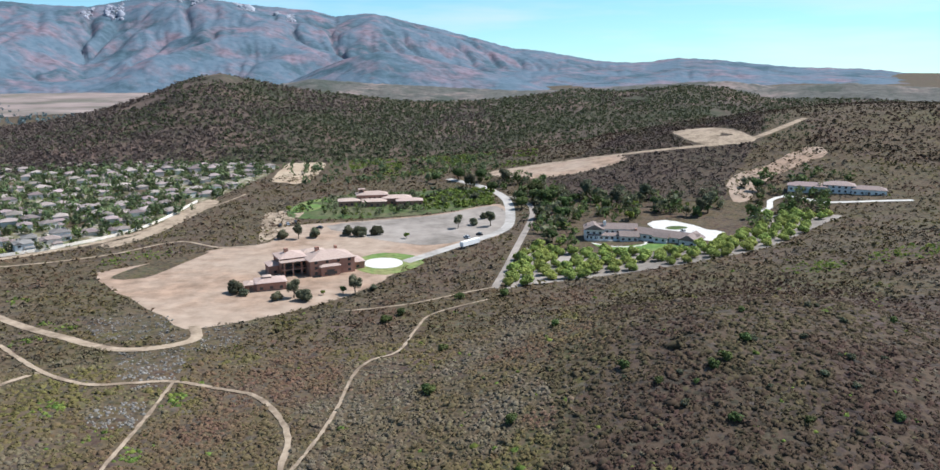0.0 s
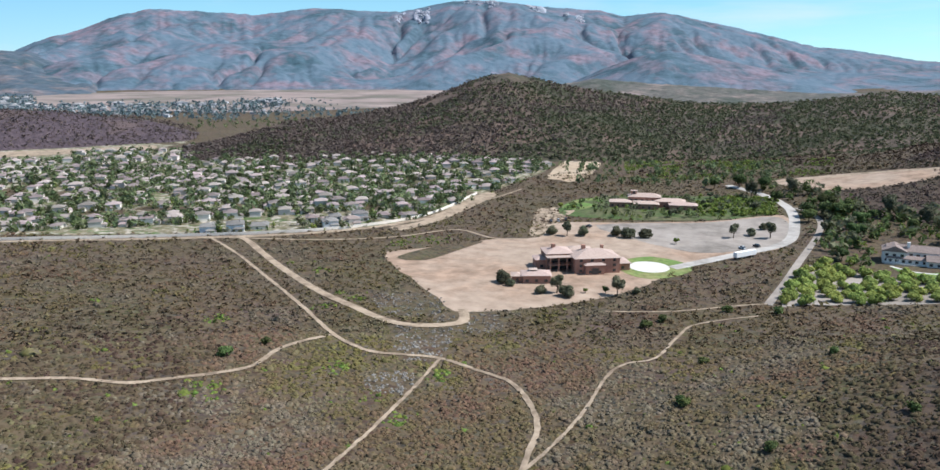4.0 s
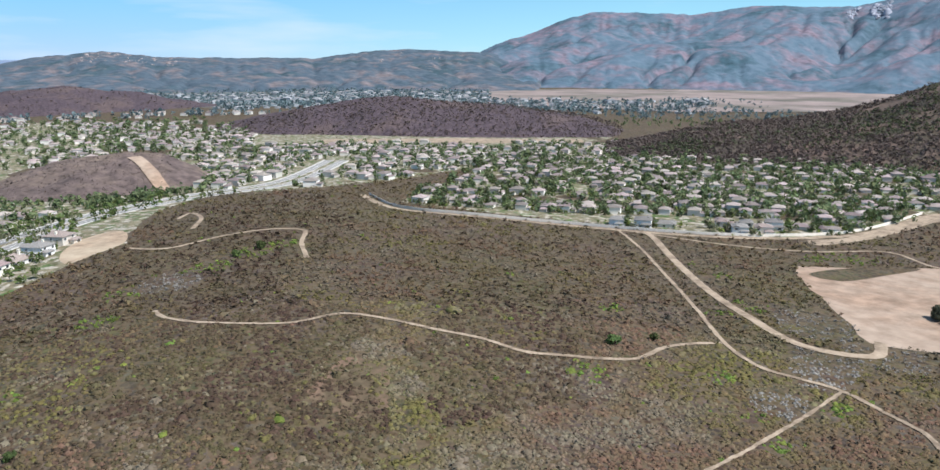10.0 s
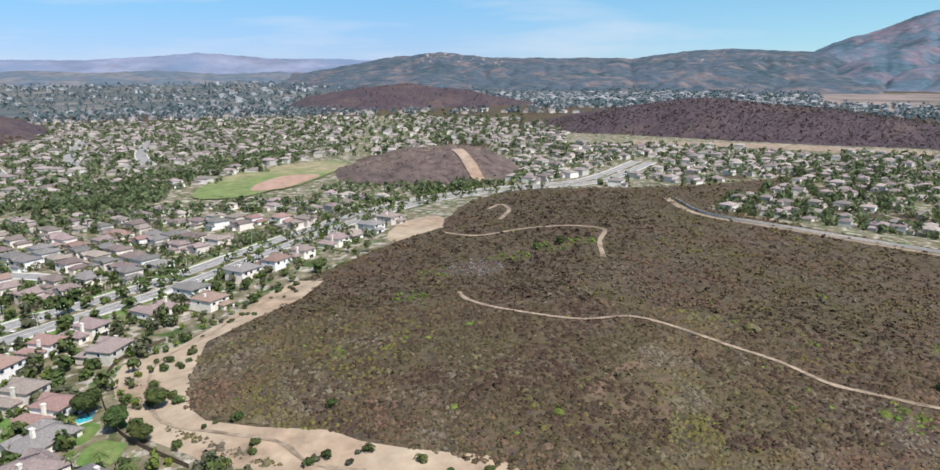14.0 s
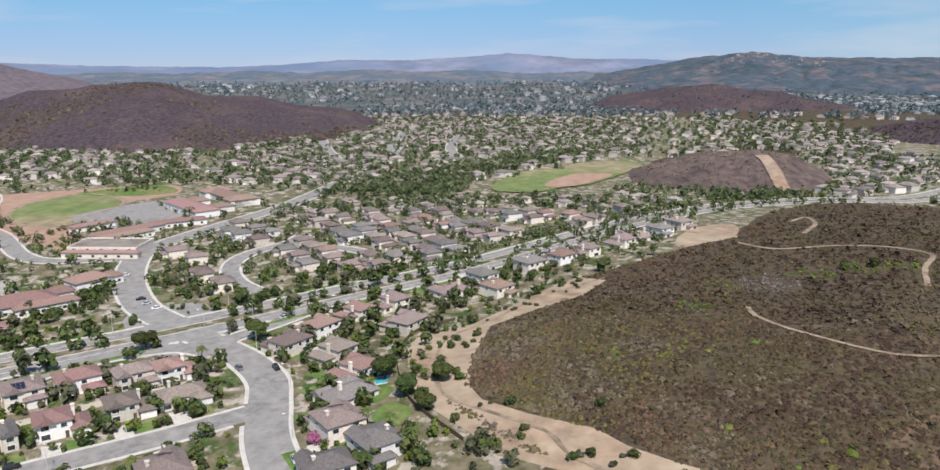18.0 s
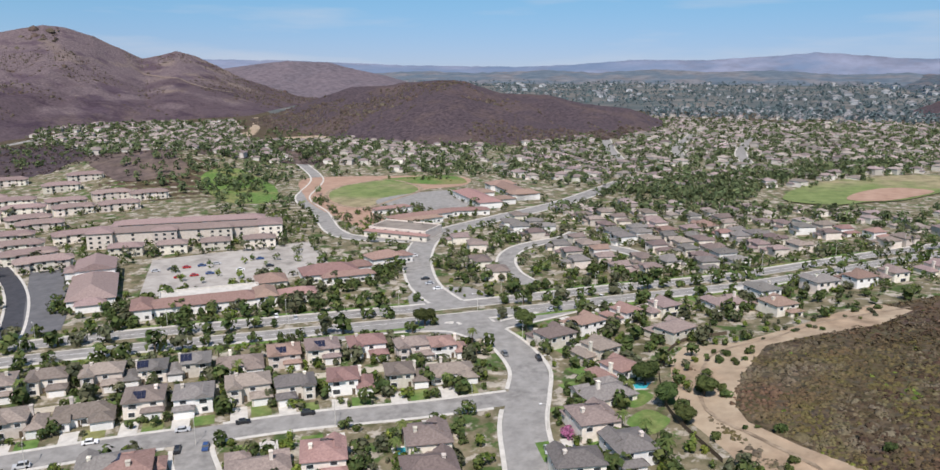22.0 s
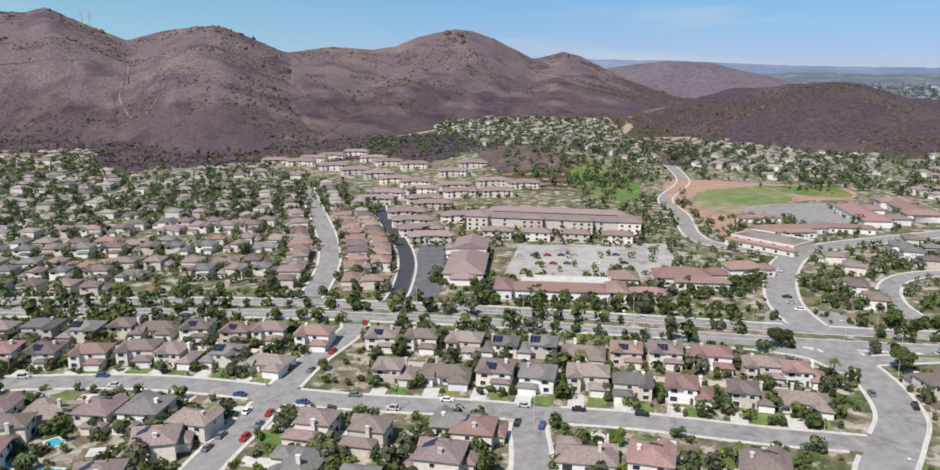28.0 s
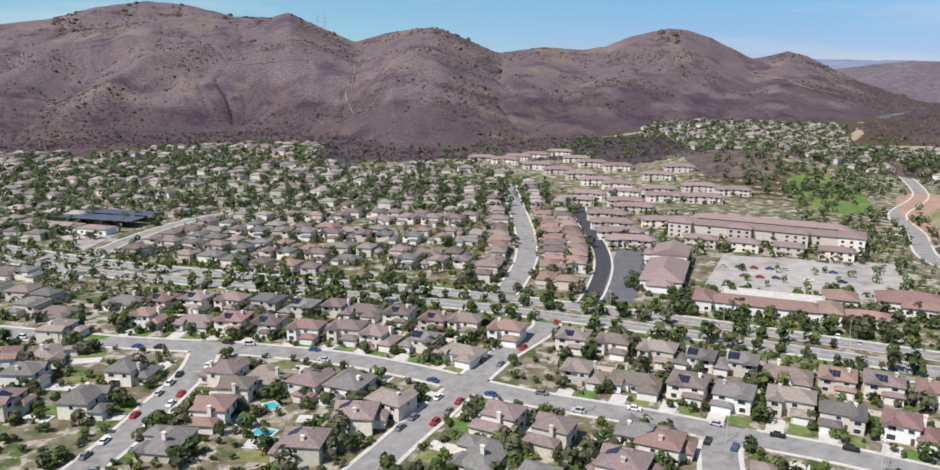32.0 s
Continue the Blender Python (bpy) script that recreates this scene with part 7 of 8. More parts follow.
# ---------------------------------------------------------------- far suburbs: houses and trees too many to count
def scatter_rows(poly, angle, lot, pitch, skip=0.1):
    c, s = math.cos(radians(angle)), math.sin(radians(angle))
    u = [(x * c + y * s, -x * s + y * c) for x, y in poly]
    v, v1, row = min(p[1] for p in u), max(p[1] for p in u), 0
    u0, u1 = min(p[0] for p in u), max(p[0] for p in u)
    while v < v1:
        w = u0 + rng.uniform(0, lot)
        while w < u1:
            bend = 22 * math.sin(w / 110 + row // 2) + 8 * math.sin(w / 41)
            x, y = w * c - (v + bend) * s, w * s + (v + bend) * c
            if rng.random() > skip and inside(poly, x, y) and clear_of_roads(x, y, 8):
                FAR_HOUSES.append((x, y, radians(angle) + rng.uniform(-0.3, 0.3), rng.uniform(0.9, 1.1)))
            w += lot * rng.uniform(0.92, 1.15)
        v += pitch[row % 2]
        row += 1


scatter_rows(TRACT_W, 40, 17, (21, 34))
scatter_rows([(-640, -170), (-700, -60), (-900, 90), (-1250, 150), (-1450, 60), (-1450, -480), (-1230, -430), (-960, -400), (-700, -330), (-660, -300)], 60, 18, (22, 36))
scatter_rows([(-600, -480), (-680, -340), (-950, -450), (-960, -540), (-800, -740), (-900, -960), (-700, -960), (-560, -800), (-500, -640), (-560, -560)], 120, 18, (22, 36))
scatter_rows([(-600, -470), (-570, -560), (-480, -640), (-560, -780), (-700, -820), (-760, -700), (-680, -560)], 120, 17, (21, 34))
scatter_rows([(90, -520), (330, -620), (330, -850), (60, -880), (-60, -800), (0, -700)], 150, 18, (22, 36))
scatter_rows([(-22, -690), (-67, -625), (-230, -567), (-269, -632), (-277, -710), (-185, -768), (-110, -791), (-35, -758)], 150, 17, (21, 33))
scatter_rows([(-900, 200), (-1000, 330), (-1187, 560), (-1320, 480), (-1500, 300), (-1080, 250), (-860, 110)], 60, 19, (23, 40), 0.2)
scatter_rows(wedge(134, 147, 1060, 1480), 130, 19, (24, 40), 0.2)
scatter_rows(wedge(171, 192, 760, 1045), 160, 18, (22, 36), 0.25)
scatter_rows(wedge(77, 104, 900, 1900), 70, 20, (26, 62), 0.3)
scatter_rows(wedge(62, 76, 1500, 2600), 60, 22, (30, 70), 0.3)
scatter_rows(wedge(50, 62, 1750, 2700), 45, 22, (30, 70), 0.35)
scatter_rows(wedge(74, 128, 2000, 3600), 100, 40, (70, 130), 0.72)
scatter_rows(wedge(34, 52, 1650, 2150), 30, 24, (34, 80), 0.4)

def on_knoll(x, y):
    bearing, d = math.degrees(math.atan2(-x, y)), math.hypot(x, y)
    return (41 < bearing < 67 and 1030 < d < 1540) or (70.8 < bearing < 86.4 and 668 < d < 900) or (69.5 < bearing < 83.5 and 1640 < d < 2090)


FAR_HOUSES = [h for h in FAR_HOUSES if not on_knoll(h[0], h[1])]
wall_v, wall_f, roof_v, roof_f = [], [], [], []
for x, y, turn, sc in FAR_HOUSES:
    sc *= rng.choice((1.0, 1.1, 1.2, 1.8)) if math.hypot(x, y) > 2000 else rng.uniform(0.78, 1.0)
    turn += rng.choice((0, 0, math.pi / 2)) + rng.uniform(-0.15, 0.15)
    c, s, z = math.cos(turn), math.sin(turn), ground_at(x, y)
    two = rng.random() < 0.7
    for (x0, x1, y0, y1, h, rise) in (((-6.5, 6.5, -5, 6, 5.4 if two else 3.2, 2.2), (-6.0, 0.0, -9, -5, 3.0, 1.3)) if rng.random() < 0.5 else ((-7, 4, -5, 5.5, 5.4 if two else 3.2, 2.1), (4, 8.5, -7, 4, 3.0, 1.4))):
        def w(px, py, pz):
            px, py = px * sc, py * sc
            return (x + c * px - s * py, y + s * px + c * py, z + pz * sc)
        i = len(wall_v)
        wall_v += [w(a, b, q) for q in (-0.5, h) for a, b in ((x0, y0), (x1, y0), (x1, y1), (x0, y1))]
        wall_f += [(i, i + 1, i + 5, i + 4), (i + 1, i + 2, i + 6, i + 5), (i + 2, i + 3, i + 7, i + 6), (i + 3, i, i + 4, i + 7)]
        o = 0.55
        X0, X1, Y0, Y1 = x0 - o, x1 + o, y0 - o, y1 + o
        k = min(X1 - X0, Y1 - Y0) / 2
        ends = [(X0 + k, (Y0 + Y1) / 2), (X1 - k, (Y0 + Y1) / 2)] if X1 - X0 >= Y1 - Y0 else [((X0 + X1) / 2, Y0 + k), ((X0 + X1) / 2, Y1 - k)]
        i = len(roof_v)
        roof_v += [w(a, b, h) for a, b in ((X0, Y0), (X1, Y0), (X1, Y1), (X0, Y1))] + [w(a, b, h + rise) for a, b in ends]
        if X1 - X0 >= Y1 - Y0:
            roof_f += [(i, i + 1, i + 5, i + 4), (i + 2, i + 3, i + 4, i + 5), (i + 1, i + 2, i + 5), (i + 3, i, i + 4)]
        else:
            roof_f += [(i + 1, i + 2, i + 5, i + 4), (i + 3, i, i + 4, i + 5), (i, i + 1, i + 4), (i + 2, i + 3, i + 5)]
M_FARWALL = material("far_stucco", (0.52, 0.48, 0.42), (0.7, 0.66, 0.6), 0.05, 0.95, island=0.3)
M_FARROOF = material("far_tile_roof", (0.2, 0.163, 0.147), (0.3, 0.248, 0.225), 0.05, 0.9, island=0.4)
suburb = tagged(new("far_suburb"), "far tracts of tile-roofed stucco houses", "houses", kind="stuff")
# beyond 1600 m walls and roofs take colours with distance haze mixed in
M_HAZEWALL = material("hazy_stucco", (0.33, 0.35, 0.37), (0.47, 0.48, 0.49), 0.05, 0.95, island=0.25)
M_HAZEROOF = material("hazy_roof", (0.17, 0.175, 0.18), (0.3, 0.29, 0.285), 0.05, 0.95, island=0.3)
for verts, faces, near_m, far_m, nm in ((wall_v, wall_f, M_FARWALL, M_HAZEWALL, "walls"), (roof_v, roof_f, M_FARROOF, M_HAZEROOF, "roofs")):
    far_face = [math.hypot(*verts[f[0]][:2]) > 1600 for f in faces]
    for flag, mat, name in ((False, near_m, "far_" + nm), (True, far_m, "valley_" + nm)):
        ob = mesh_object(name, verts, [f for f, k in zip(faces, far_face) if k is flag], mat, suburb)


def clumps(name, label, category, mat, spots, seed, squash=0.8, sides=6, shape=((0.75, 0.0), (1.0, 0.55), (0.55, 1.15)), base=None):
    """Many loose crowns in one mesh: x, y, radius; each a lumpy dome of a few leaning facets."""
    r = np.random.default_rng(seed)
    n = len(spots)
    sp = np.array(spots, float)
    z = height(sp[:, 0], sp[:, 1]) if base is None else np.asarray(base)
    ang = np.linspace(0, 2 * np.pi, sides, endpoint=False)[None] + r.uniform(0, 6.28, (n, 1))
    rings = []
    for rad_k, zk in shape:
        rr = sp[:, 2:3] * rad_k * r.uniform(0.65, 1.25, (n, sides))
        rings.append(np.stack([sp[:, 0:1] + rr * np.cos(ang), sp[:, 1:2] + rr * np.sin(ang),
                               z[:, None] - 0.1 + sp[:, 2:3] * squash * zk * r.uniform(0.7, 1.2, (n, sides))], -1))
    top = np.stack([sp[:, 0], sp[:, 1], z + sp[:, 2] * squash * r.uniform(1.1, 1.5, n)], -1)[:, None]
    verts = np.concatenate(rings + [top], 1)
    m = len(shape)
    per = m * sides + 1
    f = []
    for k in range(m - 1):
        for i in range(sides):
            j = (i + 1) % sides
            f.append((k * sides + i, k * sides + j, (k + 1) * sides + j))
            f.append((k * sides + i, (k + 1) * sides + j, (k + 1) * sides + i))
    for i in range(sides):
        f.append(((m - 1) * sides + i, (m - 1) * sides + (i + 1) % sides, per - 1))
    f = np.array(f)
    faces = (f[None] + (np.arange(n) * per)[:, None, None]).reshape(-1, 3)
    me = bpy.data.meshes.new(name)
    me.vertices.add(n * per)
    me.vertices.foreach_set("co", verts.reshape(-1))
    me.loops.add(len(faces) * 3)
    me.loops.foreach_set("vertex_index", faces.reshape(-1))
    me.polygons.add(len(faces))
    me.polygons.foreach_set("loop_start", np.arange(0, len(faces) * 3, 3))
    me.polygons.foreach_set("loop_total", np.full(len(faces), 3))
    me.update(calc_edges=True)
    me.validate()
    me.materials.append(mat)
    return tagged(new(name, me), label, category, kind="stuff")


# trees between the far houses, and in belts along the creek
r2 = np.random.default_rng(5)


def leafy(name, label, category, mat, spots, blades, seed=3, lobes_each=5, tall=(0.45, 1.5), leaf=0.34, foot=None, trunks=False, rise=0.3, corners=4):
    """Many crowns in one mesh, each a loose cloud of leaf sprays over a few lobes: x, y, radius."""
    if not len(spots):
        return None
    r = np.random.default_rng(seed)
    sp = np.array(spots, float)
    n = len(sp)
    z0 = height(sp[:, 0], sp[:, 1]) if foot is None else np.asarray(foot)
    rad = sp[:, 2]
    la, lq = r.uniform(0, 6.283, (n, lobes_each)), r.uniform(0.1, 0.62, (n, lobes_each)) * rad[:, None]
    lobe = np.stack([sp[:, 0:1] + lq * np.cos(la), sp[:, 1:2] + lq * np.sin(la), z0[:, None] + rad[:, None] * r.uniform(tall[0], tall[1], (n, lobes_each))], -1)
    lr = rad[:, None] * r.uniform(0.36, 0.58, (n, lobes_each))
    pick = r.integers(0, lobes_each, (n, blades))
    row = np.arange(n)[:, None]
    d = r.normal(0, 1, (n, blades, 3)) + [0, 0, 0.25]
    d /= np.linalg.norm(d, axis=-1, keepdims=True)
    p = lobe[row, pick] + d * (lr[row, pick] * r.uniform(0.82, 1.05, (n, blades)))[..., None]
    p[..., 2] = np.maximum(p[..., 2], z0[:, None] + 0.08 * rad[:, None])
    nor = 1.5 * d + r.uniform(-0.7, 0.7, d.shape) + [0, 0, rise]
    nor /= np.linalg.norm(nor, axis=-1, keepdims=True)
    u = np.cross(nor, r.normal(0, 1, nor.shape))
    u /= np.linalg.norm(u, axis=-1, keepdims=True) + 1e-9
    w = np.cross(nor, u)
    s = (rad[:, None] * leaf * r.uniform(0.6, 1.35, (n, blades)))[..., None]
    quad = np.stack([p + u * s, p + w * s * 0.8 + nor * s * 0.3, p - u * s * 0.9, p - w * s + nor * s * 0.35][:corners], 2).reshape(-1, 3)
    m = n * blades
    loops = np.arange(corners * m)
    me = bpy.data.meshes.new(name)
    me.vertices.add(corners * m)
    me.vertices.foreach_set("co", quad.ravel())
    me.loops.add(corners * m)
    me.loops.foreach_set("vertex_index", loops)
    me.polygons.add(m)
    me.polygons.foreach_set("loop_start", np.arange(0, corners * m, corners))
    me.polygons.foreach_set("loop_total", np.full(m, corners))
    me.update(calc_edges=True)
    me.materials.append(mat)
    ob = tagged(new(name, me), label, category, kind="stuff")
    if trunks:
        verts, faces = [], []
        for (x, y, q), z in zip(sp, z0):
            i = len(verts)
            for k in range(3):
                a = 2.094 * k
                verts += [(x + 0.1 * q * math.cos(a), y + 0.1 * q * math.sin(a), z - 0.1), (x + 0.05 * q * math.cos(a), y + 0.05 * q * math.sin(a), z + 1.1 * q)]
            faces += [(i, i + 2, i + 3, i + 1), (i + 2, i + 4, i + 5, i + 3), (i + 4, i, i + 1, i + 5)]
        mesh_object("trunks", verts, faces, M_TRUNK, ob)
    return ob


spots, farther = [], []
for x, y, turn, sc in FAR_HOUSES:
    d = math.hypot(x, y)
    for _ in range(6 if d < 1500 else 5):
        a = rng.uniform(0, 6.28)
        q = 11 * rng.uniform(0.75, 1.5) * (1 if d < 1500 else 1.6)
        if on_knoll(x + q * math.cos(a), y + q * math.sin(a)):
            continue
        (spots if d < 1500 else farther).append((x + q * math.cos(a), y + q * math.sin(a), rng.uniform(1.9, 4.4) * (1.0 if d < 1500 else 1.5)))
CREEK = [(-610, -190), (-600, -100), (-640, -70), (-720, -70), (-860, 30), (-1000, 130), (-1000, 60), (-860, -40), (-720, -150), (-640, -210)]
BELT = [(-560, 150), (-620, 160), (-700, 215), (-760, 260), (-700, 262), (-640, 230), (-590, 200)]
for poly, n in ((wedge(97, 136, 560, 1000), 900), (wedge(70, 100, 880, 1500), 700), (wedge(27, 50, 1330, 1800), 420), (CREEK, 1100), (BELT, 240), ([(-20, -770), (-100, -800), (-140, -830), (-60, -900), (60, -900)], 120), (wedge(178, 190, 520, 900), 260), (wedge(60, 128, 1900, 4300), 6500), (wedge(30, 62, 1600, 2300), 300), (wedge(50, 66, 2300, 3000), 700),
                (wedge(118, 132, 960, 1300), 120), ([(-430, -430), (-560, -470), (-600, -560), (-500, -640), (-440, -560)], 150), ([(-640, -350), (-690, -300), (-740, -430), (-650, -460)], 90), (wedge(128, 137, 800, 990), 130), (wedge(139, 152, 800, 1050), 160), (wedge(150, 178, 830, 1000), 150), (wedge(-2, 14, 690, 860), 160), (wedge(172, 195, 820, 960), 170), ([(60, -450), (330, -490), (330, -640), (230, -660), (60, -600)], 150), (wedge(186, 196, 560, 800), 150), (wedge(134, 147, 1050, 1480), 420), ([(-560, 150), (-610, 110), (-650, 60), (-668, 80), (-640, 160), (-600, 190)], 110), ([(-22, -690), (-67, -625), (-230, -567), (-277, -710), (-185, -768), (-110, -791)], 160)):
    xs, ys = [p[0] for p in poly], [p[1] for p in poly]
    px, py = r2.uniform(min(xs), max(xs), n * 4), r2.uniform(min(ys), max(ys), n * 4)
    ok = inside(poly, px, py)
    for a, b in list(zip(px[ok], py[ok]))[:n]:
        d = math.hypot(a, b)
        if on_knoll(a, b) or inside([(-564, -455), (-650, -345), (-615, -215), (-400, -225), (-375, -285)], a, b) or d < 1000 and not clear_of_roads(a, b, 2.5):
            continue
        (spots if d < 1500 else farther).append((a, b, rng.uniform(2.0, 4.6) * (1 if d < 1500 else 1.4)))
STUFF = {M_LEAF.name: M_LEAFSTUFF, M_LEAFDUSTY.name: M_DUSTYSTUFF, M_LEAFLIGHT.name: M_LIGHTSTUFF, M_GROVE.name: M_GROVE}
for mat, label in ((M_LEAF, "dark green garden trees of the tracts"), (M_LEAFDUSTY, "dusty green garden trees of the tracts"), (M_LEAFLIGHT, "bright green garden trees and bushes"), (M_GROVE, "bright green fruit trees in rows")):
    for near_d, far_d, blades, leaf in ((0, 380, 64, 0.27), (380, 5000, 28, 0.4)):
        got = [(x, y, r) for x, y, r, m in LEFT_TREES if m is mat and near_d <= math.hypot(x, y) < far_d]
        leafy("garden_trees", label, "trees", STUFF[mat.name], got, blades, 3, 5, (0.3, 0.8) if mat is M_GROVE else (0.5, 1.3), leaf, trunks=near_d == 0, corners=4 if near_d == 0 else 3)
M_FARTREE = material("far_leaves", (0.07, 0.095, 0.046), (0.165, 0.198, 0.09), 0.1, 0.9, island=0.35, thin=0.3)
# crowns past 1500 m: leaf colour is greyed towards blue for haze
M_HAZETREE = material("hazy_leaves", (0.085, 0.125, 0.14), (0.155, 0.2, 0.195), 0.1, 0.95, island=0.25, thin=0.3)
leafy("far_trees", "countless dark green suburb trees", "trees", M_FARTREE, spots, 16, 4, 4, leaf=0.56, corners=3)
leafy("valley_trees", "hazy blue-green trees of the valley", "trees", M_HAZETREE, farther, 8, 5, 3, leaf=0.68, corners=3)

# ---------------------------------------------------------------- brush on the open hills
keep_polys = [SUBURB, TRACT_N, TRACT_W,
              [(-195, 383), (-192, 398), (-178, 413), (-151, 446), (-124, 461), (-126, 500), (-110, 512), (-88, 518), (-23, 549), (22, 575), (28, 500), (2, 455), (-32, 411), (-44, 375), (-58, 349), (-90, 316), (-117, 296), (-130, 312), (-161, 342)],
              [(18, 362), (28, 428), (38, 448), (66, 428), (121, 422), (159, 441), (196, 498), (222, 496), (240, 484), (224, 469), (178, 423), (156, 406), (105, 386), (29, 365)],
              [(38, 448), (66, 428), (121, 422), (159, 441), (192, 508), (200, 560), (50, 590), (40, 540)], BRUSH_SLOPE,
              [(-136, 558), (-133, 600), (-104, 628), (-43, 640), (10, 650), (18, 590), (-8, 560), (-60, 538), (-88, 530), (-124, 532)],
              [(-226, 452), (-216, 480), (-216, 522), (-213, 610), (-200, 600), (-202, 526), (-206, 478), (-214, 447)],
              [(-150, 66), (-171, 37), (-188, 18), (-199, 0), (-221, -21), (-246, -22), (-281, -18), (-298, -2), (-319, 19), (-345, 30), (-354, 18), (-310, -10), (-272, -42), (-224, -35), (-191, -7), (-140, 40)],
              [(-405, 74), (-415, 90), (-426, 106), (-457, 116), (-474, 113), (-464, 93), (-432, 76)],
              [(17, 706), (26, 724), (95, 727), (137, 713), (137, 685), (92, 664), (51, 668)]]
N = 135000
a = np.radians(r2.uniform(-36, 108, N))
d = 75 * (760 / 75) ** r2.uniform(0, 1, N)
bx, by = -np.sin(a) * d, np.cos(a) * d
ok = np.ones(N, bool)
for poly in keep_polys:
    ok &= ~inside(poly, bx, by)
bx, by, d = bx[ok], by[ok], d[ok]
# keep the trails and roads bare
ok = np.ones(len(bx), bool)
for line_pts, half in ROADS:
    near = (abs(bx - line_pts[:, 0].mean()) < np.ptp(line_pts[:, 0]) / 2 + 8) & (abs(by - line_pts[:, 1].mean()) < np.ptp(line_pts[:, 1]) / 2 + 8)
    idx = np.where(near & ok)[0]
    if len(idx) == 0:
        continue
    best = np.full(len(idx), 1e9)
    for (ax, ay), (cx, cy) in zip(line_pts[:-1], line_pts[1:]):
        ux, uy = cx - ax, cy - ay
        t = np.clip(((bx[idx] - ax) * ux + (by[idx] - ay) * uy) / (ux * ux + uy * uy + 1e-9), 0, 1)
        best = np.minimum(best, np.hypot(ax + t * ux - bx[idx], ay + t * uy - by[idx]))
    ok[idx[best < half + 0.45 + 0.005 * np.clip(d[idx] - 220, 0, 400)]] = False
bx, by, d = bx[ok], by[ok], d[ok]
size = (0.56 + 0.0013 * d) * r2.lognormal(0, 0.32, len(bx))
density = fractal(bx / 26, by / 26, 4, 3)
ok = density > 0.1
bx, by, size, density = bx[ok], by[ok], size[ok], density[ok]
pale = np.zeros(len(bx), bool)
for cx, cy, r in ((-139, 295, 20), (-106, 214, 10), (-105, 285, 16), (-118, 262, 14), (-326, 98, 14), (-110, 245, 9)):
    pale |= np.hypot(bx - cx, by - cy) < r * (0.5 + density)
green = np.zeros(len(bx), bool)
for cx, cy, r in ((-331, 100, 13), (-338, 122, 12), (-348, 145, 11), (-325, 80, 10), (-354, 168, 9), (-195, 416, 12), (-184, 428, 10), (-238, 26, 4), (-205, 330, 6), (-95, 226, 5), (-170, 290, 8), (200, 330, 28), (160, 340, 16), (-290, 60, 8), (-193, 234, 6), (-162, 290, 6), (-107, 199, 6), (-95, 190, 6), (-167, 273, 6), (-198, 431, 6), (-230, 340, 6), (-129, 215, 6), (-153, 178, 6)):
    green |= (np.hypot(bx - cx, by - cy) < r * (0.4 + density * 1.2)) & (r2.random(len(bx)) < 0.75)
green |= r2.random(len(bx)) < 0.006
green &= ~pale
burnt = inside([(20, 130), (30, 200), (60, 232), (90, 238), (170, 255), (270, 160), (130, 50), (40, 70)], bx + 14 * density, by - 10 * density) & ~pale & ~green & (r2.random(len(bx)) < 0.95)
burnt |= inside([(-430, 60), (-410, 130), (-440, 160), (-380, 200), (-350, 160), (-372, 90)], bx, by) & ~pale & ~green & (density > 0.5)
for poly, share in (([(-150, 70), (-200, 8), (-280, -12), (-345, 34), (-430, 112), (-380, 200), (-280, 130), (-200, 115)], 0.5), ([(-300, 80), (-370, 144), (-387, 197), (-170, 98), (-167, 61), (-206, 46)], 0.9), ([(28, 222), (84, 359), (129, 371), (176, 346), (85, 156), (60, 90), (35, 162)], 0.92),
                    ([(-215, 144), (-246, 214), (-218, 232), (-186, 223), (-132, 167), (-141, 117), (-169, 123)], 0.85),
                    ([(-504, 140), (-534, 210), (-567, 275), (-485, 275), (-353, 196), (-337, 154), (-369, 141)], 0.75),
                    ([(-425, 353), (-426, 441), (-287, 363), (-196, 281), (-218, 252), (-287, 270)], 0.25)):
    burnt |= inside(poly, bx + 70 * (fractal(bx / 45, by / 45, 3, 12) - 0.45), by + 70 * (fractal(bx / 45, by / 45, 3, 13) - 0.45)) & ~pale & ~green & (r2.random(len(bx)) < 0.9 * share)
rest = ~pale & ~green & ~burnt
close = np.hypot(bx, by) < 285
for name, label, mat, sel in (("dry_brush", "low dry brown sage scrub", M_BUSH, rest), ("burnt_brush", "dark reddish-brown dry brush", M_DARKBUSH, burnt), ("dead_brush", "pale grey dead brush", M_GREYBUSH, pale), ("green_brush", "fresh green low brush", M_OLIVE, green)):
    pts = np.stack([bx, by, size * (0.7 if name == "dead_brush" else 1.0)], -1)
    near, far = sel & close, sel & ~close
    clumps(name, label, "brush", mat, pts[near] * [1, 1, 0.92], 8, 0.5, 5, ((1.0, 0.0), (0.86, 0.52)))
    leafy(name, label, "brush", mat, pts[near], 4, 8, 3, (0.05, 0.42), 0.42, rise=1.2, corners=3)
    leafy(name, label, "brush", mat, pts[far], 7, 8, 3, (0.03, 0.35), 0.56, rise=1.5, corners=3)
back = [(-120, 745), (68, 742), (160, 716), (268, 662), (359, 586), (480, 650), (700, 900), (560, 1250), (100, 1150), (-60, 900)]
px, py = r2.uniform(-120, 700, 30000), r2.uniform(586, 1250, 30000)
ok = inside(back, px, py)
for poly in (*keep_polys[-1:], [(200, 780), (250, 760), (268, 695), (228, 688), (202, 712)]):
    ok &= ~inside(poly, px, py)
px, py = px[ok], py[ok]
ok = np.array([clear_of_roads(a, b, 2.5) for a, b in zip(px, py)])
px, py = px[ok], py[ok]
half = (fractal(px / 120, py / 120, 3, 8) > 0.5) & ~inside(BRUSH_SLOPE, px, py)
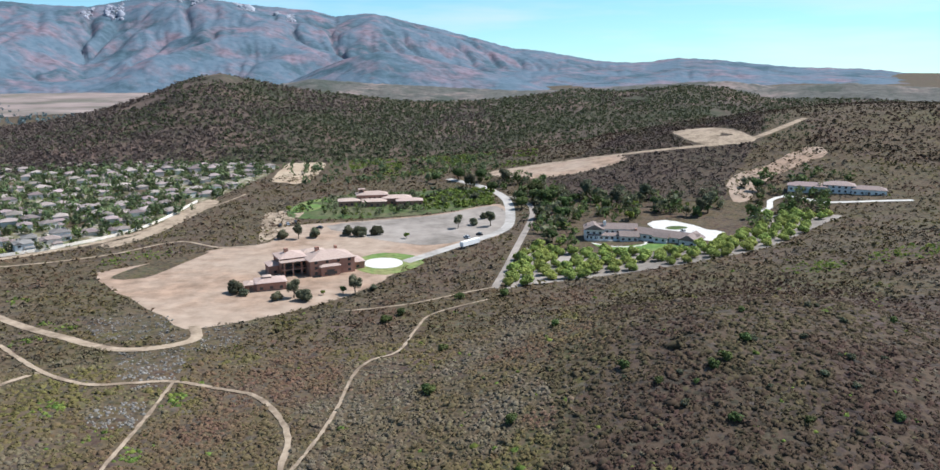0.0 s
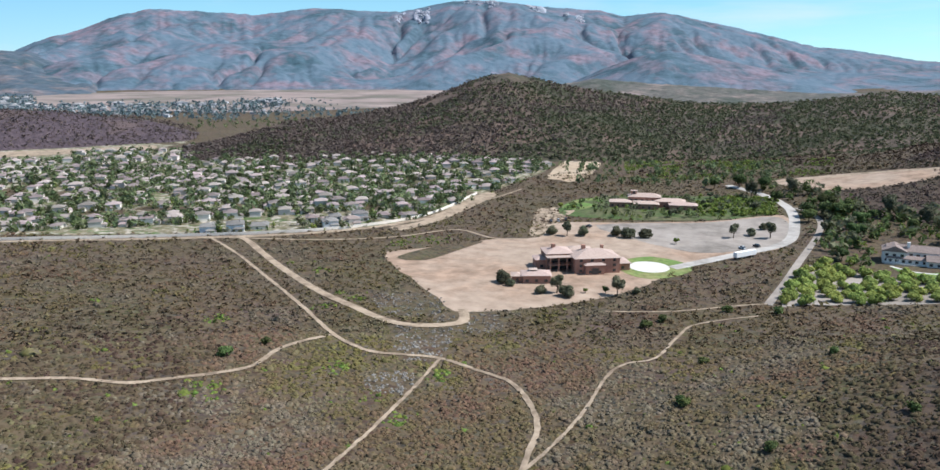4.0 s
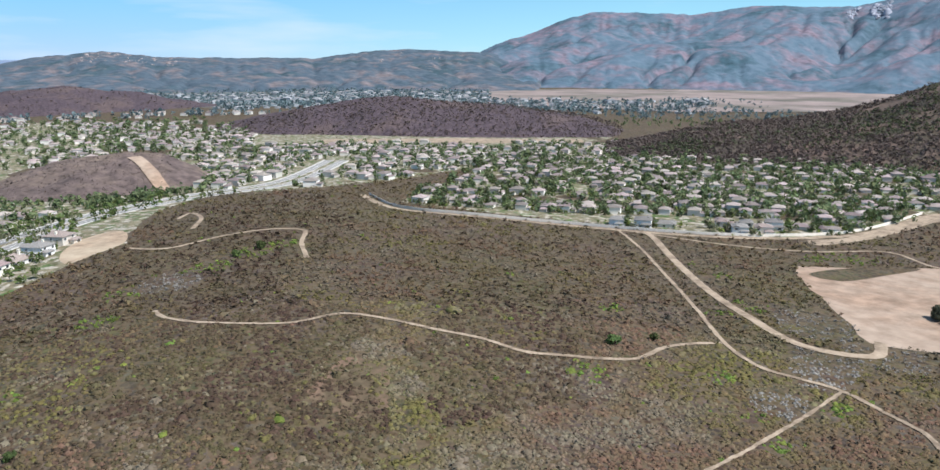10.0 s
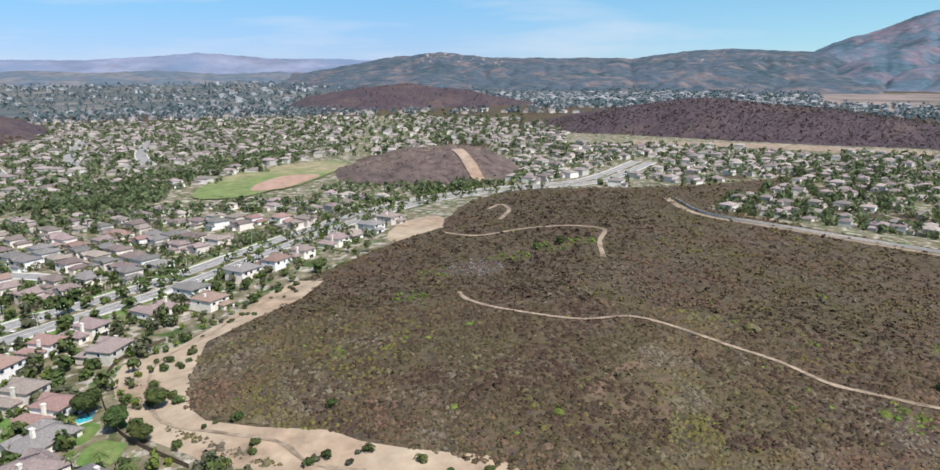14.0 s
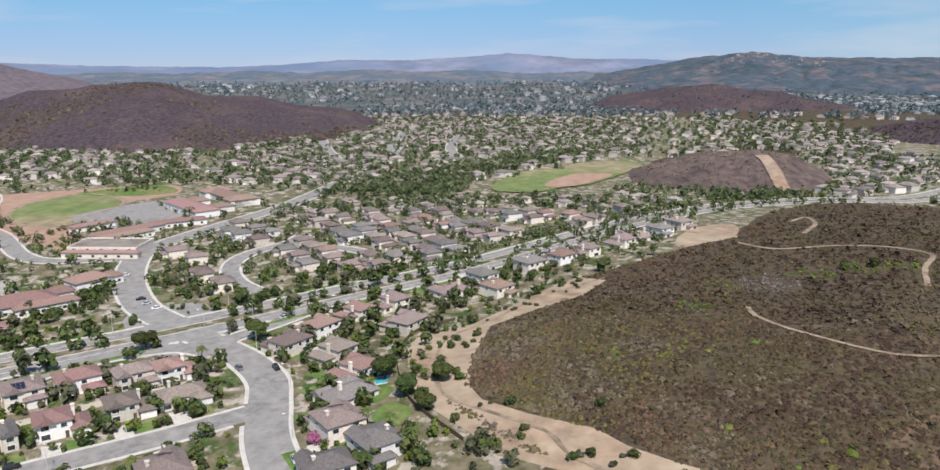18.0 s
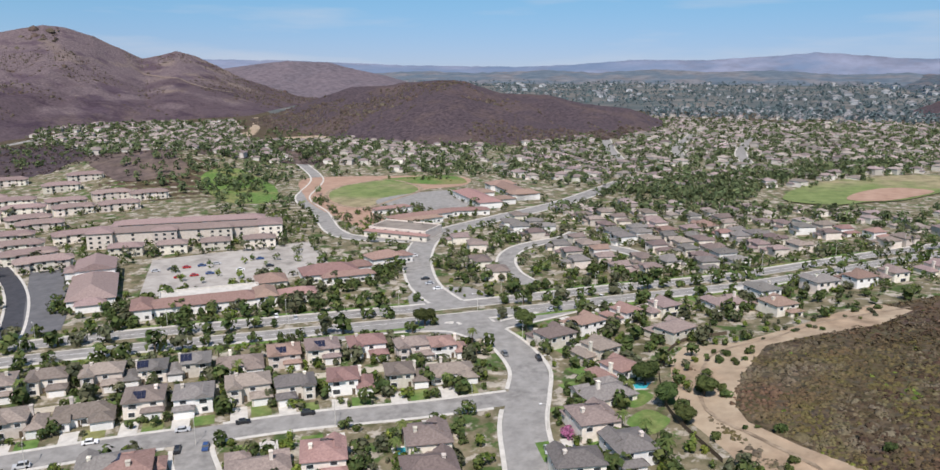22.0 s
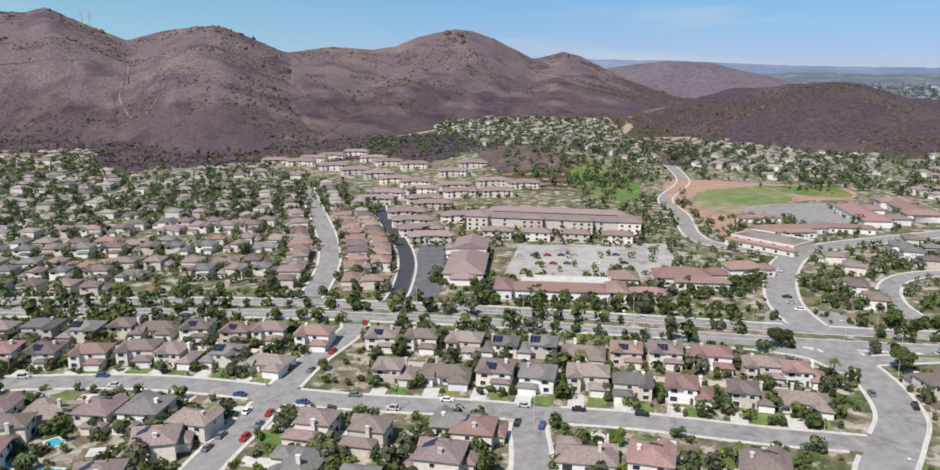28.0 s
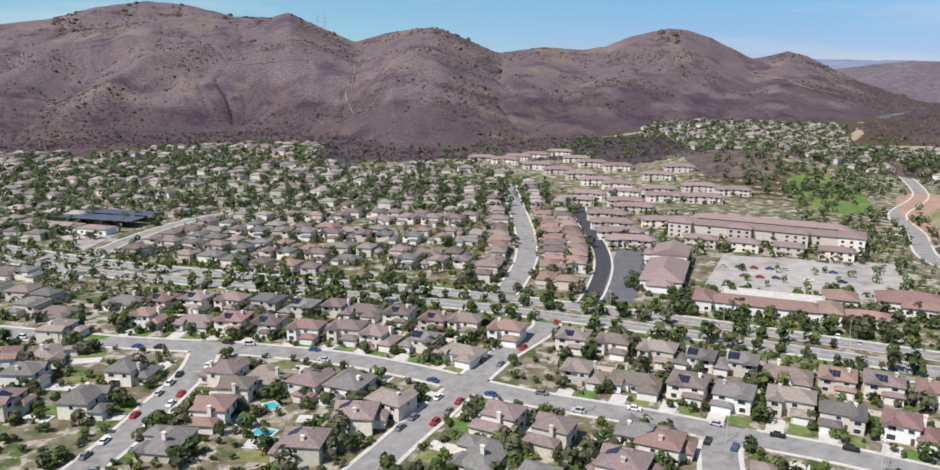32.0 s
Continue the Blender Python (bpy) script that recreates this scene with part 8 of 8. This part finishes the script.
sx, sy = r2.uniform((65, 560), (390, 1060), (26000, 2)).T
ok = inside(BRUSH_SLOPE, sx, sy) & (r2.random(26000) < 0.8) & ~inside(keep_polys[-1], sx, sy) & ~inside([(200, 780), (250, 760), (268, 695), (228, 688), (202, 712)], sx, sy)
ok[ok] = [clear_of_roads(a, b, 1.5) for a, b in zip(sx[ok], sy[ok])]
leafy("slope_brush", "dense purple-brown brush on the slope above the farmhouse", "brush", M_PURPLEBUSH, np.stack([sx[ok], sy[ok], r2.lognormal(0.32, 0.25, ok.sum())], -1), 8, 18, 3, (0.05, 0.5), 0.55, rise=1.0, corners=3)
gx_, gy_ = r2.uniform((-40, 558), (22, 652), (420, 2)).T
ok = inside([(-35, 560), (18, 575), (20, 640), (-15, 650), (-40, 610)], gx_, gy_)
leafy("green_shrubs", "bright green garden shrubs beside the hill villa", "shrubs", M_OLIVE, np.stack([gx_[ok], gy_[ok], r2.uniform(1.2, 2.4, ok.sum())], -1), 24, 19, 4, (0.2, 0.9), 0.4, rise=1.0)
for sel, mat, label in ((half, M_CHAPARRAL, "dark green chaparral behind the groves"), (~half, M_DARKBUSH, "brown brush on the slope behind the groves")):
    leafy("slope_brush", label, "brush", mat, np.stack([px[sel], py[sel], r2.lognormal(0.3, 0.35, sel.sum())], -1), 7, 14, 2, (0.05, 0.5), 0.62, rise=1.2, corners=3)
M_KNOLL = material("knoll_brush", (0.065, 0.05, 0.046), (0.15, 0.116, 0.098), 0.2, 1.0, island=0.35, thin=0.25)
# chaparral on the rounded green hill
hill = bpy.data.objects["green_hill"].data
co = np.array([v.co[:] for v in hill.vertices])
pick = r2.integers(0, len(co) - 60, 38000)
t = r2.random(38000)[:, None]
pos = co[pick] * (1 - t) + co[pick + 1] * t
ok = (np.hypot(pos[:, 0], pos[:, 1]) > 800) & (abs(co[pick + 1, 2] - co[pick, 2]) < 15) & (fractal(pos[:, 0] / 90, pos[:, 1] / 90, 3, 5) > 0.24) & (pos[:, 2] > 1)
pos = pos[ok] + np.stack([r2.uniform(-3, 3, ok.sum()), r2.uniform(-3, 3, ok.sum()), np.zeros(ok.sum())], -1)
half = (fractal(pos[:, 0] / 110, pos[:, 1] / 110, 4, 21) + r2.uniform(-0.16, 0.16, len(pos))) > 0.42 + np.clip(0.02 * (np.degrees(np.arctan2(-pos[:, 0], pos[:, 1])) - 15), -0.1, 0.25)
for sel, mat, label in ((half, M_CHAPARRAL, "dense dark green chaparral shrubs"), (~half, M_KNOLL, "purple-brown dry chaparral shrubs")):
    leafy("chaparral", label, "brush", mat, np.stack([pos[sel, 0], pos[sel, 1], r2.uniform(1.4, 3.3, sel.sum())], -1), 7, 9, 2, (0.1, 0.7), 0.66, foot=pos[sel, 2], rise=1.0, corners=3)

for (a0, a1, d0, d1), n, big in (((40, 71, 1125, 1330), 5000, 1.7), ((72.6, 84.6, 665, 775), 1300, 0.6), ((70.5, 82.5, 1650, 1880), 700, 1.5), ((128.3, 136.7, 805, 985), 900, 1.5), ((139.3, 149.7, 785, 1075), 1200, 1.7), ((150.3, 171.7, 805, 1145), 2400, 1.8), ((171.5, 197, 1075, 1260), 2200, 1.8)):
    az = np.radians(r2.uniform(a0, a1, n))
    dd = np.sqrt(r2.uniform(d0 ** 2, d1 ** 2, n))
    knoll = {71: "dark_knoll", 84.6: "field_knoll", 82.5: "west_knolls"}.get(a1)
    foot = None if knoll is None else np.array([on_mountain(knoll, math.degrees(p), q) for p, q in zip(az, dd)])
    leafy("knoll_brush", "dark purple-brown brush on the knolls", "brush", M_KNOLL, np.stack([-np.sin(az) * dd, np.cos(az) * dd, big * r2.lognormal(0, 0.35, n)], -1), 7, 12, 2, (0.05, 0.5), 0.62, foot=foot, rise=1.0, corners=3)

az = np.radians(r2.uniform(-5, 9, 2400))
dd = r2.uniform(735, 870, 2400)
ok = fractal(dd / 30, az * 40, 3, 2) > 0.45
leafy("green_brush", "bright green brush in the damp hollow", "brush", M_OLIVE, np.stack([-np.sin(az[ok]) * dd[ok], np.cos(az[ok]) * dd[ok], r2.lognormal(0.5, 0.3, ok.sum())], -1), 9, 15, 3, (0.05, 0.6), 0.5, rise=1.2, corners=3)

# dark shrubs strewn over the dry mountain and the burnt hill
M_MTSHRUB = material("mountain_shrub", (0.045, 0.035, 0.028), (0.11, 0.085, 0.065), 0.2, 1.0, island=0.4)
for name, n, big in (("dry_mountain", 17000, 2.3), ("burnt_hill", 7000, 2.3)):
    co = np.array([v.co[:] for v in bpy.data.objects[name].data.vertices])
    wet = np.pad(np.log(DRAINS[name]), ((0, 0), (0, 7)), constant_values=5).ravel()
    pick = r2.integers(0, len(co) - 60, n * 3)
    t = r2.random(n * 3)[:, None]
    pos = co[pick] * (1 - t) + co[pick + 1] * t
    ok = (np.abs(co[pick + 1] - co[pick]).max(1) < 80) & (fractal(pos[:, 0] / 140, pos[:, 1] / 140, 4, 6) + 0.06 * (wet[pick] - np.median(wet)) > 0.5)
    pos = pos[ok][:n]
    clumps("mountain_shrubs", "dark scattered shrubs on the slope", "brush", M_MTSHRUB, np.stack([pos[:, 0], pos[:, 1], r2.lognormal(0, 0.45, len(pos)) * big * 0.6], -1), 4, 0.7, 4, ((0.9, -0.5), (0.9, 0.6)), pos[:, 2])

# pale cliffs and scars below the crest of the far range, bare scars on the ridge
# rock and scar colours include a cast of distance haze
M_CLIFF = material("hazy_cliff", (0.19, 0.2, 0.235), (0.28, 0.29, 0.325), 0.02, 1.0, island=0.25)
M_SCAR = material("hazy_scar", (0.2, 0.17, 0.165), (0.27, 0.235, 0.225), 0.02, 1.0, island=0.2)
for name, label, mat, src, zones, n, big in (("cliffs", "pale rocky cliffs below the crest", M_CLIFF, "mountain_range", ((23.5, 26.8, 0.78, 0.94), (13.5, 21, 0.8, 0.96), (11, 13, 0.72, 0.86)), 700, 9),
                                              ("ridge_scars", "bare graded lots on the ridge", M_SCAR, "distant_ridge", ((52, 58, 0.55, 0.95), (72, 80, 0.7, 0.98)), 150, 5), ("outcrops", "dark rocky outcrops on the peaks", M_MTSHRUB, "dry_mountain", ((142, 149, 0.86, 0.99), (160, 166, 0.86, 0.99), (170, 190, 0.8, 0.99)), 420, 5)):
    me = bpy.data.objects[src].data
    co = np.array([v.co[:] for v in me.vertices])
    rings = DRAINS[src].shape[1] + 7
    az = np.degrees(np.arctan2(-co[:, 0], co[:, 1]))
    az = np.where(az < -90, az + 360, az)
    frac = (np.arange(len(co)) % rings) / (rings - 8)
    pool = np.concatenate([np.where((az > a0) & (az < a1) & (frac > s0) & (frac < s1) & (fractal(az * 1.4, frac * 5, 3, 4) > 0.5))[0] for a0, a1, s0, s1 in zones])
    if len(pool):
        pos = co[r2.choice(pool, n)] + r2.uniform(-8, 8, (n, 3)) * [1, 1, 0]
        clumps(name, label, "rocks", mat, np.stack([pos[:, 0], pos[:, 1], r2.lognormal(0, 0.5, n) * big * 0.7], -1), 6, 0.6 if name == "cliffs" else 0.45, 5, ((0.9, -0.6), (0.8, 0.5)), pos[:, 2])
